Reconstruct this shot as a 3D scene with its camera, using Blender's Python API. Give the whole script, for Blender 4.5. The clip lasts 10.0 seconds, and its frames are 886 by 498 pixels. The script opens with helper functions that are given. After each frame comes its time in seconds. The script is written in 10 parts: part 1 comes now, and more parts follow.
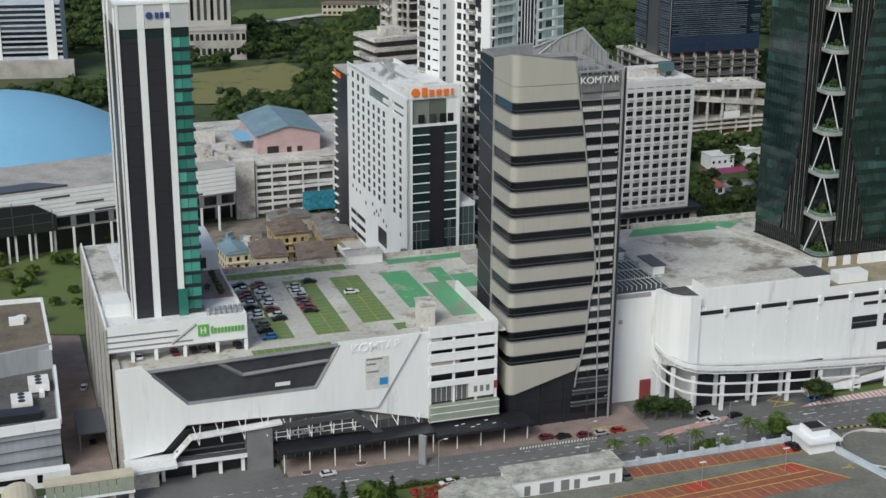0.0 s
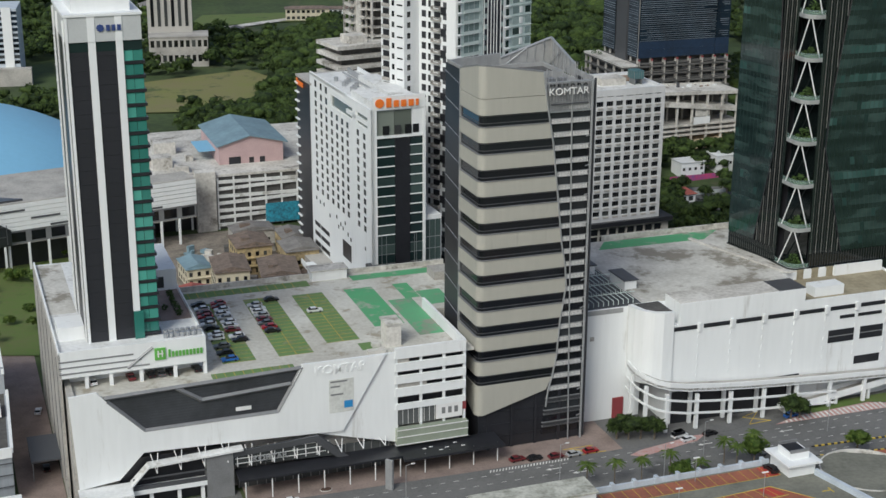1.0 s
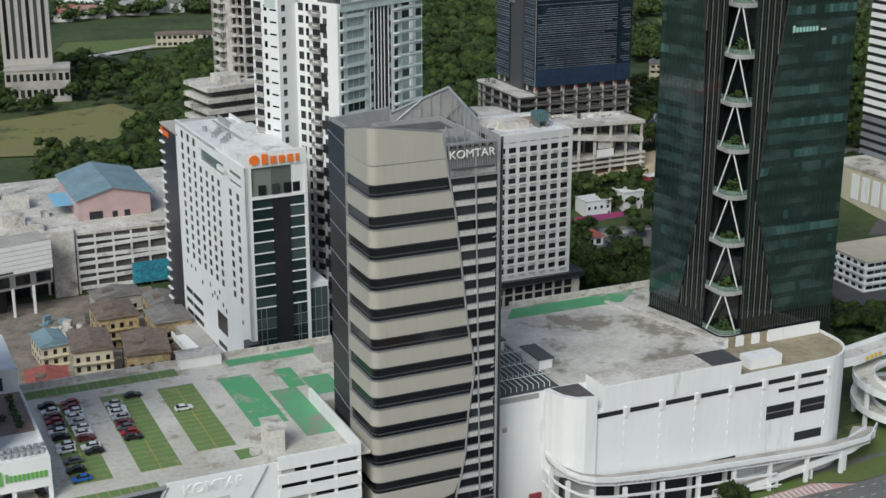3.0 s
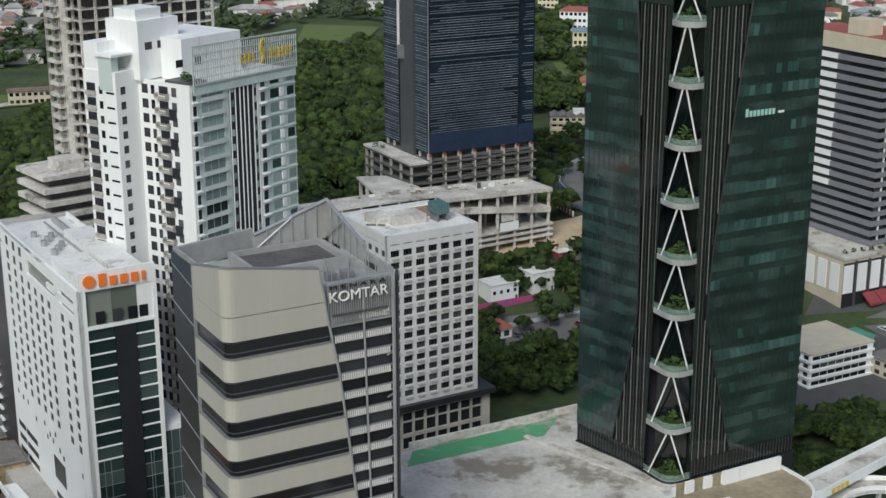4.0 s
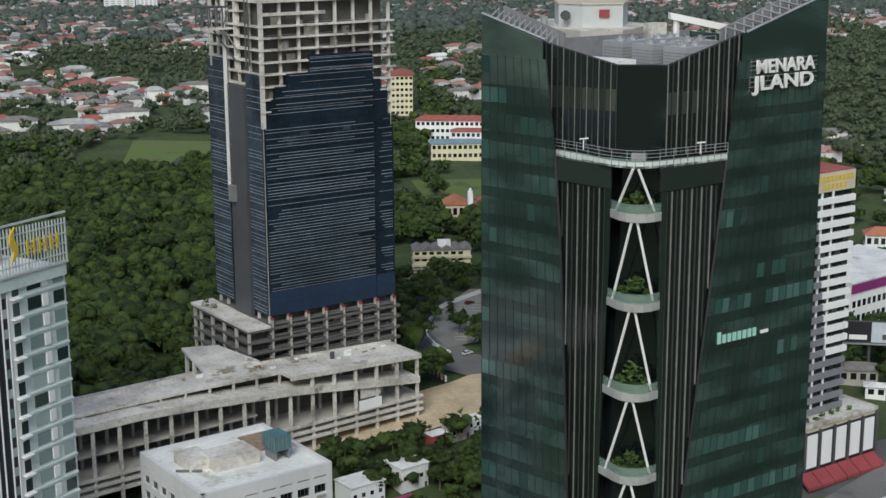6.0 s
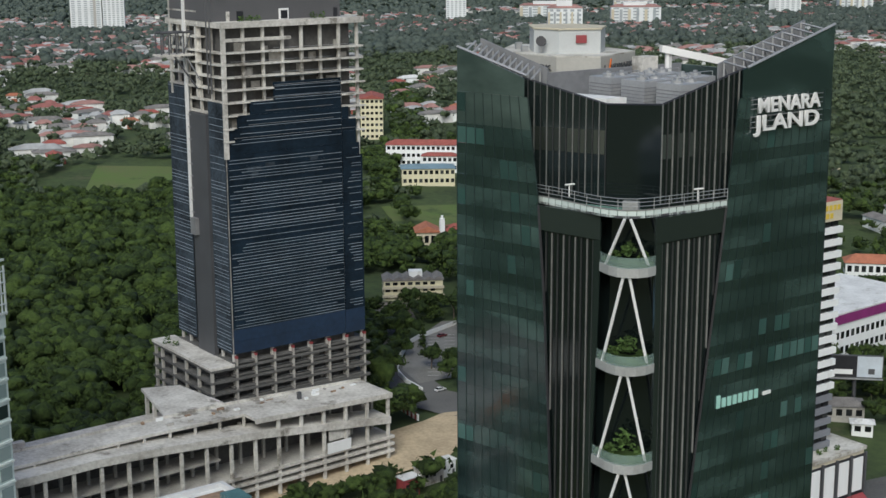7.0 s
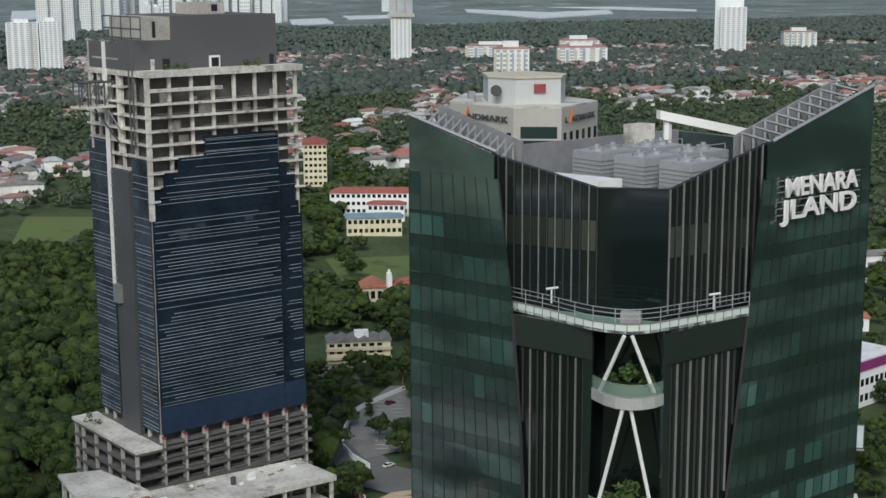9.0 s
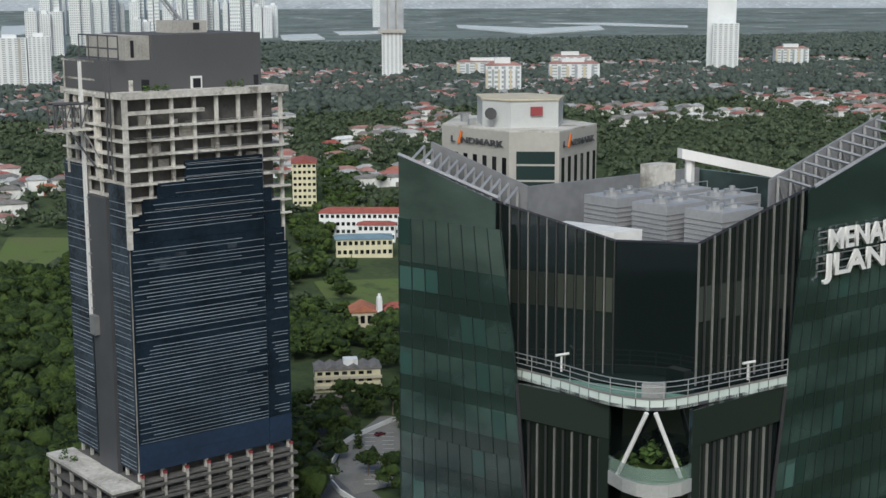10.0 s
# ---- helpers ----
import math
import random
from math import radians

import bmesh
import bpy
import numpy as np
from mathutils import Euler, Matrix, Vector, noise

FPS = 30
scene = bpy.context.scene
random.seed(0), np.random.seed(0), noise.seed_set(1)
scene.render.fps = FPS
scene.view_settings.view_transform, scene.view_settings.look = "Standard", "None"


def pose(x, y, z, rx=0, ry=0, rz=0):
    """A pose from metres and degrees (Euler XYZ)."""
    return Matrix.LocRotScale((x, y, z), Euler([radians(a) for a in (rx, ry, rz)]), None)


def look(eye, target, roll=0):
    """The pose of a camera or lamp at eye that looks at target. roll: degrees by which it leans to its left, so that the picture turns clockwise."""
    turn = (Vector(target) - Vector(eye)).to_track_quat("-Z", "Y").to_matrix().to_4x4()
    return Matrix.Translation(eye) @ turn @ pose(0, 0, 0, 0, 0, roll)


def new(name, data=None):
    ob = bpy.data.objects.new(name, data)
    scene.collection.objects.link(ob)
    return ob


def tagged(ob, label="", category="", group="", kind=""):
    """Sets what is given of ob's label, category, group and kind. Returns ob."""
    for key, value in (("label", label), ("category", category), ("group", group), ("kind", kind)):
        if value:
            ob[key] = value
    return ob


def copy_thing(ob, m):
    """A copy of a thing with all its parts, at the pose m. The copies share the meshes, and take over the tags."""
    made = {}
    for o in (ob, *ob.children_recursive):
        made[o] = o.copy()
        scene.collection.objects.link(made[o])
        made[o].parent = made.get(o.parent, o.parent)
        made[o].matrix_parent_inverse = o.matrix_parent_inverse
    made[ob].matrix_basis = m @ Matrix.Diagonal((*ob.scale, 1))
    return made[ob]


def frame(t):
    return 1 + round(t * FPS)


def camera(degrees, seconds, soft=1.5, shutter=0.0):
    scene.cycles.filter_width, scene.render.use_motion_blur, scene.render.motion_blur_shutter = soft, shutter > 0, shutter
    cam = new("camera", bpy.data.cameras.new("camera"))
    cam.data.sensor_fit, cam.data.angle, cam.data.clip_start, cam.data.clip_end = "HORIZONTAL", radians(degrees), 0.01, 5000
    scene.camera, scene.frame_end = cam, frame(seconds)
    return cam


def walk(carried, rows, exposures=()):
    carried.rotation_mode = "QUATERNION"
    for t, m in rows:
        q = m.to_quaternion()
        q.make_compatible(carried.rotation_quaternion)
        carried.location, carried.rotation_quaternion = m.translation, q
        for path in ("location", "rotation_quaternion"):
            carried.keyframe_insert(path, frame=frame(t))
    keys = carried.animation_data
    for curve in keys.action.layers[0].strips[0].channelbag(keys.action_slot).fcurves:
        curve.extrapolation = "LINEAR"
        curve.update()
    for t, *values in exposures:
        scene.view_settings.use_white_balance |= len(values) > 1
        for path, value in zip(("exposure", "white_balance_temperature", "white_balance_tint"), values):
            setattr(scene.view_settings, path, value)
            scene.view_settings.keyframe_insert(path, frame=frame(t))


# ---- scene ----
cam = camera(34.29, 10.0)
PATH = [
    (0, (0.00, -0.00, 184.66), (0.02, 94.99, 153.41), 0.36),
    (0.5, (0.90, 5.69, 184.78), (1.88, 100.69, 153.56), 0.30),
    (1, (0.80, 13.12, 184.93), (3.00, 108.11, 153.75), 0.28),
    (1.5, (1.25, 21.34, 185.07), (4.58, 116.33, 154.00), 0.23),
    (2, (1.23, 29.89, 185.22), (5.76, 124.86, 154.22), 0.20),
    (2.2, (1.64, 33.39, 185.24), (6.56, 128.35, 154.28), 0.19),
    (3.3, (4.53, 89.85, 186.40), (16.62, 184.33, 155.94), -0.04),
    (3.5, (7.25, 105.45, 186.61), (20.66, 199.83, 156.40), -0.09),
    (3.8, (10.68, 128.75, 187.00), (26.46, 222.96, 157.42), -0.10),
    (4, (13.27, 143.96, 186.83), (30.69, 238.11, 157.96), -0.12),
    (4.5, (20.90, 183.24, 187.22), (42.39, 277.13, 160.31), -0.14),
    (5, (29.85, 221.93, 187.01), (54.44, 315.71, 162.48), -0.11),
    (5.2, (31.97, 230.59, 187.17), (57.71, 324.19, 163.15), -0.27),
    (5.5, (33.42, 236.04, 187.10), (59.94, 329.52, 163.51), -0.17),
    (5.7, (34.50, 240.10, 187.08), (61.44, 333.54, 163.75), -0.25),
    (6.8, (40.20, 260.90, 187.43), (69.43, 354.00, 165.57), -0.24),
    (7, (41.47, 264.81, 187.53), (71.08, 357.85, 165.92), -0.27),
    (7.5, (44.34, 274.31, 187.61), (74.96, 367.17, 166.64), -0.27),
    (8, (47.12, 283.66, 187.65), (78.75, 376.33, 167.36), -0.27),
    (8.5, (50.02, 292.93, 187.58), (82.62, 385.41, 167.97), -0.23),
    (9, (53.10, 302.28, 187.54), (86.43, 394.63, 168.55), -0.28),
    (9.5, (56.40, 311.87, 187.39), (90.27, 404.15, 168.99), -0.30),
    (10, (59.28, 320.22, 188.02), (93.27, 412.54, 170.06), -0.19),
]
K = 0.45      # the whole place is built at this scale
walk(cam, [(t, look([K * a for a in eye], [K * a for a in target], roll)) for t, eye, target, roll in PATH])

# ---- world and sun ----
world = bpy.data.worlds.new("overcast_sky")
scene.world = world
world.use_nodes = True
wn = world.node_tree
sky = wn.nodes.new("ShaderNodeTexSky")
sky.sky_type = "NISHITA"
sky.sun_disc = False
sky.sun_elevation = radians(42)
sky.sun_rotation = radians(205)
sky.air_density, sky.dust_density, sky.ozone_density = 1.0, 3.0, 1.0
wn.nodes["Background"].inputs[1].default_value = 0.11
wn.links.new(sky.outputs[0], wn.nodes["Background"].inputs[0])
sun = bpy.data.lights.new("sun", "SUN")
sun.energy, sun.angle, sun.color = 1.8, radians(25), (0.93, 1.0, 0.97)
sun_ob = new("sun", sun)
sun_ob.matrix_world = look((-300, -560, 570), (0, 0, 0))
scene.view_settings.exposure = 0.0

# ---- helpers for building ----
GRID = pose(19.5, 370.0, 0, 0, 0, 18.5)      # the street grid: u along the street, v away from it
STREET = 9.0


class Solid:
    """Collects simple solids and turns them into one mesh."""

    def __init__(self):
        self.v, self.f = [], []

    def add(self, verts, faces):
        n = len(self.v)
        self.v += [tuple(p) for p in verts]
        self.f += [tuple(n + i for i in f) for f in faces]
        return self

    def box(self, x0, y0, z0, x1, y1, z1):
        return self.prism([(x0, y0), (x1, y0), (x1, y1), (x0, y1)], z0, z1)

    def prism(self, poly, z0, z1, top=None):
        n = len(poly)
        top = top or poly
        zs = z1 if isinstance(z1, (list, tuple)) else [z1] * n
        verts = [(x, y, z0) for x, y in poly] + [(x, y, z) for (x, y), z in zip(top, zs)]
        faces = [tuple(range(n))[::-1], tuple(range(n, 2 * n))]
        faces += [(i, (i + 1) % n, n + (i + 1) % n, n + i) for i in range(n)]
        return self.add(verts, faces)

    def slab(self, poly, y0, y1):
        """A polygon drawn in x and z, extruded along y."""
        n = len(poly)
        verts = [(x, y0, z) for x, z in poly] + [(x, y1, z) for x, z in poly]
        faces = [tuple(range(n)), tuple(range(n, 2 * n))[::-1]]
        faces += [(i, n + i, n + (i + 1) % n, (i + 1) % n) for i in range(n)]
        return self.add(verts, faces)

    def rod(self, a, b, r, n=6):
        a, b = Vector(a), Vector(b)
        q = (b - a).to_track_quat("Z", "Y")
        ring = [q @ Vector((r * math.cos(2 * math.pi * i / n), r * math.sin(2 * math.pi * i / n), 0)) for i in range(n)]
        verts = [a + p for p in ring] + [b + p for p in ring]
        faces = [tuple(range(n))[::-1], tuple(range(n, 2 * n))]
        faces += [(i, (i + 1) % n, n + (i + 1) % n, n + i) for i in range(n)]
        return self.add(verts, faces)

    def mesh(self, name, material, smooth=False):
        me = bpy.data.meshes.new(name)
        me.from_pydata(self.v, [], self.f)
        bm = bmesh.new()
        bm.from_mesh(me)
        bmesh.ops.recalc_face_normals(bm, faces=bm.faces)
        bm.to_mesh(me)
        bm.free()
        if smooth:
            me.polygons.foreach_set("use_smooth", [True] * len(me.polygons))
        me.materials.append(material)
        return me


def thing(name, m, label, category, group="", kind=""):
    ob = new(name)
    ob.matrix_world = Matrix.Scale(K, 4) @ m
    ob.empty_display_size = 1.0
    return tagged(ob, label, category, group, kind)


def part(name, solid, material, parent, label="", smooth=False):
    me = solid if isinstance(solid, bpy.types.Mesh) else solid.mesh(name, material, smooth)
    ob = new(name, me)
    ob.parent = parent
    if label:
        tagged(ob, label)
    return ob


def at_grid(u, v, z=0.0, turn=0.0):
    return GRID @ pose(u, v, z, 0, 0, turn)


def place(ob, x, y, z, turn=0.0):
    ob.matrix_local = pose(x, y, z, 0, 0, turn)
    return ob


# ---- materials ----
def material(name, colour, rough=0.7, metal=0.0, var=0.25, scale=0.15, fine=3.0, bump=0.0, dirt=None, spec=0.5, streak=False, blot=None, blot_scale=0.1, blot_from=0.53):
    m = bpy.data.materials.new(name)
    m.use_nodes = True
    nt = m.node_tree
    b = nt.nodes["Principled BSDF"]
    b.inputs["Roughness"].default_value = rough
    b.inputs["Metallic"].default_value = metal
    b.inputs["Specular IOR Level"].default_value = spec
    geo = nt.nodes.new("ShaderNodeNewGeometry")
    mapping = nt.nodes.new("ShaderNodeMapping")
    mapping.inputs["Scale"].default_value = (1 / K, 1 / K, (0.12 if streak else 1) / K)
    nt.links.new(geo.outputs["Position"], mapping.inputs[0])
    big = nt.nodes.new("ShaderNodeTexNoise")
    big.inputs["Scale"].default_value, big.inputs["Detail"].default_value = scale, 6
    small = nt.nodes.new("ShaderNodeTexNoise")
    small.inputs["Scale"].default_value, small.inputs["Detail"].default_value = fine, 4
    for t in (big, small):
        nt.links.new(mapping.outputs[0], t.inputs["Vector"])
    mix = nt.nodes.new("ShaderNodeMix")
    mix.data_type, mix.blend_type = "FLOAT", "MIX"
    mix.inputs[0].default_value = 0.4
    nt.links.new(big.outputs[0], mix.inputs[2])
    nt.links.new(small.outputs[0], mix.inputs[3])
    ramp = nt.nodes.new("ShaderNodeValToRGB")
    lo = dirt or tuple(c * (1 - var) for c in colour)
    hi = tuple(min(1, c * (1 + var * 0.5)) for c in colour)
    ramp.color_ramp.elements[0].position, ramp.color_ramp.elements[0].color = 0.32, (*lo, 1)
    ramp.color_ramp.elements[1].position, ramp.color_ramp.elements[1].color = 0.62, (*hi, 1)
    nt.links.new(mix.outputs[0], ramp.inputs[0])
    out = ramp.outputs[0]
    if blot:
        # stains with ragged rims over the base colour
        spots = nt.nodes.new("ShaderNodeTexNoise")
        spots.inputs["Scale"].default_value, spots.inputs["Detail"].default_value, spots.inputs["Roughness"].default_value = blot_scale, 9, 0.68
        nt.links.new(mapping.outputs[0], spots.inputs["Vector"])
        edge = nt.nodes.new("ShaderNodeMapRange")
        edge.inputs[1].default_value, edge.inputs[2].default_value = blot_from, blot_from + 0.09
        edge.inputs[4].default_value = 0.85
        nt.links.new(spots.outputs[0], edge.inputs[0])
        over = nt.nodes.new("ShaderNodeMix")
        over.data_type = "RGBA"
        nt.links.new(edge.outputs[0], over.inputs[0])
        nt.links.new(out, over.inputs[6])
        over.inputs[7].default_value = (*blot, 1)
        out = over.outputs[2]
    nt.links.new(out, b.inputs["Base Color"])
    if bump:
        bn = nt.nodes.new("ShaderNodeBump")
        bn.inputs["Strength"].default_value, bn.inputs["Distance"].default_value = bump, 0.3
        nt.links.new(small.outputs[0], bn.inputs["Height"])
        nt.links.new(bn.outputs[0], b.inputs["Normal"])
    return m


def glass(name, dark, light, rough=0.12, lit=0.2, spec=0.6, ior=1.5, wave=0.0):
    """Window glass whose tint changes from pane to pane, or, with wave, in soft patches along the sheet that imitate
    reflections.
    """
    m = bpy.data.materials.new(name)
    m.use_nodes = True
    nt = m.node_tree
    b = nt.nodes["Principled BSDF"]
    b.inputs["Roughness"].default_value = rough
    b.inputs["Specular IOR Level"].default_value = spec
    b.inputs["IOR"].default_value = ior
    info, geo = nt.nodes.new("ShaderNodeObjectInfo"), nt.nodes.new("ShaderNodeNewGeometry")
    add = nt.nodes.new("ShaderNodeMath")
    add.operation = "ADD"
    frac = nt.nodes.new("ShaderNodeMath")
    frac.operation = "FRACT"
    nt.links.new(info.outputs["Random"], add.inputs[0])
    nt.links.new(geo.outputs["Random Per Island"], add.inputs[1])
    nt.links.new(add.outputs[0], frac.inputs[0])
    ramp = nt.nodes.new("ShaderNodeValToRGB")
    ramp.color_ramp.elements[0].color, ramp.color_ramp.elements[0].position = (*dark, 1), 1 - lit - 0.25
    ramp.color_ramp.elements[1].color, ramp.color_ramp.elements[1].position = (*light, 1), 1.0
    noise_t = nt.nodes.new("ShaderNodeTexNoise")
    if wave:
        # soft blotches in the base colour imitate reflections on the sheet
        reflection_noise = nt.nodes.new("ShaderNodeTexNoise")
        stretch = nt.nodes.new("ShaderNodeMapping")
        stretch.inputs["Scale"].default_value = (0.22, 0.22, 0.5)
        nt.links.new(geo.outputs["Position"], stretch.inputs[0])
        nt.links.new(stretch.outputs[0], reflection_noise.inputs["Vector"])
        reflection_noise.inputs["Scale"].default_value, reflection_noise.inputs["Detail"].default_value = 1.0, 5
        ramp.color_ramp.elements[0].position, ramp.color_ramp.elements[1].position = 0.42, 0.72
        nt.links.new(reflection_noise.outputs[0], ramp.inputs[0])
    else:
        nt.links.new(frac.outputs[0], ramp.inputs[0])
    noise_t.inputs["Scale"].default_value = 0.35 if wave else 0.09
    nt.links.new(geo.outputs["Position"], noise_t.inputs["Vector"])
    bump = nt.nodes.new("ShaderNodeBump")
    bump.inputs["Strength"].default_value, bump.inputs["Distance"].default_value = wave or 0.08, 0.5
    nt.links.new(noise_t.outputs[0], bump.inputs["Height"])
    nt.links.new(bump.outputs[0], b.inputs["Normal"])
    nt.links.new(ramp.outputs[0], b.inputs["Base Color"])
    return m


WHITE = material("white_paint", (0.8, 0.82, 0.82), 0.6, var=0.06, scale=0.08, fine=0.7, streak=True, blot=(0.6, 0.6, 0.58), blot_scale=0.22, blot_from=0.6)
OFF_WHITE = material("greyish_white_paint", (0.6, 0.61, 0.62), 0.65, var=0.1, scale=0.08, fine=0.7, streak=True)
WHITE_ROOF = material("white_roof", (0.72, 0.73, 0.72), 0.7, var=0.2, scale=0.12, fine=1.0, blot=(0.4, 0.39, 0.36), blot_scale=0.14, blot_from=0.56)
GREY_CON = material("grey_concrete", (0.4, 0.385, 0.355), 0.85, var=0.35, scale=0.12, fine=1.5)
# Dark concrete; inside open frames its tone stands in for shade.
DARK_CON = material("dark_and_shaded_concrete", (0.1, 0.097, 0.093), 0.9, var=0.4, scale=0.2, fine=1.0)
ROOF_CON = material("roof_concrete", (0.56, 0.55, 0.51), 0.9, scale=0.09, fine=0.9, dirt=(0.40, 0.385, 0.345), blot=(0.2, 0.178, 0.14), blot_scale=0.075, blot_from=0.508)
PALE_CON = material("pale_weathered_concrete", (0.6, 0.585, 0.545), 0.9, scale=0.1, fine=0.9, dirt=(0.33, 0.31, 0.28), blot=(0.17, 0.155, 0.13), blot_scale=0.12, blot_from=0.56)
DECK = material("parking_deck", (0.54, 0.535, 0.49), 0.9, scale=0.07, fine=0.9, dirt=(0.42, 0.40, 0.35), blot=(0.30, 0.265, 0.2), blot_scale=0.13, blot_from=0.545)
GREEN_BRIGHT = material("green_deck_paint", (0.075, 0.33, 0.15), 0.8, scale=0.18, fine=1.4, dirt=(0.11, 0.32, 0.16), blot=(0.34, 0.36, 0.3), blot_scale=0.16, blot_from=0.545)
GREEN_OLD = material("worn_green_paint", (0.12, 0.22, 0.075), 0.9, scale=0.3, fine=2.0, dirt=(0.14, 0.2, 0.08), blot=(0.27, 0.26, 0.17), blot_scale=0.25, blot_from=0.56)
RED_DECK = material("red_deck_paint", (0.31, 0.105, 0.06), 0.85, scale=0.2, fine=1.4, dirt=(0.2, 0.08, 0.055))
YELLOW_PAINT = material("yellow_paint", (0.5, 0.36, 0.06), 0.8, var=0.3)
LINE_WHITE = material("white_line_paint", (0.65, 0.65, 0.62), 0.8, var=0.3)
BEIGE = material("beige_panel", (0.42, 0.41, 0.36), 0.55, var=0.07, scale=0.06, fine=0.8, streak=True, blot=(0.33, 0.32, 0.28), blot_scale=0.3, blot_from=0.63)
# Charcoal cladding; in recesses and voids the same black stands in for shade.
CHARCOAL = material("charcoal_cladding_and_shade", (0.022, 0.023, 0.028), 0.35, var=0.3, scale=0.2, fine=1.0)
DARK_GREY = material("dark_grey_cladding", (0.075, 0.078, 0.085), 0.5, var=0.2, scale=0.1)
MID_GREY = material("mid_grey_metal", (0.23, 0.235, 0.24), 0.5, metal=0.2, var=0.2, scale=0.2)
STEEL = material("galvanised_steel", (0.42, 0.43, 0.44), 0.45, metal=0.5, var=0.2, scale=0.4)
CROWN_GREY = material("grey_screen_panel", (0.33, 0.335, 0.33), 0.6, var=0.22, scale=0.12, fine=0.6)
WHITE_METAL = material("white_metal", (0.78, 0.78, 0.77), 0.45, var=0.06)
TEAL = glass("teal_glass", (0.03, 0.17, 0.14), (0.09, 0.38, 0.31), 0.15, 0.5)
BLACK = glass("black_glass", (0.008, 0.009, 0.012), (0.04, 0.045, 0.05), 0.12, 0.2)
BLUE_GLASS = glass("pale_blue_glass", (0.1, 0.17, 0.17), (0.6, 0.68, 0.66), 0.15, 0.75)
WINDOW = glass("window_glass", (0.008, 0.009, 0.011), (0.07, 0.075, 0.075), 0.12, 0.15)
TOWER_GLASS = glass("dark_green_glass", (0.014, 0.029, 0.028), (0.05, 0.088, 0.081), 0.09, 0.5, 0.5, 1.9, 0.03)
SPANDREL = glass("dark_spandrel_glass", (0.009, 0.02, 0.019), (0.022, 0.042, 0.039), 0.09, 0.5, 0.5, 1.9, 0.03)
CLEAR = material("clear_green_glass", (0.3, 0.42, 0.38), 0.1, var=0.1)
CLEAR.node_tree.nodes["Principled BSDF"].inputs["Alpha"].default_value = 0.3
# Brighter base colour makes these panes look lit; nothing glows behind them.
TOWER_LIT = glass("lit_look_green_glass", (0.03, 0.075, 0.068), (0.07, 0.14, 0.128), 0.06, 0.6, 0.5, 1.8)
TOWER_DIM = glass("dim_green_glass", (0.016, 0.038, 0.036), (0.032, 0.075, 0.068), 0.12, 0.6, 0.5, 1.8)
MULLION = material("dark_green_mullion", (0.016, 0.028, 0.027), 0.35, var=0.2)
TOWER_DARK = glass("near_black_glass", (0.005, 0.008, 0.008), (0.012, 0.018, 0.018), 0.06, 0.4, spec=0.8)
NET = material("blue_safety_net", (0.009, 0.019, 0.031), 0.75, var=0.6, scale=0.09, fine=0.7, spec=0.15)
NET_GREY = material("grey_safety_net", (0.045, 0.06, 0.076), 0.8, var=0.7, scale=0.12, fine=0.9, spec=0.15)
NET_LINE = material("pale_net_edge", (0.235, 0.28, 0.325), 0.8, var=0.4, scale=0.05, fine=0.2)
NET_BLUE = material("bright_blue_net", (0.008, 0.026, 0.06), 0.8, var=0.3, scale=0.12, fine=0.7)
ASPHALT = material("asphalt", (0.15, 0.15, 0.147), 0.9, var=0.25, scale=0.06, fine=1.5, blot=(0.09, 0.09, 0.088), blot_scale=0.08, blot_from=0.57)
PAVING = material("brick_paving", (0.27, 0.21, 0.185), 0.9, var=0.3, scale=0.2, fine=2.0)
SAND = material("bare_sandy_soil", (0.47, 0.38, 0.26), 0.95, var=0.35, scale=0.08, fine=0.8)
GRASS = material("grass", (0.055, 0.085, 0.025), 0.95, scale=0.03, fine=0.3, dirt=(0.022, 0.038, 0.014), blot=(0.1, 0.095, 0.05), blot_scale=0.02, blot_from=0.58)
FIELD = material("bright_field_grass", (0.085, 0.14, 0.03), 0.95, scale=0.04, fine=0.5, dirt=(0.12, 0.13, 0.05), blot=(0.04, 0.07, 0.022), blot_scale=0.05, blot_from=0.56)
ORANGE = material("orange_sign", (0.85, 0.2, 0.03), 0.5, var=0.05)
SIGN_GREEN = material("green_sign", (0.13, 0.42, 0.08), 0.5, var=0.05)
SIGN_YELLOW = material("yellow_sign", (0.62, 0.45, 0.06), 0.5, var=0.1)
SIGN_BLUE = material("blue_panel", (0.03, 0.25, 0.55), 0.5, var=0.1)
SIGN_TEAL = material("pale_teal_sign", (0.35, 0.62, 0.55), 0.5, var=0.05)
RED_CLAD = material("red_panel", (0.27, 0.05, 0.055), 0.6, var=0.2)


def face(parent_pose, x, y, z, turn):
    return parent_pose @ pose(x, y, z, 0, 0, turn)


def piece(name, me, parent, m, label=""):
    """One more object on a shared mesh, as a part of its parent."""
    ob = new(name, me)
    ob.parent = parent
    ob.matrix_local = m
    if label:
        tagged(ob, label)
    return ob


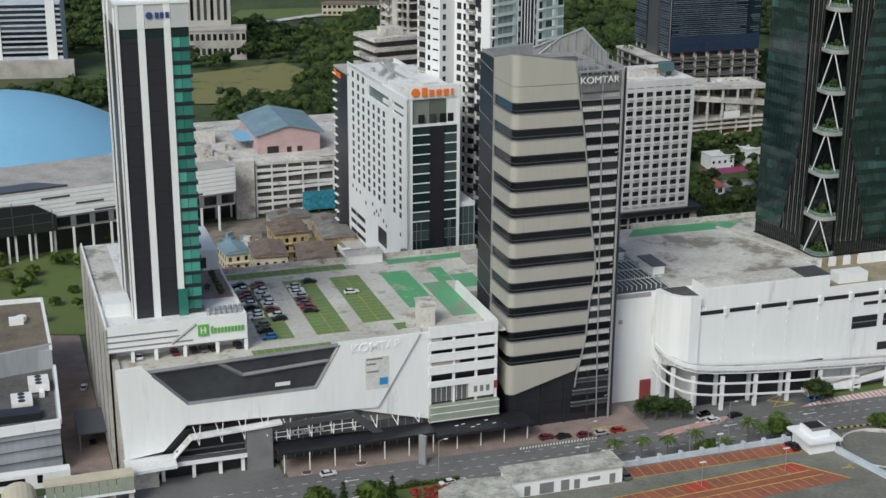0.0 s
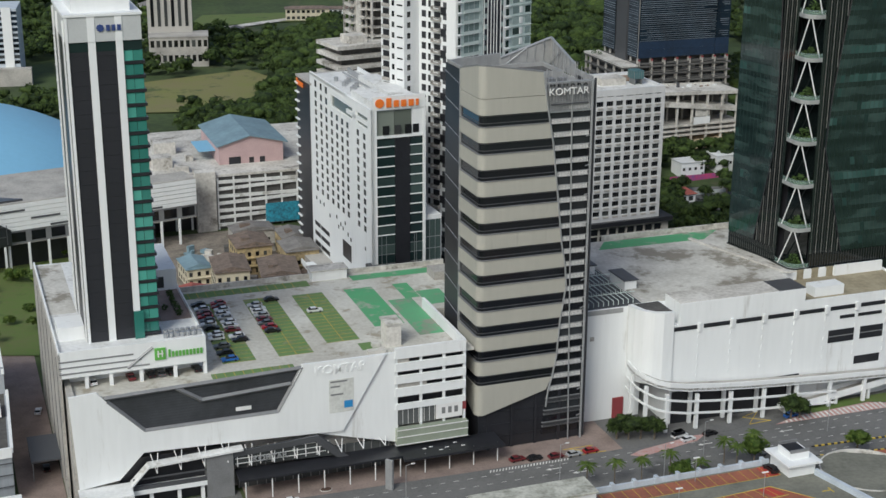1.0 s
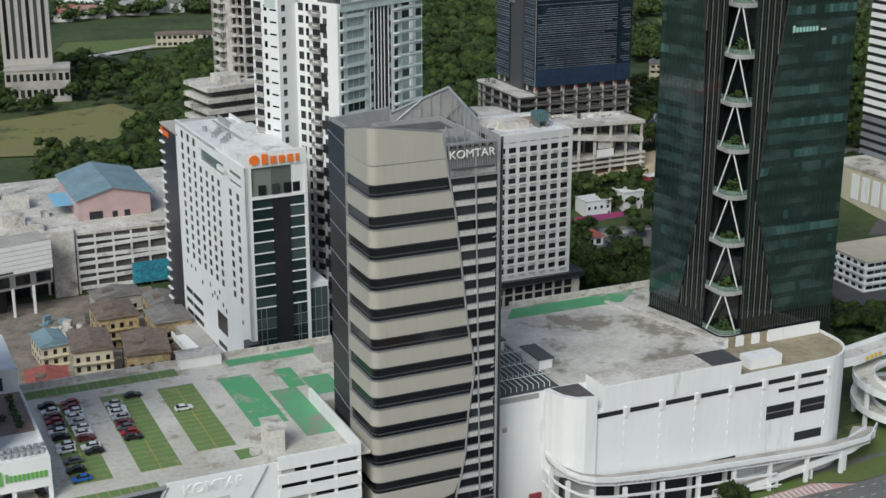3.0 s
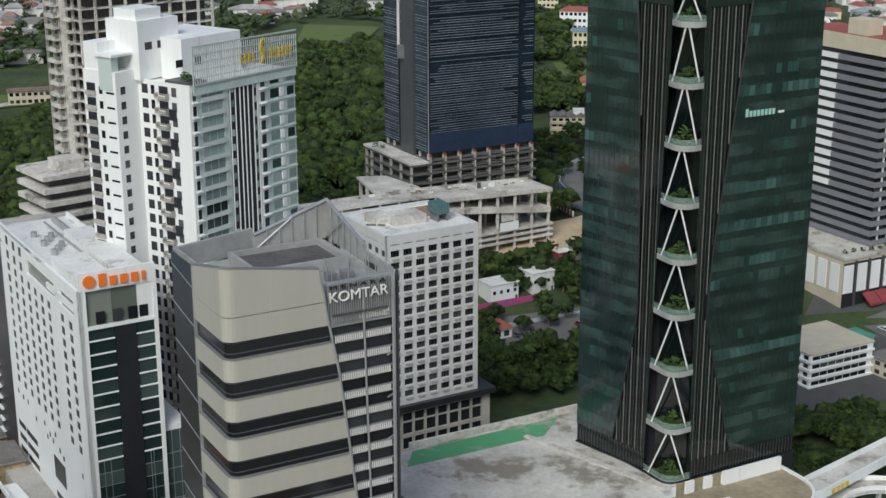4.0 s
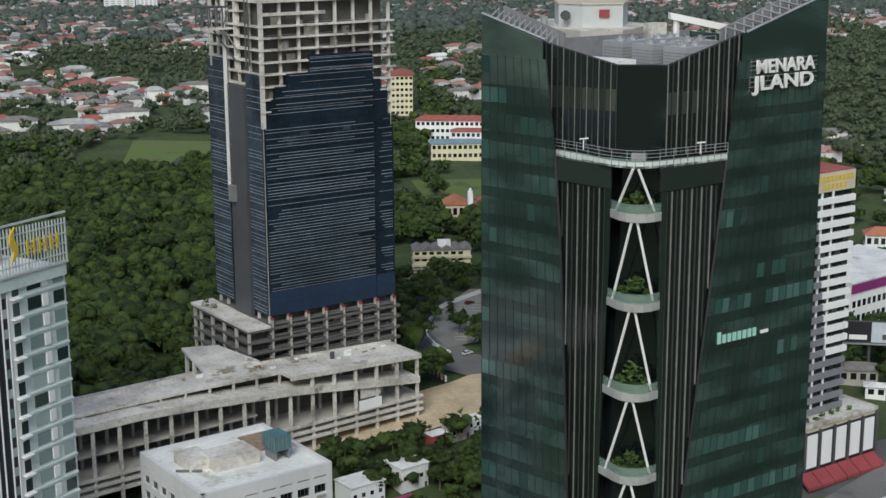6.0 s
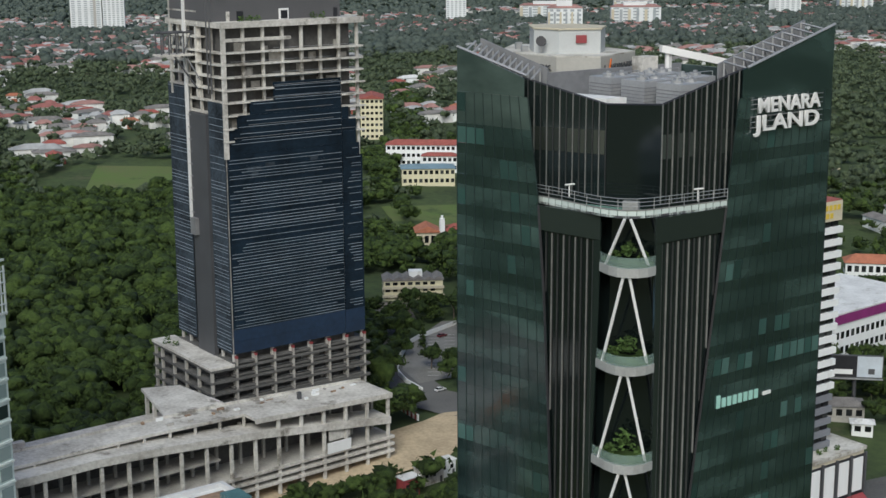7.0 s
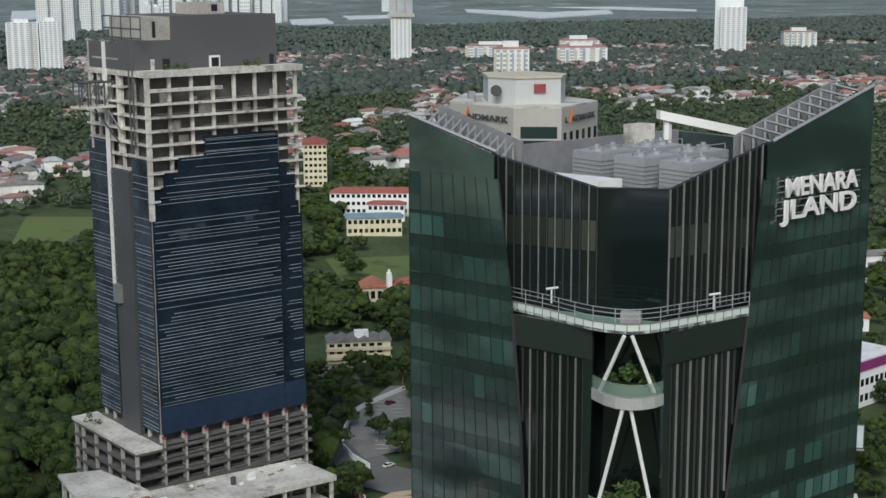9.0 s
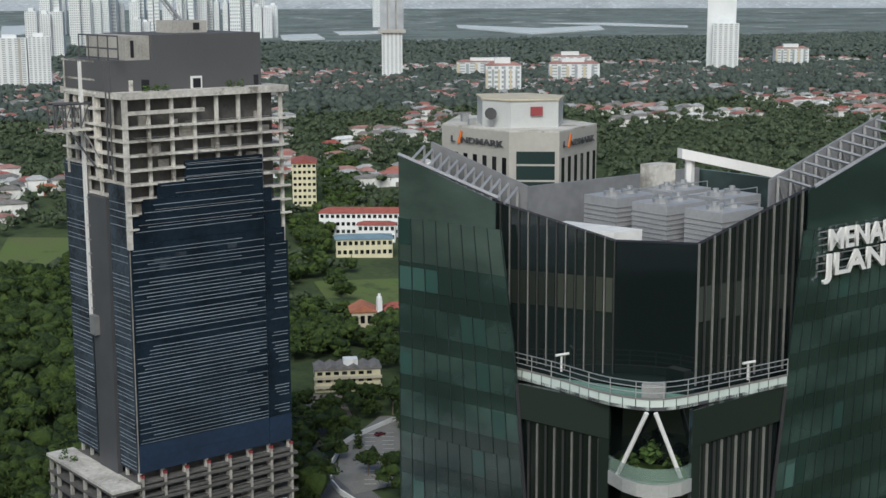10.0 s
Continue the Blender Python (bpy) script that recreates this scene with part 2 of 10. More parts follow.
def pane_mesh(w, h, glass_mat, frame_mat, bars=1, fw=0.08, depth=0.12):
    """A window in one piece: panes set back into a frame with mullions; x across, z up, y inward."""
    cuts = [0.0] + [w * i / (bars + 1) for i in range(1, bars + 1)] + [w]
    s = Solid()
    s.add([(0, 0, 0), (w, 0, 0), (w, 0, h), (0, 0, h), (0, depth, 0), (w, depth, 0), (w, depth, h), (0, depth, h)], [(4, 5, 6, 7), (0, 4, 7, 3), (1, 2, 6, 5), (3, 7, 6, 2), (0, 1, 5, 4)])
    xs = sorted({0.0, w} | {c for i in range(bars + 1) for c in (cuts[i] + fw * (1 if i == 0 else 0.5), cuts[i + 1] - fw * (1 if i == bars else 0.5))})
    zs = [0.0, fw, h - fw, h]
    glazed = []
    for i in range(len(xs) - 1):
        for j in range(3):
            x0, x1, z0, z1 = xs[i], xs[i + 1], zs[j], zs[j + 1]
            if j == 1 and i % 2:
                d = depth * 0.5
                s.add([(x0, 0, z0), (x1, 0, z0), (x1, 0, z1), (x0, 0, z1), (x0, d, z0), (x1, d, z0), (x1, d, z1), (x0, d, z1)], [(0, 1, 5, 4), (1, 2, 6, 5), (2, 3, 7, 6), (3, 0, 4, 7), (4, 5, 6, 7)])
                glazed.append(len(s.f) - 1)
            else:
                s.add([(x0, 0, z0), (x1, 0, z0), (x1, 0, z1), (x0, 0, z1)], [(0, 1, 2, 3)])
    me = bpy.data.meshes.new("window")
    me.from_pydata(s.v, [], s.f)
    me.materials.append(glass_mat)
    me.materials.append(frame_mat)
    for p in me.polygons:
        p.material_index = 0 if p.index in glazed else 1
    bm = bmesh.new()
    bm.from_mesh(me)
    bmesh.ops.remove_doubles(bm, verts=bm.verts, dist=0.001)
    bmesh.ops.recalc_face_normals(bm, faces=bm.faces)
    bm.to_mesh(me)
    bm.free()
    return me


def wall_with_openings(x0, x1, z0, z1, cols, rows, thick):
    """A wall pierced by the openings cols x rows, each a list of (from, to); x along, y inward from 0."""
    s = Solid()
    x = x0
    for a, b in list(cols) + [(x1, x1)]:
        if a > x:
            s.box(x, 0, z0, a, thick, z1)
        if b > a:
            z = z0
            for c, d in list(rows) + [(z1, z1)]:
                if c > z:
                    s.box(a, 0, z, b, thick, c)
                z = d
        x = b
    return s


def bars_sign(parent, m, width, height_, glyphs, mat, name="sign_letter", depth=0.35, label=""):
    """Plain letter-sized blocks standing for lettering that is not spelled out."""
    gap = width / (len(glyphs) + 0.2 * (len(glyphs) - 1))
    for i, shape in enumerate(glyphs):
        h = height_ * (0.72 if shape.islower() else 1.0)
        w = gap * (0.4 if shape.lower() == "i" else 0.8)
        s = Solid().box(0, 0, 0, w, depth, h)
        piece(name, s.mesh(name, mat), parent, m @ pose(i * gap * 1.2, 0, 0), label)


def lettering(parent, text, m, size, mat, name="lettering", bold=0.02):
    """Real words in the built-in font, turned into a mesh."""
    cu = bpy.data.curves.new(name, "FONT")
    cu.body, cu.size, cu.extrude = text, size, 0.12
    cu.offset = size * bold
    tmp = bpy.data.objects.new(name, cu)
    me = bpy.data.meshes.new_from_object(tmp)
    bpy.data.objects.remove(tmp)
    me.materials.clear()
    me.materials.append(mat)
    return piece(name, me, parent, m @ pose(0, 0, 0, 90, 0, 0))


def fitted(ob, width):
    """Sets a piece of lettering to a given width."""
    ob.scale.x = width / max(v.co.x for v in ob.data.vertices)
    return ob


def smooth_line(pts, n):
    """A smooth curve through the points, cut into n equal lengths."""
    v = [Vector(p) for p in pts]
    v = [2 * v[0] - v[1]] + v + [2 * v[-1] - v[-2]]
    fine = []
    for a, b, c, d in zip(v, v[1:], v[2:], v[3:]):
        for j in range(20):
            f = j / 20
            fine.append(0.5 * (2 * b + (c - a) * f + (2 * a - 5 * b + 4 * c - d) * f * f + (3 * b - a - 3 * c + d) * f ** 3))
    fine.append(v[-2])
    run = [0.0]
    for a, b in zip(fine, fine[1:]):
        run.append(run[-1] + (b - a).length)
    out, j = [], 0
    for k in range(n + 1):
        want = run[-1] * k / n
        while j < len(run) - 2 and run[j + 1] < want:
            j += 1
        f = (want - run[j]) / max(1e-9, run[j + 1] - run[j])
        q = fine[j].lerp(fine[j + 1], min(1.0, f))
        out.append((q.x, q.y))
    return out


# ---- ground ----
def smooth01(a, b, x):
    t = min(1.0, max(0.0, (x - a) / (b - a)))
    return t * t * (3 - 2 * t)


def height(x, y):
    """The lie of the land: level at the street, rising behind it, falling to the far water."""
    h = STREET + 13 * smooth01(570, 720, y) + 14 * smooth01(800, 1500, y) - 45 * smooth01(1900, 3600, y)
    h += 5 * noise.noise((x * 0.004, y * 0.004, 0)) * smooth01(650, 900, y)
    return h


def build_ground():
    s = Solid()
    xs = [-60000, -25000, -10500, -6000, -3500, -2000, -1300, -900] + list(range(-600, 1201, 40)) + [1400, 1700, 2200, 3000, 4500, 7000, 10500, 25000, 60000]
    ys = [-2500, -900, -100, 200] + list(range(300, 1601, 40)) + [1700, 1900, 2100, 2300, 2600, 2900, 3300, 4000, 5500, 7500, 10800, 20000, 60000]
    for y in ys:
        for x in xs:
            s.v.append((x * K, y * K, height(x, y) * K))
    w = len(xs)
    s.f = [(j * w + i, j * w + i + 1, (j + 1) * w + i + 1, (j + 1) * w + i) for j in range(len(ys) - 1) for i in range(w - 1)]
    ob = new("ground", s.mesh("ground", GRASS, True))
    tagged(ob, "dark green overgrown ground reaching to the horizon", "ground", kind="structure")


build_ground()


# ---- beige banded office tower ----
def office_tower():
    t = thing("office_tower", at_grid(0, 0), "beige office tower with black window bands and a folded grey crown", "office tower")
    zc = [101.9 - 7.17 * k for k in range(11)]
    edge = [(20, 19.0), (25, 19.6), (29, 20.7), (35, 21.8), (45, 22.5), (55, 24.0), (60, 23.6), (67, 22.3), (81, 20.7), (95, 19.0), (104, 17.3), (117, 15.8)]

    def right(z):
        """The slanting outer edge of the beige belts."""
        for (za, a), (zb, b) in zip(edge, edge[1:]):
            if z <= zb:
                return a + (b - a) * (z - za) / (zb - za)
        return edge[-1][1]

    left = 14.5

    def outline(z, out, back):
        r = 1.6
        pts = [(-1 - out, left)]
        for k in range(6):
            a = math.pi + math.pi / 2 * k / 5
            pts.append((-1 + r + (r + out) * math.cos(a), r + (r + out) * math.sin(a)))
        pts.append((right(z), -out))
        return pts + [(right(z), back), (-1 + back, back), (-1 + back, left)]

    def belt(z0s, z1s):
        s = Solid()
        low, high = outline(z0s[1], 0.4, 0.5), outline(z1s[1], 0.4, 0.5)
        n = len(low)
        zl = [z0s[0]] + [z0s[1]] * 6 + [z0s[2], z0s[2], z0s[1], z0s[0]]
        zh = [z1s[0]] + [z1s[1]] * 6 + [z1s[2], z1s[2], z1s[1], z1s[0]]
        verts = [(x, y, z) for (x, y), z in zip(low, zl)] + [(x, y, z) for (x, y), z in zip(high, zh)]
        faces = [tuple(range(n))[::-1], tuple(range(n, 2 * n))] + [(i, (i + 1) % n, n + (i + 1) % n, n + i) for i in range(n)]
        return s.add(verts, faces)

    h = 1.5
    for k, z in enumerate(zc):
        top = z - h
        low = zc[k + 1] + h if k < 10 else None
        if low:
            part("spandrel_belt", belt((low,) * 3, (top,) * 3), BEIGE, t)
            part("ledge", Solid().prism(outline(top, 0.55, 0.3), top - 0.16, top + 0.02), MID_GREY, t)
        else:
            part("spandrel_belt", belt((24.5, 20.0, 25.2), (top,) * 3), BEIGE, t, "lowest beige belt with a pointed underside")
    part("spandrel_belt", belt((zc[0] + h,) * 3, (107.6,) * 3), BEIGE, t)
    part("parapet", belt((107.75,) * 3, (113.0, 116.0, 113.6)), BEIGE, t, "tall plain beige parapet")
    part("coping", belt((113.0, 116.0, 113.6), (113.4, 116.4, 114.0)), MID_GREY, t)
    # dark glazing behind the belts, one band a storey, with mullions
    for z in zc:
        s = Solid().prism(outline(z, 0.0, 0.6), z - h, z + h)
        part("window_band", s, BLACK, t)
        part("window_rail", Solid().prism(outline(z, 0.07, 0.3), z - 0.75, z - 0.55), DARK_GREY, t)
        part("window_rail", Solid().prism(outline(z, 0.07, 0.3), z + 1.1, z + 1.2), DARK_GREY, t)
    part("core", Solid().prism([(-0.4, 0.6), (30.4, 0.6), (30.4, 31), (-0.4, 25)], 9, 108.4), CHARCOAL, t)
    # black return on the side with pale joints
    part("side_cladding", Solid().box(-1.2, 14.5, 12, 0, 26, 112.6), CHARCOAL, t, "black cladding on the side")
    s = Solid()
    for i in range(14):
        z = 15.5 + i * 7.17
        s.rod((-1.28, 14.5, z), (-1.28, 26, z + 1.8), 0.09, 4)
    s.box(-1.5, 14.2, 12, -1.0, 14.6, 113)
    part("cladding_joints", s, STEEL, t)
    # the screened part towards the far corner
    for i in range(27):
        z = 11.5 + i * 3.585
        if z > 103:
            break
        x0 = right(z + 1.5) + 0.2
        part("window_band", Solid().box(x0, 0.35, z, 29.6, 0.6, z + 2.3), BLACK, t)
        s = Solid()
        n = int((29.4 - x0) / 0.42)
        for j in range(n):
            x = x0 + 0.25 + j * 0.42
            s.box(x, -0.25, z + 2.3, x + 0.16, 0.1, z + 3.5)
        part("louvre", s, WHITE_METAL if z > 22 else DARK_GREY, t)
        part("floor_edge", Solid().box(x0, -0.1, z + 2.2, 29.8, 0.6, z + 2.45).box(x0, -0.1, z + 3.4, 29.8, 0.6, z + 3.6), MID_GREY, t)
    part("column", Solid().rod((26.2, -0.3, 9), (24.0, -0.3, 111), 0.2), STEEL, t)
    part("column", Solid().rod((29.9, -0.4, 9), (29.9, -0.4, 111), 0.35), STEEL, t)
    part("column", Solid().rod((31.2, 0.8, 9), (31.2, 0.8, 111), 0.35), DARK_GREY, t)
    trim = Solid()
    for (za, a), (zb, b) in zip(edge, edge[1:]):
        trim.rod((a + 0.1, -0.4, za), (b + 0.1, -0.4, min(zb, 113.5)), 0.25, 6)
    part("edge_trim", trim, STEEL, t)
    for z in range(16, 110, 8):
        part("bracket", Solid().rod((28.5, -0.5, z), (32.0, 1.6, z), 0.16), STEEL, t)
    part("side_glazing", Solid().box(30.4, 0.8, 9, 31.0, 12, 110), CHARCOAL, t)
    # sign screen of upright fins
    for j in range(30):
        x = right(107) + 0.5 + j * 0.43
        if x < 29.6:
            part("sign_fin", Solid().box(x, -0.35, 103.3, x + 0.16, -0.1, 110.6), STEEL, t)
    for x0, z in ((right(107) + 0.3, 110.4), (right(103) + 0.3, 102.8)):
        part("sign_frame", Solid().box(x0, -0.2, z, 30.0, 0.5, z + 0.45), STEEL, t)
    part("sign_backing", Solid().box(right(107) + 0.4, 0.1, 103.2, 29.6, 0.4, 110.4), MID_GREY, t)
    fitted(lettering(t, "KOMTAR", pose(17.3, -0.75, 107.5), 2.6, WHITE_METAL, bold=0.0), 11.4)
    fitted(lettering(t, "M E N A R A", pose(17.6, -0.6, 109.75), 0.9, CHARCOAL, bold=0.0), 10.8)
    part("sign_bar", Solid().box(right(105) + 1.0, -0.7, 104.9, 28.6, -0.4, 105.2), DARK_GREY, t)
    # roof: open well, plant box, folded screen with its braces
    part("roof", Solid().prism([(-0.6, 0.5), (30.4, 0.5), (30.6, 31), (-0.6, 25.5)], 108.4, 109.0), CROWN_GREY, t)
    part("parapet_wall", Solid().box(-0.9, 14.6, 109, -0.4, 25.8, 113.4).prism([(-0.9, 25.8), (-0.4, 25.2), (16.2, 30.2), (16.0, 31.0)], 109, 113.2), CROWN_GREY, t)
    part("parapet_wall", Solid().prism([(30.2, 1), (30.7, 1), (31.2, 13), (30.6, 13)], 109, 111.4), CROWN_GREY, t)
    crown = [(16.2, 30.0, 112.0), (31.8, 31.1, 116.6), (30.6, 12.3, 112.6)]
    for (xa, ya, za), (xb, yb, zb) in zip(crown, crown[1:]):
        d = Vector((xb - xa, yb - ya, 0)).normalized()
        nx, ny = -d.y * 0.4, d.x * 0.4
        s = Solid()
        s.add([(xa, ya, 109), (xb, yb, 109), (xb + nx, yb + ny, 109), (xa + nx, ya + ny, 109), (xa, ya, za), (xb, yb, zb), (xb + nx, yb + ny, zb), (xa + nx, ya + ny, za)],
              [(3, 2, 1, 0), (4, 5, 6, 7), (0, 1, 5, 4), (1, 2, 6, 5), (2, 3, 7, 6), (3, 0, 4, 7)])
        part("crown_screen", s, CROWN_GREY, t)
        part("crown_coping", Solid().rod((xa, ya, za), (xb, yb, zb), 0.35), STEEL, t)
        for j in range(1, 6):
            f = j / 6
            x, y, z = xa + (xb - xa) * f, ya + (yb - ya) * f, za + (zb - za) * f
            part("screen_post", Solid().rod((x - nx, y - ny, 109), (x - nx, y - ny, z), 0.12, 4), STEEL, t)
        part("brace", Solid().rod((xa - nx, ya - ny, 109.2), ((xa + xb) / 2 - nx, (ya + yb) / 2 - ny, (za + zb) / 2), 0.14, 4), STEEL, t)
    s = Solid().box(9, 11.5, 109, 27, 12.2, 111.2).box(9, 24, 109, 27, 24.7, 111.2).box(9, 12.2, 109, 9.7, 24, 111.2).box(26.3, 12.2, 109, 27, 24, 111.2)
    part("plant_wall", s, CROWN_GREY, t)
    part("plant_roof", Solid().box(9.7, 12.2, 109.0, 26.3, 24, 110.2), DARK_CON, t, "dark roof of the plant well")
    random.seed(4)
    for i in range(16):
        x, y = random.uniform(17, 30), random.uniform(3, 10)
        part("aerial", Solid().rod((x, y, 109), (x, y, 112.5 + random.random() * 2), 0.09, 4), STEEL, t)
    for x in (4, 7, 20, 23):
        part("roof_unit", Solid().box(x, 5, 109, x + 1.8, 7, 110.6), MID_GREY, t)
    # recessed base
    part("base_glazing", Solid().box(1, 3, 9, 30, 26, 22), BLACK, t)
    for x in (2, 9, 16, 23, 29.6):
        part("base_column", Solid().box(x, 0.2, 9, x + 0.9, 1.1, 24), CHARCOAL, t)
    for z in (12.5, 16.2, 19.8):
        part("base_rail", Solid().box(1, 0.4, z, 30.5, 0.8, z + 0.3), CHARCOAL, t)


office_tower()


# ---- dark green glass tower ----
def interp(z, pts):
    for (za, a), (zb, b) in zip(pts, pts[1:]):
        if z <= zb:
            return a + (b - a) * (z - za) / (zb - za)
    return pts[-1][1]


def glass_tower():
    t = thing("glass_tower", at_grid(0, 0), "dark green glass office tower with planted sky balconies", "office tower")
    fa = pose(108.6, 18.3, 0)                                   # front face: x along the street
    fb = pose(103.0, 48.0, 0, 0, 0, -78.9)                      # side face: x runs towards the front corner
    length = 28.5
    # x of the edge of the glazed field, as a function of height
    join_a = [(40, 17.0), (48, 15.9), (82.4, 6.8), (96.4, 7.9), (137.7, 13.4), (153.6, 15.4), (171, 17.6)]
    join_b = [(40, 10.6), (49.3, 11.5), (79, 17.7), (101, 17.4), (137.6, 15.6), (153.6, 14.15), (171, 11.6)]
    slot_a = [(40, 4.9), (66, 4.3), (97, 3.7), (153, 3.0)]
    slot_b = [(40, 21.0), (52, 21.4), (96, 22.6), (142, 24.1), (153, 24.2)]
    end_a = 35.1
    floors = [44.2 + 4.22 * i for i in range(31)]
    rnd, rnd_dim = random.Random(5), random.Random(8)
    sheets = {end_a: (Solid(), Solid()), 0.0: (Solid(), Solid())}

    def band(m, z0, z1, xj, xe, top=None, lit=(), pale=False):
        """One storey of glazing from the joint line to the outer edge, cut into panes."""
        def corner(f, z, c=0.0):
            a = xj(z)
            x = a + (xe - a) * f
            return (x, z if top is None or z == z0 else top(x))

        cells = [(z0, z0 + 1.5, "spandrel_band", SPANDREL), (z0 + 1.53, z1 - 0.02, "glazing_band", TOWER_GLASS)] if top is None and not pale else [(z0, z1 - 0.02, "glazing_band", SHEEN_GLASS if pale else TOWER_GLASS)]
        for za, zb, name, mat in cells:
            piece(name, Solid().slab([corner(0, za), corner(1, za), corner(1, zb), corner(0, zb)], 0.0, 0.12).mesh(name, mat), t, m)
        n = max(3, int(abs(xe - xj(z0)) / 1.5))
        lines, dim = sheets[xe]
        for i in range(n + 1 if top is None else 0):
            f = i / n
            lines.slab([corner(f, z0), corner(f + 0.055 / n, z0), corner(f + 0.055 / n, z1), corner(f, z1)], -0.05, 0.02)
            if i < n and rnd_dim.random() < 0.1:
                f0, f1 = (i + 0.06) / n, (i + 0.98) / n
                dim.slab([corner(f0, z0 + 1.6), corner(f1, z0 + 1.6), corner(f1, z1 - 0.15), corner(f0, z1 - 0.15)], -0.02, 0.04)
        for i in range(n if lit else 0):
            if lit[0] <= i / n <= lit[1] and rnd.random() < lit[2]:
                f0, f1 = (i + 0.04) / n, (i + 0.96) / n
                za, zb = z0 + 1.56, z1 - 0.5
                piece("window_pane", Solid().slab([corner(f0, za), corner(f1, za), corner(f1, zb), corner(f0, zb)], -0.03, 0.05).mesh("window_pane", TOWER_LIT), t, m, "paler green pane painted as a lit window")

    lit_a = {20: (0.05, 0.95, 0.9), 21: (0.3, 0.7, 0.4), 15: (0.1, 0.6, 0.95), 13: (0.05, 0.9, 0.97), 11: (0.35, 0.75, 0.8), 10: (0.0, 0.1, 1.0),
             6: (0.1, 0.95, 0.97), 17: (0.5, 0.7, 0.3), 23: (0.05, 0.2, 0.5), 18: (0.6, 0.9, 0.4), 4: (0.5, 0.9, 0.4)}
    lit_b = {22: (0.75, 1.0, 0.7), 25: (0.7, 1.0, 0.5), 27: (0.6, 1.0, 0.35), 17: (0.8, 1.0, 0.8), 13: (0.8, 1.0, 0.4), 19: (0.85, 1.0, 0.6)}
    for i, z in enumerate(floors):
        z1 = z + 4.22
        if i == 0:
            continue
        if z1 > 169.5:
            break
        band(fa, z, z1, lambda h: interp(h, join_a), end_a, None, lit_a.get(i, ()))
        # the side face's top storeys take a paler tint in place of their reflection
        band(fb, z, z1, lambda h: interp(h, join_b), 0.0, None, lit_b.get(i, ()), i >= 28)
    zt = z
    band(fa, zt, zt + 1, lambda h: interp(171, join_a), end_a, lambda x: 170.2 + 4.9 * (x - 17.6) / (35.1 - 17.6))
    band(fb, zt, zt + 1, lambda h: interp(171, join_b), 0.0, lambda x: 169.0 + 3.4 * (11.6 - x) / 11.6, (), True)
    for m, e in ((fa, end_a), (fb, 0.0)):
        tagged(piece("mullion_grid", sheets[e][0].mesh("mullion_grid", MULLION), t, m, "thin dark green mullions"), kind="stuff")
        tagged(piece("curtained_glazing", sheets[e][1].mesh("curtained_glazing", TOWER_DIM), t, m, "dim green panes"), kind="stuff")
    # dark backing of the fin fields and the fins
    for m, join, slot, sign in ((fa, join_a, slot_a, 1), (fb, join_b, slot_b, -1)):
        zs = [48.3, 60, 70, 81, 97, 110, 125, 141, 152.7]
        pts = [(interp(z, join) - 0.05 * sign, z) for z in zs] + [(interp(z, slot), z) for z in zs[::-1]]
        piece("fin_backing", Solid().slab(pts, 0.25, 0.4).mesh("fin_backing", TOWER_DARK), t, m)
        trim = Solid()
        for za, zb in zip(zs, zs[1:]):
            trim.rod((interp(za, join), -0.1, za), (interp(zb, join), -0.1, zb), 0.2, 4)
        piece("joint_trim", trim.mesh("joint_trim", CHARCOAL), t, m)
        xa, xb = sorted((interp(151, slot), interp(151, join)))
        piece("header_panel", Solid().box(xa, -0.05, 149.5, xb, 0.2, 152.7).mesh("header_panel", HEADER), t, m, "plain greenish glass header")
        edge = [(interp(z, slot), z) for z in zs]
        piece("slot_edge", Solid().slab(edge + [(x + sign * 1.1, z) for x, z in edge[::-1]], 0.05, 0.2).mesh("slot_edge", HEADER), t, m, "paler glass strip beside the slot")
        for k in range(16):
            x = interp(153, slot) + sign * (0.2 + k * 0.95)
            runs, cur = [], None
            for j in range(102):
                z = 48.3 + j
                inside = sign * (interp(z, join) - x) > 0.15 and sign * (x - interp(z, slot)) > 0.15
                if inside and cur is None:
                    cur = z
                if (not inside or j == 101) and cur is not None:
                    runs.append((cur, z))
                    cur = None
            for za, zb in runs:
                if zb - za > 2:
                    piece("fin", Solid().box(x - 0.03, 0.0, za, x + 0.03, 0.3, min(zb, 149.3)).mesh("fin", FIN if k % 2 == 0 else FIN_DARK), t, m)
        # finned base storey along the whole face
        x0, x1 = (interp(46, slot), end_a) if sign > 0 else (0.0, interp(46, slot))
        piece("base_cladding", Solid().box(x0, 0.1, 44.2, x1, 0.4, 48.3).mesh("base_cladding", TOWER_DARK), t, m)
        n = int((x1 - x0) / 0.9)
        base_fin = Solid().box(-0.05, -0.1, 44.3, 0.05, 0.1, 48.2).mesh("fin", FIN_DARK)
        for k in range(n):
            piece("fin", base_fin, t, m @ pose(x0 + 0.4 + k * (x1 - x0) / n, 0, 0))
    # the slot: recessed glass, planted balconies and white struts
    part("slot_glass", Solid().prism([(109.6, 26.6), (113.7, 20.3), (114.6, 21.0), (110.6, 27.6)], 44, 152.7), TOWER_DARK, t, "near-black recessed glass")

    def on_face(m, x, y=0.0):
        q = m @ Vector((x, y, 0))
        return q.x, q.y

    balconies = (146.1, 133.4, 120.3, 107.8, 95.4, 82.9, 69.8, 56.2, 43.7)
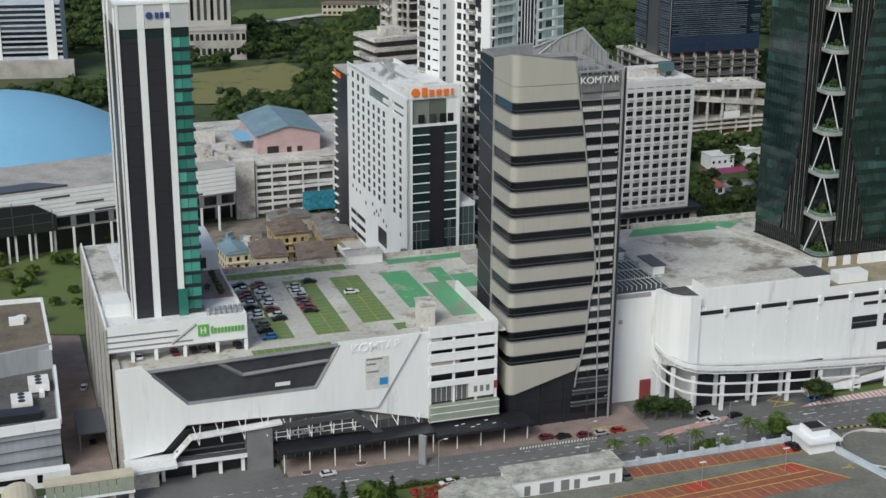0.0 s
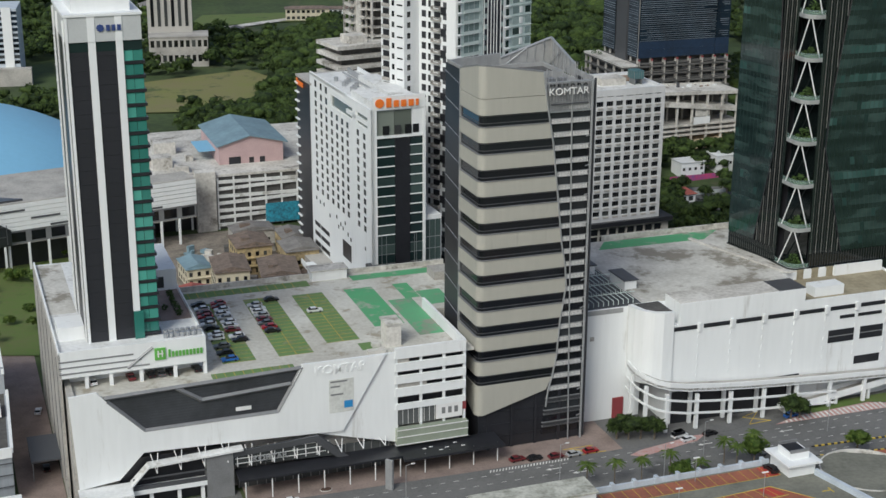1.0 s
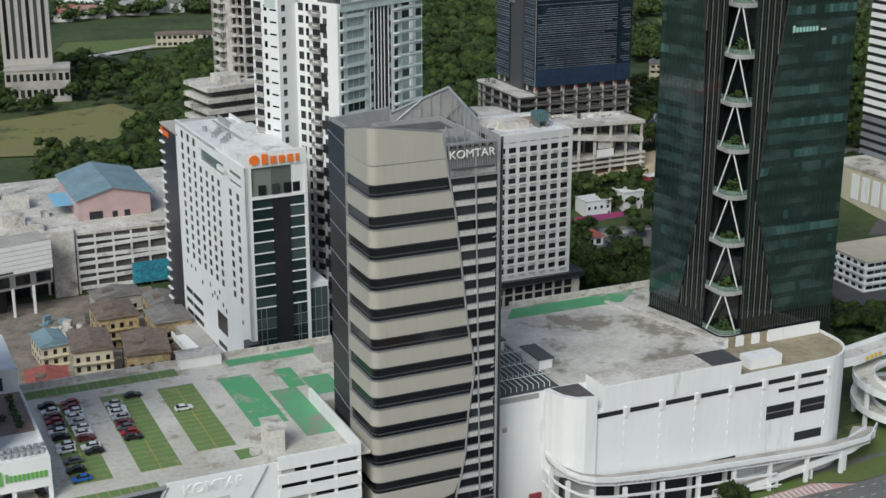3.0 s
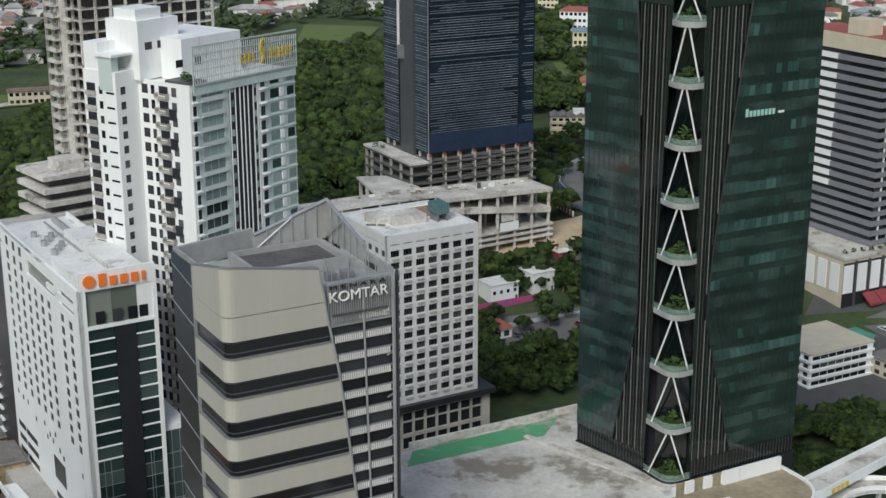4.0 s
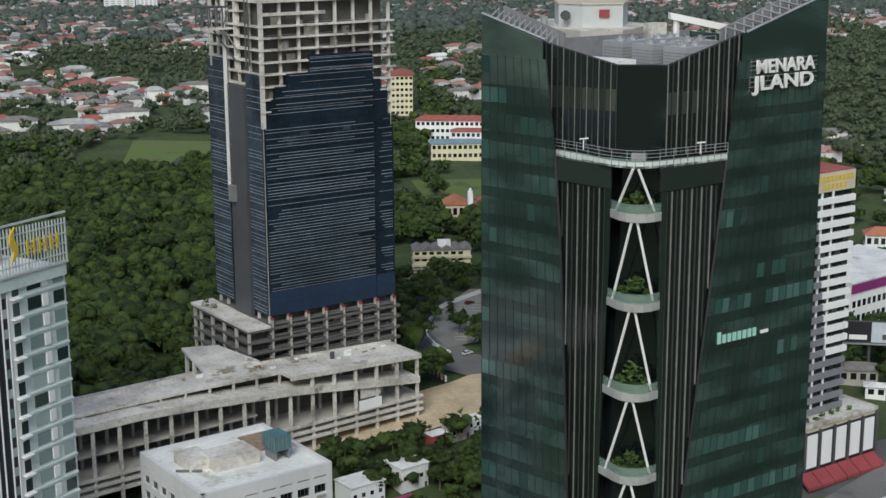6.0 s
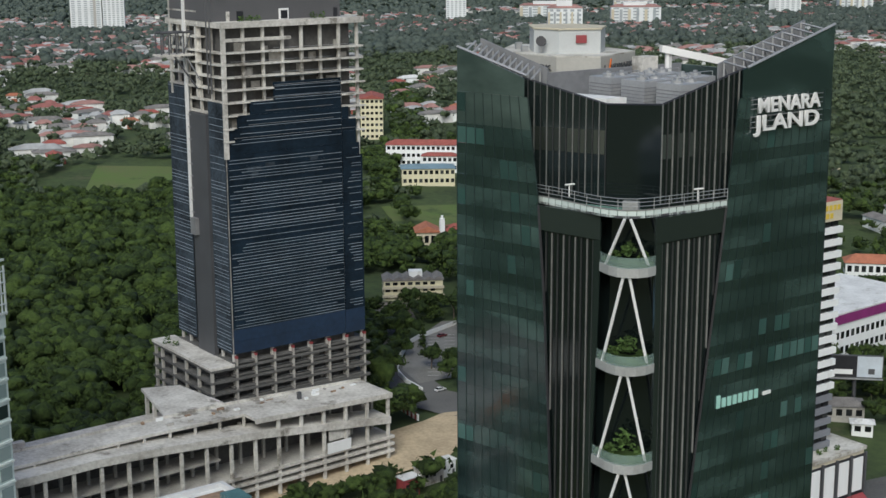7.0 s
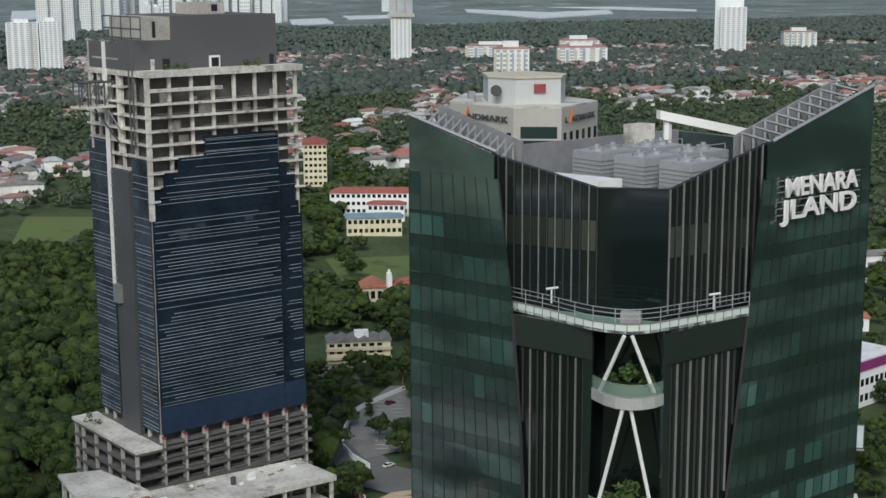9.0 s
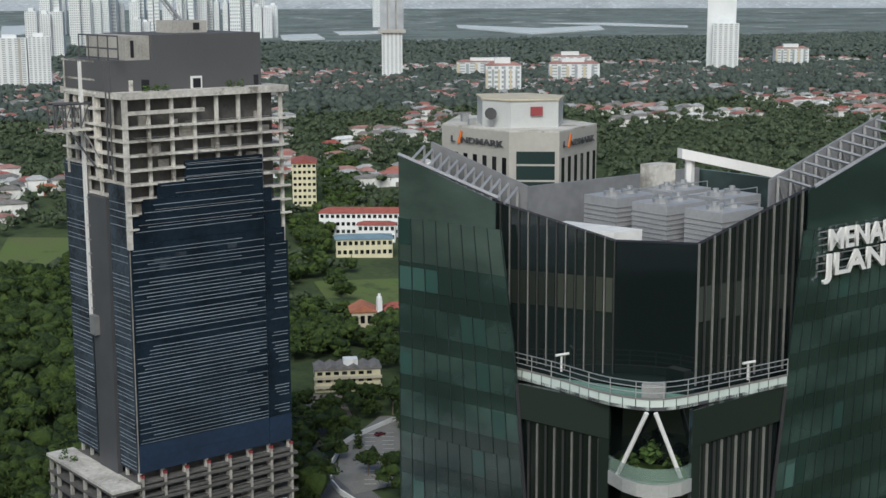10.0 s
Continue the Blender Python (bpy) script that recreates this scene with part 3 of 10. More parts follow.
    for k, zm in enumerate(balconies):
        left, right = on_face(fb, interp(zm, slot_b)), on_face(fa, interp(zm, slot_a))
        front = [left, (107.05, 22.0), (107.1, 20.4), (107.7, 19.2), (108.8, 18.4), (110.2, 18.1), right]
        part("balcony", Solid().prism(front + [(right[0] + 1.2, 20.6), (left[0] + 2.2, 26.4)], zm - 0.6, zm + 0.55), BALCONY, t, "concrete sky garden balcony")
        soil = [(x + 0.5, y + 0.35) for x, y in front]
        part("planting_bed", Solid().prism(soil + [(right[0] + 1.0, 20.4), (left[0] + 2.0, 26.0)], zm + 0.55, zm + 0.75), LEAF, t, "low green planting on the balcony")
        inner = [(x + 0.12, y + 0.08) for x, y in front]
        for (xa, ya), (xb, yb) in zip(inner, inner[1:]):
            pane = Solid().add([(xa, ya, zm + 0.55), (xb, yb, zm + 0.55), (xb, yb, zm + 1.9), (xa, ya, zm + 1.9), (xa + 0.06, ya + 0.06, zm + 0.55), (xb + 0.06, yb + 0.06, zm + 0.55), (xb + 0.06, yb + 0.06, zm + 1.9), (xa + 0.06, ya + 0.06, zm + 1.9)],
                     [(0, 1, 2, 3), (7, 6, 5, 4), (3, 2, 6, 7), (0, 4, 5, 1)])
            part("glass_rail", pane, CLEAR, t)
        up = balconies[k - 1] - 0.6 if k else 152.8
        for end, top in ((left, (107.75, 20.0)), (right, (108.3, 19.5))):
            foot = (end[0] + 0.22 * (107.6 - end[0]), end[1] + 0.25 * (19.6 - end[1]))
            part("strut", Solid().rod((*top, up), (*foot, zm + 0.5), 0.2, 8), WHITE_METAL, t, "white slanting strut")
        r = 0.75 + 0.25 * (k % 3)
        foliage(t, [(110.2, 21.6, zm + 1.6 + r, r + 0.3), (109.2, 23.2, zm + 1.4, 0.8), (111.4, 20.2, zm + 1.4, 0.7)], "garden_plant", rnd, None, 110, 0.3)
    # white ring balcony below the crown
    ring = smooth_line([(106.6, 35.7), (107.0, 30.5), (107.0, 25.0), (107.6, 22.4), (108.7, 20.4), (111.0, 19.3), (114.8, 18.85), (118.5, 18.45), (123.8, 18.0)], 26)
    part("ring_deck", Solid().prism(ring + [(124.2, 19.6), (114, 20.6), (111.4, 26), (107.2, 37.0)], 152.7, 153.0), DARK_GREY, t)
    part("deck_glass", Solid().prism([(x + 0.2, y + 0.2) for x, y in ring] + [(124.2, 19.4), (114, 20.4), (111.4, 26), (107.2, 36.6)], 153.0, 153.06), CLEAR_DECK, t, "pale green glass walkway")
    for (xa, ya), (xb, yb) in zip(ring, ring[1:]):
        d = Vector((xb - xa, yb - ya)).normalized() * 0.05
        xa, ya, xb, yb = xa + d.x, ya + d.y, xb - d.x, yb - d.y
        part("ring_panel", Solid().prism([(xa, ya), (xb, yb), (xb + 0.2, yb + 0.2), (xa + 0.2, ya + 0.2)], 152.72, 153.65), RING_WHITE, t)
    part("ring_edge", Solid().prism([(x - 0.05, y - 0.05) for x, y in ring] + [(x + 0.25, y + 0.25) for x, y in ring[::-1]], 153.66, 153.74), FIN, t)
    rail = Solid()
    for h in (154.2, 154.7, 155.15):
        for (xa, ya), (xb, yb) in zip(ring, ring[1:]):
            rail.rod((xa + 0.1, ya + 0.1, h), (xb + 0.1, yb + 0.1, h), 0.045, 4)
    for x, y in ring[::2]:
        rail.rod((x + 0.1, y + 0.1, 153.7), (x + 0.1, y + 0.1, 155.15), 0.05, 4)
    part("ring_rail", rail, STEEL, t)
    part("hatch_box", Solid().prism([(109.4, 22.2), (110.6, 20.6), (111.4, 21.2), (110.2, 22.8)], 153.1, 154.5), BALCONY, t)
    # set-back crown storeys with fins
    up = [((106.2, 38.2), (111.3, 27.5), 168.9, 166.0), ((111.3, 27.5), (114.0, 20.3), 166.0, 166.4), ((114.0, 20.3), (127.0, 18.9), 166.4, 170.2)]
    for k, (a, b, za, zb) in enumerate(up):
        va, vb = Vector((*a, 0)), Vector((*b, 0))
        d = (vb - va).normalized()
        m = Matrix.Translation(va) @ Matrix.Rotation(math.atan2(d.y, d.x), 4, "Z")
        w = (vb - va).length
        s = Solid()
        s.slab([(0, 153), (w, 153), (w, zb), (0, za)], 0.0, 0.3)
        piece("crown_glass", s.mesh("crown_glass", TOWER_DARK), t, m)
        for j in range(int(w / 0.85) if k != 1 else 0):
            x = (j + 0.12) * w / int(w / 0.85)
            piece("blind_pane", Solid().box(x, -0.03, 159.6, x + 0.62, 0.05, 162.7).mesh("blind_pane", OLIVE_PANE if k == 0 else OLIVE_PANE_DIM), t, m, "olive-toned window pane behind the fins")
        if k != 1:
            n = int(w / 0.85)
            for j in range(n + 1):
                x = j * w / n
                piece("fin", Solid().box(x - 0.04, -0.2, 154, x + 0.04, 0.0, za + (zb - za) * x / w + 0.1).mesh("fin", FIN if j % 2 == 0 else FIN_DARK), t, m)
        piece("coping", Solid().rod((0, 0.1, za), (w, 0.1, zb), 0.16, 4).mesh("coping", CHARCOAL), t, m)
    for x, y in ((108.3, 31), (119, 18.6)):
        part("davit", Solid().rod((x, y, 154), (x, y, 155.6), 0.1).rod((x - 0.7, y, 155.6), (x + 0.7, y - 0.2, 155.6), 0.12), WHITE_METAL, t)
    # body behind the skins
    part("core", Solid().prism([(103.6, 47.6), (106.4, 33.5), (110.5, 28.6), (114.2, 21.4), (118, 19.0), (143.2, 18.9), (143.4, 48)], 44, 151.8), CHARCOAL, t)
    part("upper_core", Solid().prism([(104.4, 47.6), (107.4, 38.4), (112.2, 28.2), (114.8, 21.4), (127.2, 19.9), (143.2, 18.9), (143.4, 48)], 151.8, 162), CHARCOAL, t)
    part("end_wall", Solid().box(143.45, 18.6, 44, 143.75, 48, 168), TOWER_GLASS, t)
    part("roof", Solid().prism([(104, 47.6), (107, 38), (111.6, 28), (114.4, 21.0), (127, 19.4), (143.2, 18.9), (143.4, 48)], 162, 162.5), DARK_GREY, t)
    # roof plant
    for x, y in ((117.4, 33.4), (117.6, 27.3), (118.2, 21.4), (124.6, 33.0), (124.8, 27.0)):
        c = part("chiller", Solid().box(x, y, 163.6, x + 5.6, y + 4.3, 168.5), CHILLER, t, "silver cooling unit")
        for a in range(9):
            z = 164.0 + 0.45 * a
            part("louvre", Solid().box(x - 0.05, y - 0.05, z, x + 5.65, y + 4.35, z + 0.07), MID_GREY, c)
        for a, b in ((1.5, 2.1), (4.0, 2.2)):
            part("fan", Solid().rod((x + a, y + b, 168.5), (x + a, y + b, 168.9), 0.8, 10).rod((x + a, y + b, 168.9), (x + a, y + b, 169.2), 0.3), STEEL, c)
        for a in (0.2, 4.4):
            part("skid", Solid().box(x + a, y + 0.2, 162.5, x + a + 0.4, y + 4.1, 163.6), DARK_GREY, c)
        part("top_rail", Solid().rod((x, y, 169.2), (x + 5, y, 169.2), 0.05, 4).rod((x, y, 168.2), (x, y, 169.2), 0.05, 4).rod((x + 5, y, 168.2), (x + 5, y, 169.2), 0.05, 4), STEEL, c)
    part("roof_hut", Solid().prism([(109.3, 35.0), (112.1, 28.4), (115.2, 28.0), (113.3, 35.8)], 162.5, 166.6), WHITE_ROOF, t, "white flat-roofed roof hut")
    part("roof_screen", Solid().prism([(104.4, 47), (104.8, 47.2), (143.2, 46.4), (143.2, 45.9)], 162.5, 168.2), SCREEN_GREY, t)
    part("crane_post", Solid().rod((131.5, 37, 162.5), (131.5, 37, 171.0), 0.5), WHITE_METAL, t)
    part("crane_arm", Solid().add([(x, y, z + d) for x, y, z in ((130.2, 36.9, 171.0), (130.6, 37.9, 171.0), (143.2, 27.8, 167.6), (142.8, 26.9, 167.6)) for d in (0.0, 1.0)], [(0, 2, 4, 6), (1, 7, 5, 3), (0, 1, 3, 2), (2, 3, 5, 4), (4, 5, 7, 6), (6, 7, 1, 0)]), WHITE_METAL, t, "white window-cleaning crane arm")
    part("crane_box", Solid().box(127.5, 38, 168, 130.5, 40, 170.4), PALE_CON, t)
    for k in range(9):
        f = (k + 0.5) / 9
        x, z = 126.5 + 16.5 * f, 170.0 + 4.9 * f
        part("truss", Solid().rod((x, 19.0, z), (x - 0.4, 22.4, z + 0.6), 0.14, 4).rod((x - 0.4, 22.4, z + 0.6), (x - 0.4, 22.4, 162.5), 0.16, 4).rod((x - 0.4, 22.4, z + 0.5), (x + 1.0, 22.4, z - 2.5), 0.1, 4), STEEL, t)
    part("parapet_screen", Solid().add([(126.5, 22.8, 162.5), (143, 22.8, 162.5), (143, 22.8, 175.6), (126.5, 22.8, 170.6), (126.5, 23.1, 162.5), (143, 23.1, 162.5), (143, 23.1, 175.6), (126.5, 23.1, 170.6)],
         [(0, 1, 2, 3), (7, 6, 5, 4), (3, 2, 6, 7), (0, 3, 7, 4), (1, 5, 6, 2)]), SCREEN_GREY, t)
    for k in range(12):
        f = (k + 0.5) / 12
        x, y, z = 106.6 - 3.2 * f, 36.5 + 11.0 * f, 168.6 + 3.5 * f
        part("truss", Solid().rod((x + 0.2, y, z), (x + 2.6, y + 1.0, z + 1.1), 0.16, 4).rod((x + 2.6, y + 1.0, z + 1.1), (x + 2.6, y + 1.0, 162.5), 0.16, 4), STEEL, t)
    part("parapet_screen", Solid().add([(110.0, 37.6, 162.5), (106.9, 48, 162.5), (107.2, 48, 162.5), (110.3, 37.7, 162.5), (110.0, 37.6, 169.9), (106.9, 48, 173.4), (107.2, 48, 173.4), (110.3, 37.7, 169.9)], [(0, 1, 2, 3), (7, 6, 5, 4), (0, 4, 5, 1), (1, 5, 6, 2), (2, 6, 7, 3), (3, 7, 4, 0)]), SCREEN_GREY, t)
    part("coping", Solid().rod((127, 18.35, 170.4), (143.7, 18.35, 175.2), 0.22, 4), STEEL, t)
    part("coping", Solid().rod((106.3, 37.4, 169.2), (103, 48, 172.5), 0.2, 4), STEEL, t)
    # lettering
    fitted(lettering(t, "MENARA", pose(128.5, 17.75, 164.55), 2.7, WHITE_METAL), 12.3)
    fitted(lettering(t, "JLAND", pose(128.3, 17.75, 162.2), 2.85, WHITE_METAL), 12.3)
    for z in (162.6, 163.3, 164.0, 165.0, 165.6, 166.2):
        part("sign_rail", Solid().box(127.6, 18.0, z, 141.6, 18.1, z + 0.1), MID_GREY, t)
    bars_sign(t, pose(123.4, 18.1, 125.6), 8.2, 1.75, "Dellltte", SIGN_TEAL, depth=0.15)
    part("sign_dash", Solid().box(132.4, 18.1, 125.7, 134.0, 18.25, 126.2), WHITE_METAL, t)
    part("base_kerb", Solid().prism([(102.6, 48), (105.9, 33), (106.6, 25), (106.6, 21.6), (107.0, 19.6), (108.2, 18.3), (110.4, 17.9), (112, 17.9), (143.7, 17.9), (143.7, 48)], 38.3, 44.2), TOWER_DARK, t)


SCREEN_GREY = material("dark_grey_screen", (0.23, 0.235, 0.245), 0.6, var=0.25, scale=0.2, fine=1.0)
CHILLER = material("silver_cooling_unit", (0.40, 0.41, 0.425), 0.5, metal=0.2, var=0.15, scale=0.3)
# Paler tint that paints the reflection seen on the top storeys.
SHEEN_GLASS = glass("painted_sheen_glass", (0.035, 0.055, 0.05), (0.085, 0.12, 0.108), 0.1, 0.6, 0.5, 1.9, 0.03)
HEADER = glass("header_glass", (0.013, 0.02, 0.018), (0.026, 0.035, 0.031), 0.08, 0.5, 0.5, 1.6)
OLIVE_PANE = glass("olive_pane_glass", (0.02, 0.025, 0.021), (0.11, 0.12, 0.095), 0.15, 0.45)
OLIVE_PANE_DIM = glass("dim_olive_pane_glass", (0.015, 0.02, 0.018), (0.05, 0.06, 0.055), 0.15, 0.3)
CLEAR_DECK = material("green_glass_deck", (0.2, 0.36, 0.3), 0.15, var=0.2, scale=0.5)
FIN = material("fin_metal", (0.22, 0.22, 0.21), 0.4, metal=0.0, var=0.25, scale=0.3)
FIN_DARK = material("dark_fin_metal", (0.05, 0.052, 0.052), 0.4, var=0.2)
BALCONY = material("grey_balcony_concrete", (0.33, 0.34, 0.33), 0.8, var=0.25, scale=0.3)
RING_WHITE = material("white_ring_panel", (0.6, 0.68, 0.65), 0.3, var=0.06)
LEAF = material("leaf_green", (0.055, 0.105, 0.022), 0.85, var=0.55, scale=0.25, fine=1.8)


def leaf_cloud(blobs, rnd, per=60, size=0.5):
    """Clumps of many small tilted leaves filling the given balls."""
    s = Solid()
    for x, y, z, r in blobs:
        for _ in range(per):
            d = Vector((rnd.gauss(0, 1), rnd.gauss(0, 1), rnd.gauss(0, 1))).normalized() * r * rnd.random() ** 0.4
            c = Vector((x, y, z)) + d
            a = Vector((rnd.gauss(0, 1), rnd.gauss(0, 1), rnd.gauss(0, 0.5))).normalized() * size * rnd.uniform(0.6, 1.4)
            b = a.cross(Vector((rnd.gauss(0, 1), rnd.gauss(0, 1), rnd.gauss(0, 1)))).normalized() * size * 0.6
            s.add([c - a, c + b, c + a, c - b], [(0, 1, 2, 3)])
    return s


def foliage(parent, blobs, name, rnd, mat=None, per=45, size=0.4):
    s = leaf_cloud(blobs, rnd, per, size)
    me = bpy.data.meshes.new(name)
    me.from_pydata(s.v, [], s.f)
    me.materials.append(mat or LEAF)
    return piece(name, me, parent, Matrix.Identity(4))


glass_tower()


# ---- white hotel block with an orange sign ----
def white_hotel():
    t = thing("hotel", at_grid(-0.5, 94.5, 0, 2.0), "white hotel slab with small square windows and an orange rooftop sign", "hotel")
    W, D, top = 17.6, 68.0, 84.6
    side = pose(-0.9, D, 0, 0, 0, -90)              # x runs from the back to the front
    middles = (6.9, 13.3, 19.4, 25.6, 31.5, 37.3, 43.0, 54.0, 60.5)
    cols = [(c - 1.35, c + 1.35) for c in middles]
    rows = [(42.2 + 3.12 * i, 44.3 + 3.12 * i) for i in range(11)]
    high = [(76.6, 79.0), (80.4, 82.9)]
    lounge = [(24.6, 48.6), (52.3, 64.0)]
    for x0, x1, z0, z1, cs, rs in ((0, 22.6, 13, top, cols[:3], rows + high), (22.6, D, 13, 76.4, cols[3:], rows), (22.6, D, 76.4, top, lounge, [(77.4, 81.4)])):
        piece("wall", wall_with_openings(x0, x1, z0, z1, cs, rs, 0.9).mesh("wall", WHITE), t, side, "white wall with square window openings")
    win = pane_mesh(2.7, 2.1, WINDOW, DARK_GREY, 1, 0.07, 0.1)
    tall = pane_mesh(2.7, 2.4, WINDOW, DARK_GREY, 1, 0.07, 0.1)
    for k, (a, _) in enumerate(cols):
        for c, _ in rows:
            piece("window", win, t, side @ pose(a, 0.12, c))
        for c, _ in high if k < 3 else ():
            piece("window", tall, t, side @ pose(a, 0.12, c))
    for a, b in lounge:
        piece("lounge_glazing", Solid().box(a, 0.7, 77.4, b, 0.85, 81.4).mesh("lounge_glazing", SKYGLASS), t, side, "pale glazing of the roof lounge")
    for i in range(4):
        for x, w in ((3.0, 6.5), (10.5, 10.0), (36.0, 8.0)):
            if x < 30 or i < 2:
                piece("slot_window", Solid().box(x, -0.05, 17.4 + 3.7 * i, x + w, 0.6, 19.0 + 3.7 * i).mesh("slot_window", CHARCOAL), t, side)
    piece("dark_opening", Solid().box(36, -0.05, 26.5, 45.5, 0.6, 32.6).mesh("dark_opening", CHARCOAL), t, side)
    for x, z in ((5, 38.6), (9.5, 38.2), (14, 38.4), (21, 36.2), (29, 38.0), (31, 35.0), (33.5, 36.6), (36, 35.8), (38.5, 38.4), (41.5, 35.2), (44.6, 34.2), (60, 35.8)):
        piece("small_window", Solid().box(x, -0.04, z, x + 1.1, 0.3, z + 1.3).mesh("small_window", WINDOW), t, side)
    part("core", Solid().box(0.1, 1.0, 9, W - 0.3, D - 0.5, top - 1.2), CHARCOAL, t)
    # dark far end of the side with white ledges
    part("dark_end", Solid().box(-0.9, D, 9, W - 0.5, D + 17, 80), CHARCOAL, t, "charcoal end bay")
    for i in range(20):
        part("ledge", Solid().box(-1.6, D + 13.5, 13 + 3.4 * i, -0.7, D + 17.4, 13.5 + 3.4 * i), WHITE, t)
    part("end_roof", Solid().box(-1.2, D - 2, 80, W, D + 17.3, 80.8), GREY_CON, t)
    bars_sign(t, pose(-1.4, D + 16, 77.2, 0, 0, -90), 9, 2.4, "Amari", ORANGE)
    # front
    part("front_frame", Solid().box(-0.9, 0, 28, 0.9, 0.9, top).box(W - 0.9, 0, 28, W, 0.9, top + 3).box(0.9, 0, 75.2, W - 0.9, 0.7, 76.0), WHITE, t)
    part("front_wall", Solid().box(W - 4.6, 0.2, 76, W - 0.9, 0.9, top), WHITE, t)
    for x, w in ((0.9, 6.1), (7.1, 5.8)):
        part("glazing", Solid().box(x, 0.8, 76, x + w, 1.0, top - 0.5), SKYGLASS, t, "pale glazing of the top storeys")
    for x in (3.0, 7.0, 10.6, 13.2):
        part("window", Solid().box(x, 0.1, 76.4, x + 2.1, 0.5, 79.2), WINDOW, t)
    part("dark_stripe", Solid().box(7.2, 0.2, 9, 12.2, 0.9, 75.2), CHARCOAL, t, "black vertical stripe")
    for x0, x1 in ((0.9, 7.1), (12.3, W - 0.9)):
        for i in range(20):
            z = 9.5 + 3.3 * i
            part("window_band", Solid().box(x0, 0.55, z, x1, 0.8, z + 3.2), FRONTGLASS, t)
            if z > 40:
                part("balcony_edge", Solid().box(x0, 0.2, z, x1, 0.8, z + 0.3), WHITE, t)
            else:
                part("mullions", Solid().box(x0, 0.45, z, x1, 0.6, z + 0.12).box((x0 + x1) / 2, 0.45, z, (x0 + x1) / 2 + 0.1, 0.6, z + 3.2).box(x0 + 1.5, 0.45, z, x0 + 1.6, 0.6, z + 3.2), STEEL, t)
    part("sign_board", Solid().box(-0.6, -0.1, 84.6, W - 0.2, 0.8, 88.9), WHITE, t)
    dot = Solid().rod((1.8, -0.5, 86.8), (1.8, -0.1, 86.8), 1.45, 20)
    part("sign_dot", dot, ORANGE, t, "round orange dot")
    bars_sign(t, pose(4.0, -0.6, 85.4), 12.2, 2.9, "Amari", ORANGE)
    # roof with stepped white boxes
    part("roof", Solid().box(-0.5, 1.0, top - 1.2, W - 0.3, D, top - 0.7), WHITE_ROOF, t)
    part("parapet", Solid().box(-0.9, 26, top - 0.8, -0.5, D, top + 0.4).box(W - 0.5, 0.8, top - 0.8, W, D, top + 0.6), WHITE, t)
    part("penthouse", Solid().box(0.4, 4.0, top - 0.7, 8.6, 24, top + 2.0), WHITE_ROOF, t)
    part("terrace_wall", Solid().box(-0.9, 3, top - 6, -0.3, 26, top - 4.6), WHITE, t)
    part("plant_house", Solid().box(9.5, 6, top - 0.7, 16.5, 44, top + 2.6), WHITE_ROOF, t)
    for i in range(7):
        part("roof_unit", Solid().rod((4 + 1.8 * (i % 3), 34 + 3 * i, top - 0.7), (4 + 1.8 * (i % 3), 34 + 3 * i, top + 0.8), 0.8, 10), STEEL, t)
    part("pipe_rack", Solid().box(8.8, 3.2, top + 0.6, 9.3, 60, top + 0.9).box(12, 46, top - 0.5, 12.5, 64, top + 1.4), STEEL, t)
    # lower annex with a grid of glass and a curved ramp at the foot
    part("annex", Solid().box(W, 1.6, 9, W + 6.2, 30, 47.5), WHITE, t)
    s = Solid()
    for i in range(8):
        s.box(W + 0.3, 1.45, 12 + 4 * i, W + 6, 1.6, 12.2 + 4 * i)
    for x in (0.3, 1.9, 3.9, 5.8):
        s.box(W + x, 1.45, 10, W + x + 0.15, 1.6, 46)
    part("annex_grid", s, STEEL, t)
    part("annex_glazing", Solid().box(W + 0.3, 1.52, 10, W + 6, 1.58, 46), FRONTGLASS, t)
    part("ramp", Solid().prism([(-12, 5), (-9, 0), (-3, -3), (1, -3), (1, 3), (-3, 4), (-6, 8), (-8, 45), (-12, 45)], 20, 21).prism([(-12.4, 5), (-9.3, -0.4), (-3, -3.4), (-3, -3), (-9, 0), (-12, 5), (-12, 45), (-12.4, 45)], 21, 22.6), WHITE, t, "curving white access ramp")
    part("podium", Solid().box(-8, 3, 9, 0, D, 20), GREY_CON, t)
    part("black_box", Solid().box(-2.6, -2.4, 24, 1.2, 2.5, 33), CHARCOAL, t)


# The pale tint itself paints the reflected sky.
SKYGLASS = glass("sky_reflecting_glass", (0.12, 0.14, 0.12), (0.22, 0.25, 0.22), 0.1, 0.4)
FRONTGLASS = glass("dark_teal_glass", (0.015, 0.03, 0.03), (0.06, 0.09, 0.085), 0.1, 0.4)
white_hotel()


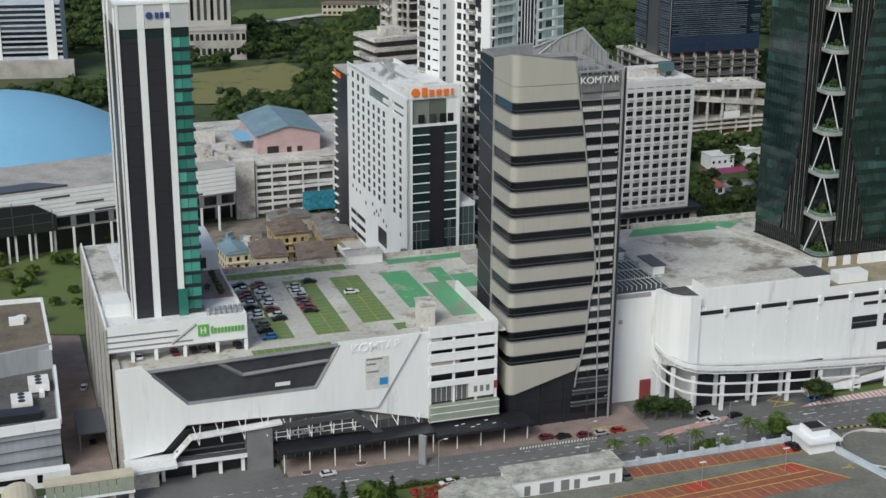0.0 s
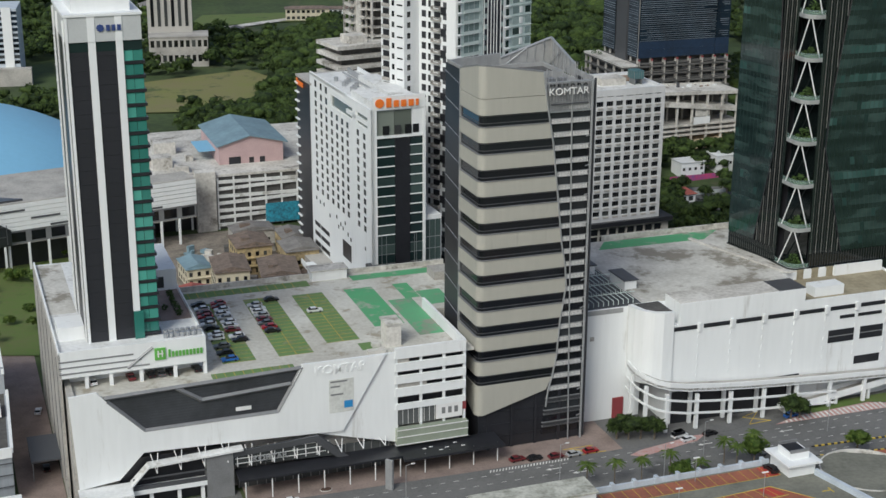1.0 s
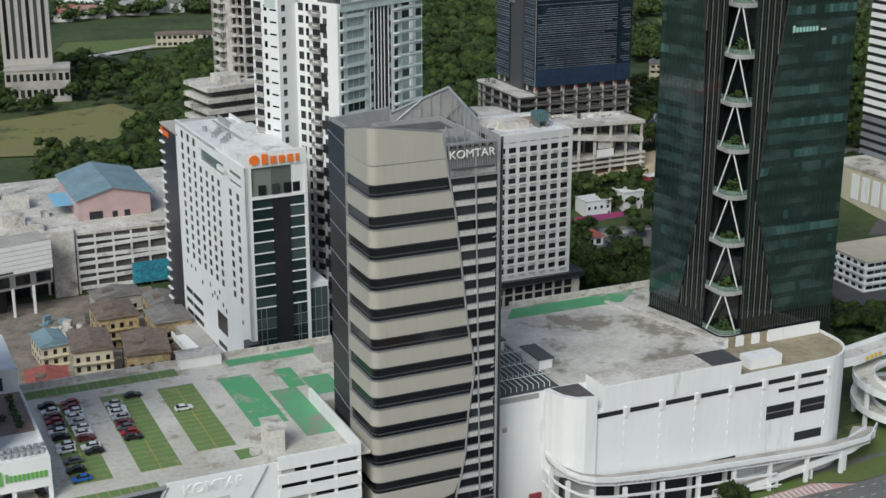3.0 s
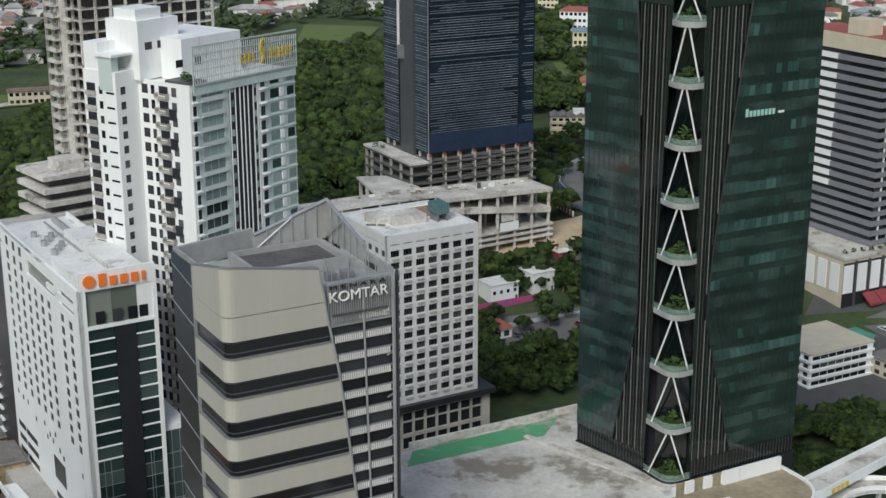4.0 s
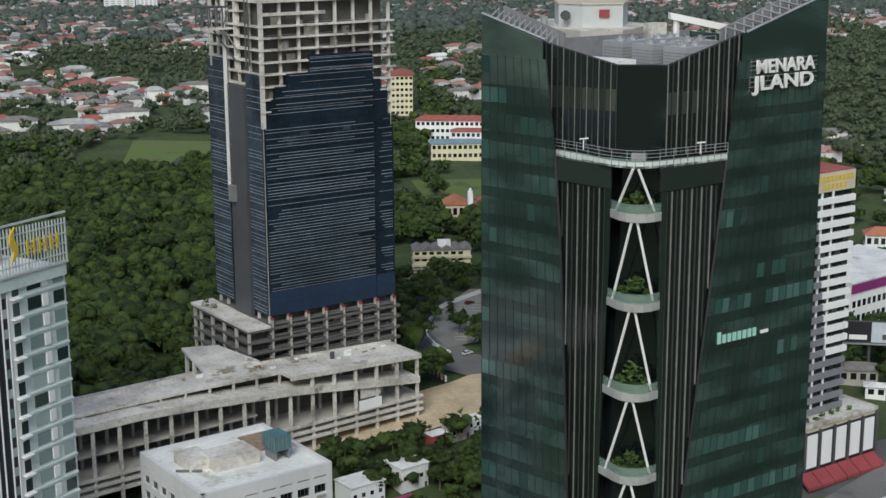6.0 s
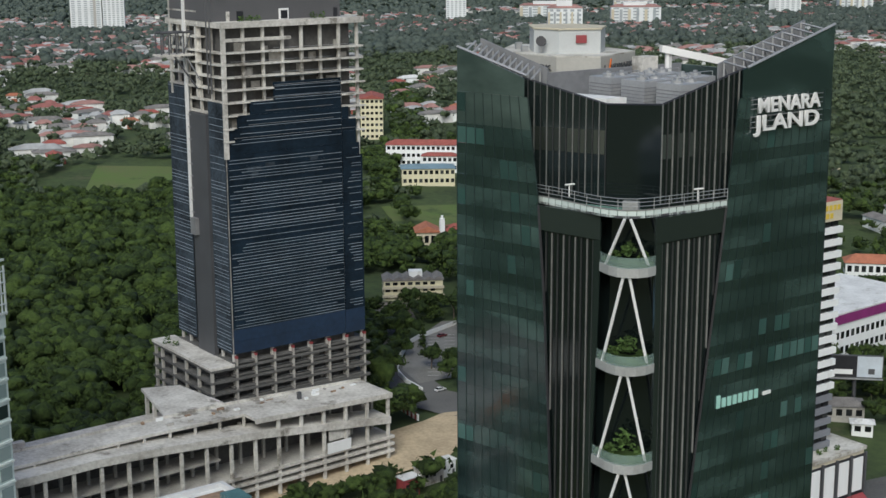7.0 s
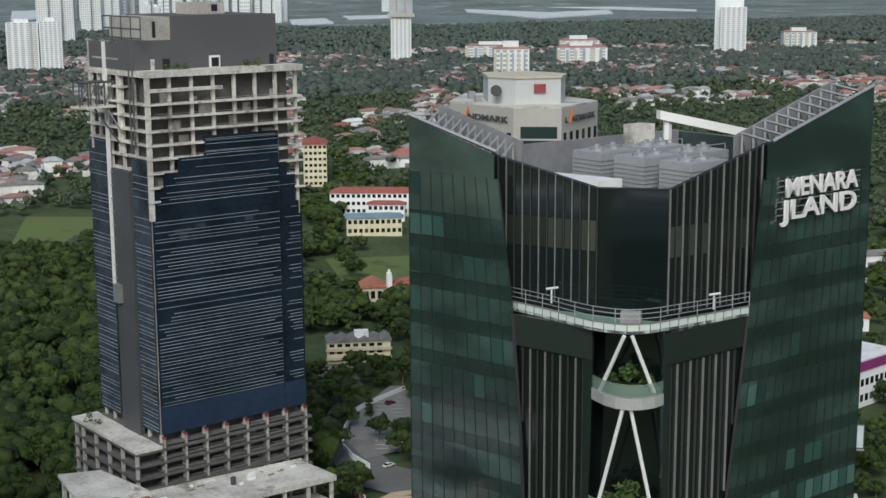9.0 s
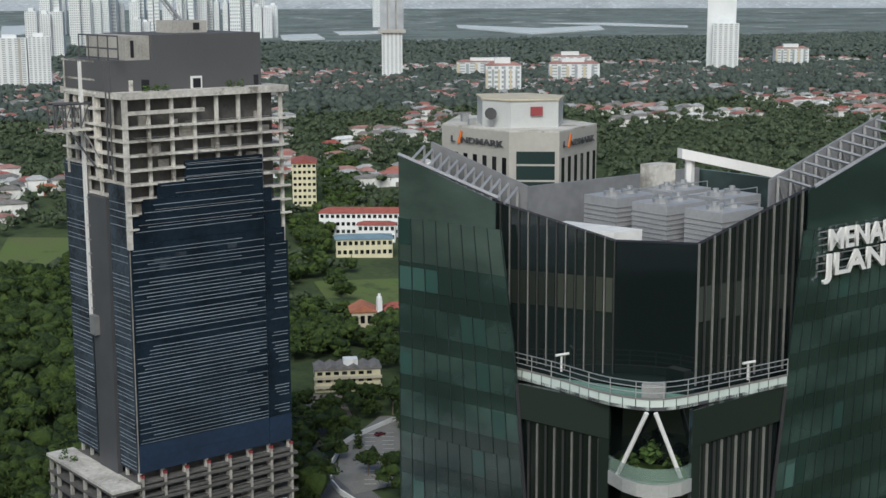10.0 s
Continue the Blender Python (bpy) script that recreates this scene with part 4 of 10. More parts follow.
# ---- white block with a grid of windows ----
def gridded_building():
    t = thing("gridded_building", at_grid(80, 102.2, 0, 1.0), "white office block with a regular grid of dark windows", "office building")
    W, D, top, bot = 27.6, 27.0, 84.0, 36.8
    rows = [(38.9 + 3.27 * i, 40.75 + 3.27 * i) for i in range(13)]
    cols = [(1.3 + 3.72 * i, 4.0 + 3.72 * i) for i in range(7)]
    win = pane_mesh(2.7, 1.85, WINDOW, DARK_GREY, 2)
    box = Solid().box(0.35, -0.45, -0.75, 2.3, 0.0, -0.25).mesh("air_conditioner", GREY_CON)
    for m, length, cs in ((pose(0, 0, 0), W, cols), (pose(0, D, 0, 0, 0, -90), D, cols)):
        s = wall_with_openings(0, length, bot, top, cs, rows + [(81.4, 81.7)], 0.8)
        piece("wall", s.mesh("wall", OFF_WHITE), t, m, "greyish white wall pierced by square openings")
        for a, _ in cs:
            for c, _ in rows:
                piece("window", win, t, m @ pose(a, 0.5, c))
                if m.translation.length < 1:
                    piece("air_conditioner", box, t, m @ pose(a, 0.1, c))
    part("core", Solid().box(0.75, 0.75, bot, W - 0.1, D - 0.1, top - 1.6), CHARCOAL, t)
    part("side_wall", Solid().box(W - 0.8, 0.8, bot, W, D, top).box(0.8, D - 0.8, bot, W - 0.8, D, top), OFF_WHITE, t)
    part("roof", Solid().box(0.8, 0.8, top - 1.4, W - 0.8, D - 0.8, top - 0.9), WHITE_ROOF, t)
    part("roof_house", Solid().box(8, 10, top - 0.9, 17.5, 17, top + 1.5), PALE_CON, t, "stained concrete lift house")
    part("roof_house", Solid().box(4, 13, top - 0.9, 9, 20, top + 1.3), PALE_CON, t)
    tank = part("water_tank", Solid().box(19.6, 8, top + 1.2, 23.4, 13, top + 4.0), TANK, t, "blue-green panel water tank")
    s = Solid()
    for i in range(5):
        s.box(19.55, 8 + i * 1.1, top + 1.2, 19.6, 8.1 + i * 1.1, top + 4).box(19.6 + i * 0.9, 7.95, top + 1.2, 19.7 + i * 0.9, 8.0, top + 4)
    part("ribs", s, MID_GREY, tank)
    part("tank_frame", Solid().box(20, 8.4, top - 0.9, 20.3, 12.5, top + 1.2).box(22.8, 8.4, top - 0.9, 23.1, 12.5, top + 1.2), MID_GREY, t)
    part("rusty_roof", Solid().box(20, 15, top - 0.88, 26, 24, top - 0.6), RUST, t, "rust-stained roof patch")
    part("pipe", Solid().rod((2, 15, top - 0.6), (6, 12, top - 0.6), 0.25), DARK_GREY, t)
    part("base_ledge", Solid().box(-1, -1.5, 35.2, W + 5, D, 36.8), CHARCOAL, t)
    rows2 = [(10.5 + 4.4 * i, 13.9 + 4.4 * i) for i in range(5)]
    s = wall_with_openings(0, W + 4, 9, 35.2, [(0.8 + 3.6 * i, 3.8 + 3.6 * i) for i in range(8)], rows2 + [(31.8, 34.2)], 0.6)
    part("base_wall", s, GREY_CON, t)
    part("base_glazing", Solid().box(0, 0.6, 9, W + 4, D, 35.1), BLACK, t)


TANK = material("blue_green_tank", (0.07, 0.16, 0.17), 0.6, var=0.3, scale=0.4)
RUST = material("rust_stained_roof", (0.33, 0.22, 0.14), 0.9, scale=0.2, fine=0.8, dirt=(0.12, 0.1, 0.09))
gridded_building()


# ---- white and glass apartment tower ----
def apartment_tower():
    t = thing("apartment_tower", at_grid(30.7, 102.8, 0, 25.0), "white apartment tower with pale blue glass front and balconies", "apartment tower")
    W, D, top = 35.5, 18.0, 127.2
    part("core", Solid().box(0.9, 0.9, 9, W - 0.5, 28, 125), CHARCOAL, t)
    # glazed front: three bays, storey by storey
    rnd_w = random.Random(14)
    for xa, xb in ((1.6, 3.0), (10.2, 12.0), (24.6, W)):
        part("pale_cladding", Solid().box(xa, 0.1, 9, xb, 0.5, top), PALE_TEAL, t, "pale teal glass cladding")
    part("bay_back", Solid().box(3.0, 0.55, 9, 10.2, 0.85, top), PALE_TEAL, t)
    part("crown_band", Solid().box(0.2, -0.45, 124.9, W, -0.25, 127.1), PALE_TEAL, t)
    n = 33
    for i in range(n):
        z = 9.5 + 3.55 * i
        dim = rnd_w.random() < 0.18
        part("balcony_window", Solid().box(3.0, 0.3, z + 0.9, 10.2, 0.5, z + 3.4), FRONTGLASS if dim else BAY_GLASS, t)
        for x in (5.3, 7.8):
            part("mullion", Solid().box(x, 0.2, z + 0.9, x + 0.12, 0.3, z + 3.4), PALE_STEEL, t)
        part("balustrade", Solid().box(2.8, -0.4, z, 10.4, -0.25, z + 0.95), BALUSTRADE, t)
        part("floor_slab", Solid().box(2.8, -0.4, z - 0.12, 10.4, 0.5, z - 0.01), WHITE, t)
        part("bay_window", Solid().box(26.4, 0.0, z + 0.8, 29.5, 0.1, z + 3.0), FRONTGLASS if rnd_w.random() < 0.3 else BAY_GLASS, t)
        part("bay_window", Solid().box(32.5, 0.0, z + 0.7, 35.0, 0.1, z + 2.9), FRONTGLASS if rnd_w.random() < 0.3 else BAY_GLASS, t)
        part("white_panel", Solid().box(29.7, -0.2, z + 0.9, 31.0, 0.1, z + 3.0), WHITE, t)
        part("sill", Solid().box(24.6, -0.18, z - 0.1, W, 0.1, z + 0.3), BALUSTRADE, t)
        for a, b in ((-0.4, 1.4), (22.4, 24.6)):
            part("ledge", Solid().box(a, -0.9, z, b, 0.2, z + 0.25), WHITE, t)
            part("side_window", Solid().box(a + 0.5, -0.04, z + 0.5, b - 0.2, 0.1, z + 2.8), FRONTGLASS, t)
    part("front_wall", Solid().box(0, 0.05, 9, 1.6, 0.9, top).box(22.0, 0.05, 9, 24.6, 0.9, top), WHITE, t)
    part("dark_bay", Solid().box(12.0, 0.1, 9, 22.0, 0.9, top - 1), NAVY, t, "dark navy recessed bay with white ribs")
    for x in (12.2, 14.0, 15.6, 17.0, 18.4, 20.2, 21.6):
        part("rib", Solid().box(x, -0.12, 9, x + 0.22, 0.1, top - 1), WHITE, t)
    for i in range(n):
        for x in (12.6, 20.5):
            part("window", Solid().box(x, -0.02, 10.2 + 3.55 * i, x + 1.0, 0.1, 11.8 + 3.55 * i), BLUE_GLASS, t)
    # crown screen
    for i in range(49):
        x = i * W / 48
        part("screen_bar", Solid().box(x, -0.7, top - 0.2, x + (0.26 if i % 6 == 0 else 0.14), -0.45, 136.4 - 0.025 * i), PALE_STEEL, t, "pale upright bar of the crown screen" if i == 0 else "")
    for z in (top, 128.8, 130.6, 132.4, 134.2, 136.0):
        part("screen_rail", Solid().box(0, -0.75, z, W + 0.3, -0.4, z + (0.35 if z in (top, 136.0) else 0.16)), PALE_STEEL, t)
    for x, w, h in ((15.5, 2.0, 2.6), (18.2, 2.0, 2.6), (26.2, 2.0, 2.8), (29, 1.8, 2.8), (31.6, 2.0, 2.8)):
        part("sign_stroke", Solid().box(x, -1.0, 130.2, x + w * 0.2, -0.75, 130.2 + h), SIGN_YELLOW, t)
        part("sign_stroke", Solid().box(x + w * 0.75, -1.0, 130.2, x + w * 0.95, -0.75, 130.2 + h), SIGN_YELLOW, t)
        part("sign_stroke", Solid().box(x + w * 0.2, -1.0, 131.4, x + w * 0.75, -0.75, 131.8), SIGN_YELLOW, t)
    part("sign_flame", Solid().slab([(22.4, 129.6), (23.8, 130.6), (24.2, 132.4), (23.2, 134.0), (23.6, 135.8), (22.5, 134.6), (22.3, 133.0), (23.2, 131.6)], -1.1, -0.75), SIGN_YELLOW, t, "yellow flame-shaped emblem")
    part("glass_parapet", Solid().box(0.2, -0.2, 125.4, W, 0.2, 127.3), BLUE_GLASS, t)
    # balcony side
    side = pose(0, D, 0, 0, 0, -90)
    piece("side_wall", Solid().box(0, 0.0, 9, D, 0.9, top).mesh("side_wall", WHITE), t, side)
    for i in range(n):
        z = 10 + 3.55 * i
        for x, w, m_ in ((1.2, 2.0, CHARCOAL), (4.3, 1.2, WINDOW), (7.0, 3.0, CHARCOAL), (11.2, 1.6, DARK_GREY)):
            piece("window", Solid().box(x, -0.05, z + 0.4, x + w, 0.1, z + 2.6).mesh("window", m_), t, side)
        piece("balcony", Solid().box(6.6, -1.3, z - 0.2, 10.4, 0, z + 0.1).box(6.6, -1.3, z + 0.1, 6.7, 0, z + 1.1).box(10.3, -1.3, z + 0.1, 10.4, 0, z + 1.1).box(6.6, -1.3, z + 0.9, 10.4, -1.2, z + 1.1).mesh("balcony", GREY_CON), t, side)
        if i % 2:
            piece("dark_panel", Solid().box(10.4, -0.35, z - 1.6, 12.6, -0.02, z + 1.0).mesh("dark_panel", CHARCOAL), t, side)
    # rear wing, set forward of the balcony side
    wing = part("wing", Solid().box(-7, D, 9, 26, 29.2, 129.5), WHITE, t, "white rear wing with a stepped roof")
    for i in range(n):
        z = 10 + 3.55 * i
        part("window", Solid().box(-7.06, D + 4.7, z + 0.4, -6.9, D + 5.9, z + 2.2), WINDOW, wing)
        part("slot_window", Solid().box(-7.06, D + 0.7, z + 0.6, -6.9, D + 3.4, z + 1.1), WINDOW, wing)
        part("balcony_recess", Solid().box(-7.08, D + 7.2, z + 0.2, -6.9, D + 10.2, z + 2.8), CHARCOAL, wing)
        part("balcony_rail", Solid().box(-7.6, D + 7.0, z - 0.1, -6.95, D + 10.4, z + 0.9), GREY_CON, wing)
        part("front_window", Solid().box(-5.6, D - 0.06, z + 0.5, -4.2, D + 0.1, z + 2.3), WINDOW, wing)
    part("roof", Solid().box(0.4, 0.4, top - 1.0, W - 0.2, D, top - 0.5), WHITE_ROOF, t)
    part("roof_box", Solid().box(6, 9, top - 0.6, 26, 28, 136.5), WHITE, t, "white roof house")
    part("roof_box", Solid().box(-1, 16, 127, 12, 27, 141), WHITE, t, "taller white roof house")
    part("roof_box", Solid().box(0, 17.5, 141, 8, 25, 143.5), WHITE, t)
    part("roof_box", Solid().box(-6.6, 24, 129.5, 2, 29, 136), WHITE, t)
    part("corner_glazing", Solid().box(-7.1, D + 1.0, 125, -5.0, D + 5.5, 133), BLUE_GLASS, t)
    part("roof_slab", Solid().box(-7.6, D + 0.2, 133, -1, D + 6.5, 133.6), WHITE, t)
    for x, y, z in ((4, 8.94, 130), (10, 8.94, 130), (1, 15.94, 134), (5, 15.94, 134)):
        part("window", Solid().box(x, y, z, x + 2.2, y + 0.1, z + 1.8), WINDOW, t)
    part("terrace", Solid().box(0.2, 1.2, top - 0.5, 6, 9, top + 0.6), DARK_GREY, t)
    rnd = random.Random(8)
    foliage(t, [(2.0, 2.5, top + 1.2, 1.0), (3.6, 5, top + 1.2, 1.1), (5, 7.5, top + 1.1, 1.0)], "roof_plants", rnd)


PALE_TEAL = material("pale_teal_cladding", (0.56, 0.66, 0.64), 0.35, var=0.15, scale=0.2, fine=0.8)
BAY_GLASS = glass("grey_teal_glass", (0.2, 0.27, 0.27), (0.42, 0.51, 0.5), 0.15, 0.5)
NAVY = material("navy_cladding", (0.018, 0.02, 0.032), 0.45, var=0.2)
BALUSTRADE = glass("frosted_balustrade", (0.55, 0.64, 0.62), (0.7, 0.77, 0.75), 0.25, 0.6)
PALE_STEEL = material("pale_steel", (0.55, 0.6, 0.6), 0.45, metal=0.2, var=0.1)
apartment_tower()


# ---- bare concrete tower frame behind ----
def bare_frame():
    t = thing("unfinished_tower", at_grid(36, 216, 0, 10), "unfinished bare concrete residential tower frame with open floors", "unfinished tower")
    W, D = 46, 26
    for i in range(38):
        z = 30 + 3.5 * i
        part("floor_slab", Solid().box(0, 0, z, W, D, z + 0.35).box(-2.2, 3, z, 0, 8, z + 0.35).box(-2.2, 14, z, 0, 20, z + 0.35), PALE_CON, t)
        # dark mass set back in each storey in place of interior shade
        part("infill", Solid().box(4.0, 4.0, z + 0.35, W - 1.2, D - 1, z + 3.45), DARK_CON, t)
        part("balcony_wall", Solid().box(-2.2, 14, z + 0.35, -2.0, 20, z + 1.3), PALE_CON, t)
        if i % 2 == 0:
            part("parapet", Solid().box(-1.6, 3, z + 0.3, -1.45, 8, z + 1.2), PALE_CON, t)
    for x in range(0, W, 5):
        part("column", Solid().box(x, -0.05, 9, x + 0.7, 0.7, 162), PALE_CON, t)
        part("column", Solid().box(-0.05, min(x, D - 1), 9, 0.7, min(x, D - 1) + 0.7, 162), PALE_CON, t)
    part("shear_wall", Solid().box(-0.3, 9, 9, 0.4, 13.5, 163), PALE_CON, t)
    for i in range(15):
        z = 27.5 + 4.0 * i
        part("car_park_deck", Solid().box(-19, -8, z, W, 12, z + 1.5), PALE_CON, t)
    # dark block painting the shade between the car park decks
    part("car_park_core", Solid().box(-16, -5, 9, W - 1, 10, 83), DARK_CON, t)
    part("deck_roof_house", Solid().box(-12, -4, 85, -4, 4, 88), PALE_CON, t)


bare_frame()


# ---- unfinished tower in blue netting ----
def netted_tower():
    t = thing("unfinished_tower", at_grid(195.5, 292.7), "unfinished tower wrapped in dark blue safety netting with bare upper floors", "unfinished tower")
    W, D = 50.0, 38.0
    rnd = random.Random(11)
    # dark filling that stands for the shade within the open floors
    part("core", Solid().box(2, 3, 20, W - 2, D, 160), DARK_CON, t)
    left_edge = [(122.4, 0.0), (129.0, 1.1), (133.5, 3.9), (137.2, 8.6), (200, 17.2)]
    right_edge = [(118.0, 50.3), (122.5, 49.2), (127.5, 48.0), (134.5, 45.2), (200, 42.5)]

    def step(edge, z):
        return next(x for top, x in edge if z <= top + 0.1)

    levels = [27 + 4.05 * i for i in range(7)] + [123.2, 127.1, 131.2, 135.2, 139.1, 143.1, 147.0, 150.7]
    for z in levels:
        upper = z > 100
        xa, xb = (step(left_edge, z), step(right_edge, z)) if 54 < z < 141 else (W, W)
        # lower slabs get a darker grey with the shade painted in
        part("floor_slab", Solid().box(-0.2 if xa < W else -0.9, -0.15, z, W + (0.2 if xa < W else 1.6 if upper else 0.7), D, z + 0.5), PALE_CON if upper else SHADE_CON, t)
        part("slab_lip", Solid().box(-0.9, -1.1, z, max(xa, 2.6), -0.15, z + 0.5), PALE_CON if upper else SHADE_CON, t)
        if xb < W:
            part("slab_lip", Solid().box(xb, -1.1, z, W + 1.6, -0.15, z + 0.5), PALE_CON, t)
        part("safety_rail", Solid().box(0.5 + rnd.uniform(0, 20), -0.7, z + 1.2, W - rnd.uniform(1, 12), -0.62, z + 1.3), STEEL, t)
        for _ in range(5 if upper else 3):
            x = rnd.uniform(2, W - 6)
            part("partition", Solid().box(x, 2.2 + rnd.random(), z + 0.45, x + rnd.uniform(1, 4.5), 3.6, z + rnd.uniform(1.4, 3.6)), GREY_CON if rnd.random() < 0.6 else PALE_CON, t)
    part("edge_beam", Solid().box(-0.5, -0.7, 154.4, 24, 0.4, 155.4), PALE_CON, t)
    for k in range(8):
        x = k * (W - 0.9) / 7
        part("column", Solid().box(x, 0.3, 20, x + 0.9, 1.2, 160), PALE_CON, t)
    part("corner_column", Solid().box(-0.6, -0.8, 118, 0.7, 0.3, 160), PALE_CON, t)
    for y in (8, 16, 24, 31, D - 1):
        part("column", Solid().box(0.1, y, 20, 0.9, y + 0.8, 160), PALE_CON, t)
    part("roof_beam", Solid().box(-0.8, -1.0, 158.6, W + 1.4, D, 160.4), PALE_CON, t)
    # netting: one sheet a storey, stepping back at the top, with pale ropes along it
    def rope(a, b, z, y, along_y=False):
        """A slightly slack rope drawn along the net."""
        s_, n_ = Solid(), 3
        r = rnd.uniform(0.075, 0.115)
        hs = [z + rnd.uniform(-0.03, 0.03) for _ in range(n_ + 1)]
        for q in range(n_):
            c, d = a + (b - a) * q / n_, a + (b - a) * (q + 1) / n_
            s_.rod((y, c, hs[q]) if along_y else (c, y, hs[q]), (y, d, hs[q + 1]) if along_y else (d, y, hs[q + 1]), r, 4)
        part("net_rope", s_, NET_LINE, t)

    z0 = 54.5
    for i in range(22):
        z1 = min(z0 + 4.05, 141.2)
        xa, xb = step(left_edge, z1), step(right_edge, z1)
        mat = NET_BLUE if i < 2 else NET
        part("net_sheet", Solid().box(xa, -0.45, z0, min(42.4, xb), -0.25, z1 - 0.05), mat, t)
        if xb > 43:
            part("net_sheet", Solid().box(42.6, -0.4, z0, xb, -0.2, z1 - 0.05), mat, t)
        for f in (0.08, 0.3, 0.55, 0.8):
            zr = z0 + 4.05 * f
            if i > 1 and rnd.random() < (0.95 if zr < 104 else 0.6 if zr < 116 else 0.25):
                rope(xa + 0.6 + rnd.choice([0, 0, 0, rnd.uniform(0, 5)]), min(xb, 42.2) - rnd.choice([0, 0, 0, rnd.uniform(0, 9)]), zr, -0.5)
                if xb > 48 and rnd.random() < 0.7:
                    rope(rnd.uniform(44, 46.5), xb - 0.7, zr, -0.45)
        for ya, yb, top in ((0.0, 10.5, 136), (25.0, 38.6, 140)):
            if z1 < top:
                part("side_net", Solid().box(-0.45, ya, z0, -0.25, yb, z1 - 0.05), NET_GREY, t, "grey side netting")
                for f in (0.2, 0.45, 0.75):
                    if rnd.random() < (0.95 if z0 < 110 else 0.5):
                        rope(ya + 0.4, yb - 0.4, z0 + 4.05 * f, -0.5, True)
        z0 = z1
    for x, z, w in ((7.0, 113.4, 5.0), (13.5, 114.3, 3.4), (8.5, 111.6, 2.4), (30.0, 115.0, 3.0)):
        part("net_patch", Solid().box(x, -0.52, z, x + w, -0.46, z + 1.5), NET_GREY, t, "faded grey patch in the net")
    part("hoist_shaft", Solid().box(-1.2, 11, 20, 0.3, 22.5, 131), DARK_GREY, t, "dark grey lift shaft wall")
    part("hoist_mast", Solid().box(-1.6, 22.9, 94, -0.8, 24.1, 168), WHITE_METAL, t, "pale hoist mast")
    for z in range(98, 134, 4):
        part("mast_tie", Solid().box(-1.5, 21.4, z, -1.1, 22.9, z + 0.25), STEEL, t)
    part("hoist_cage", Solid().box(-2.6, 18.5, 91, -1.2, 22, 96.5), MID_GREY, t)
    # top: grey plant walls, open frame bay and cantilevered platform
    part("plant_wall", Solid().box(-1, 5, 160.4, 46, 34, 168.7), PLANT_GREY, t, "plain dark grey plant room wall")
    part("plant_wall", Solid().box(11.4, 5, 168.7, 46, 34, 175.4), PLANT_GREY, t)
    part("pale_plant_wall", Solid().box(4, 6, 168.7, 11.3, 30, 175.2), GREY_CON, t)
    part("slot_opening", Solid().box(5.6, 5.9, 169.4, 6.6, 6.1, 174), CHARCOAL, t)
    part("roof_house", Solid().box(24, 16, 175.4, 35, 26, 178.8), GREY_CON, t)
    part("hatch", Solid().box(30.5, 15.9, 176.2, 32.5, 16.1, 178.2), CHARCOAL, t)
    boom = Solid().rod((31, 24, 178.8), (23, 30, 192), 0.45, 4).rod((29.6, 24, 178.8), (22, 30, 191.6), 0.2, 4).rod((31, 24, 178.8), (31, 26, 184), 0.3, 4)
    for k in range(7):
        boom.rod((31 - 1.15 * k, 24 + 0.86 * k, 178.8 + 1.9 * k), (28.6 - 1.1 * k, 24.8 + 0.86 * k, 180.4 + 1.9 * k), 0.12, 4)
    part("derrick", boom, STEEL, t, "small grey lattice derrick crane")
    part("door_opening", Solid().box(23, 4.6, 160.4, 26.5, 5.0, 163.8), WHITE_METAL, t)
    part("door_leaf", Solid().box(23.6, 4.5, 160.6, 26, 4.62, 163.2), CHARCOAL, t)
    for x, w in ((4.2, 1.2), (8.0, 2.2), (43.5, 1.4)):
        part("wall_gap", Solid().box(x, 4.8, 160.4, x + w, 5.0, 163.4), PALE_CON if w < 1.3 else CHARCOAL, t)
    foliage(t, [(8, 2, 161, 1.2), (11, 2, 161, 1.4), (14, 2.4, 161, 1.2), (34, 2, 161.2, 1.4), (37, 2, 161.4, 1.6)], "weeds", rnd)
    for z in (139.3, 143.1, 147.0, 150.8, 155.0, 159.2, 163.0, 168.0):
        part("frame_slab", Solid().box(-1.0, 15, z, 6, 36, z + 0.55), PALE_CON, t)
    for y, x in ((34.6, -0.8), (16.4, -0.8), (34.6, 4.6), (26, -0.6)):
        part("frame_column", Solid().box(x, y, 136 if y != 26 else 150, x + 0.9, y + 0.9, 168.2), PALE_CON, t)
    part("lattice_column", Solid().rod((-0.9, 6.4, 138), (-0.9, 6.4, 168.6), 0.3, 4).rod((-0.9, 8.6, 138), (-0.9, 8.6, 168.6), 0.3, 4), DARK_GREY, t)
    truss = part("platform_truss", Solid().rod((-11, 20, 156.6), (4, 20, 156.6), 0.32, 4), DARK_GREY, t, "dark steel platform truss")
    part("chord", Solid().rod((-11, 24, 156.6), (4, 24, 156.6), 0.32, 4), DARK_GREY, truss)
    for k in range(6):
        x0 = -11 + k * 2.6
        part("truss_post", Solid().rod((x0, 20, 149.8), (x0, 20, 156.6), 0.28, 4), DARK_GREY, truss)
        part("truss_post", Solid().rod((x0, 24, 149.8), (x0, 24, 156.6), 0.28, 4), DARK_GREY, truss)
        part("diagonal", Solid().rod((x0, 20, 150), (x0 + 2.6, 20, 156.6), 0.2, 4), DARK_GREY, truss)
    for a, b in (((-7, 20, 149.6), (-1, 16, 139)), ((-3, 20, 149.6), (-1, 14, 142))):
        part("strut", Solid().rod(a, b, 0.28, 4), DARK_GREY, truss)
    part("platform_deck", Solid().box(-11.6, 18.4, 149.2, 5, 25.4, 149.8), PALE_CON, t, "pale cantilevered platform deck")
    s = Solid()
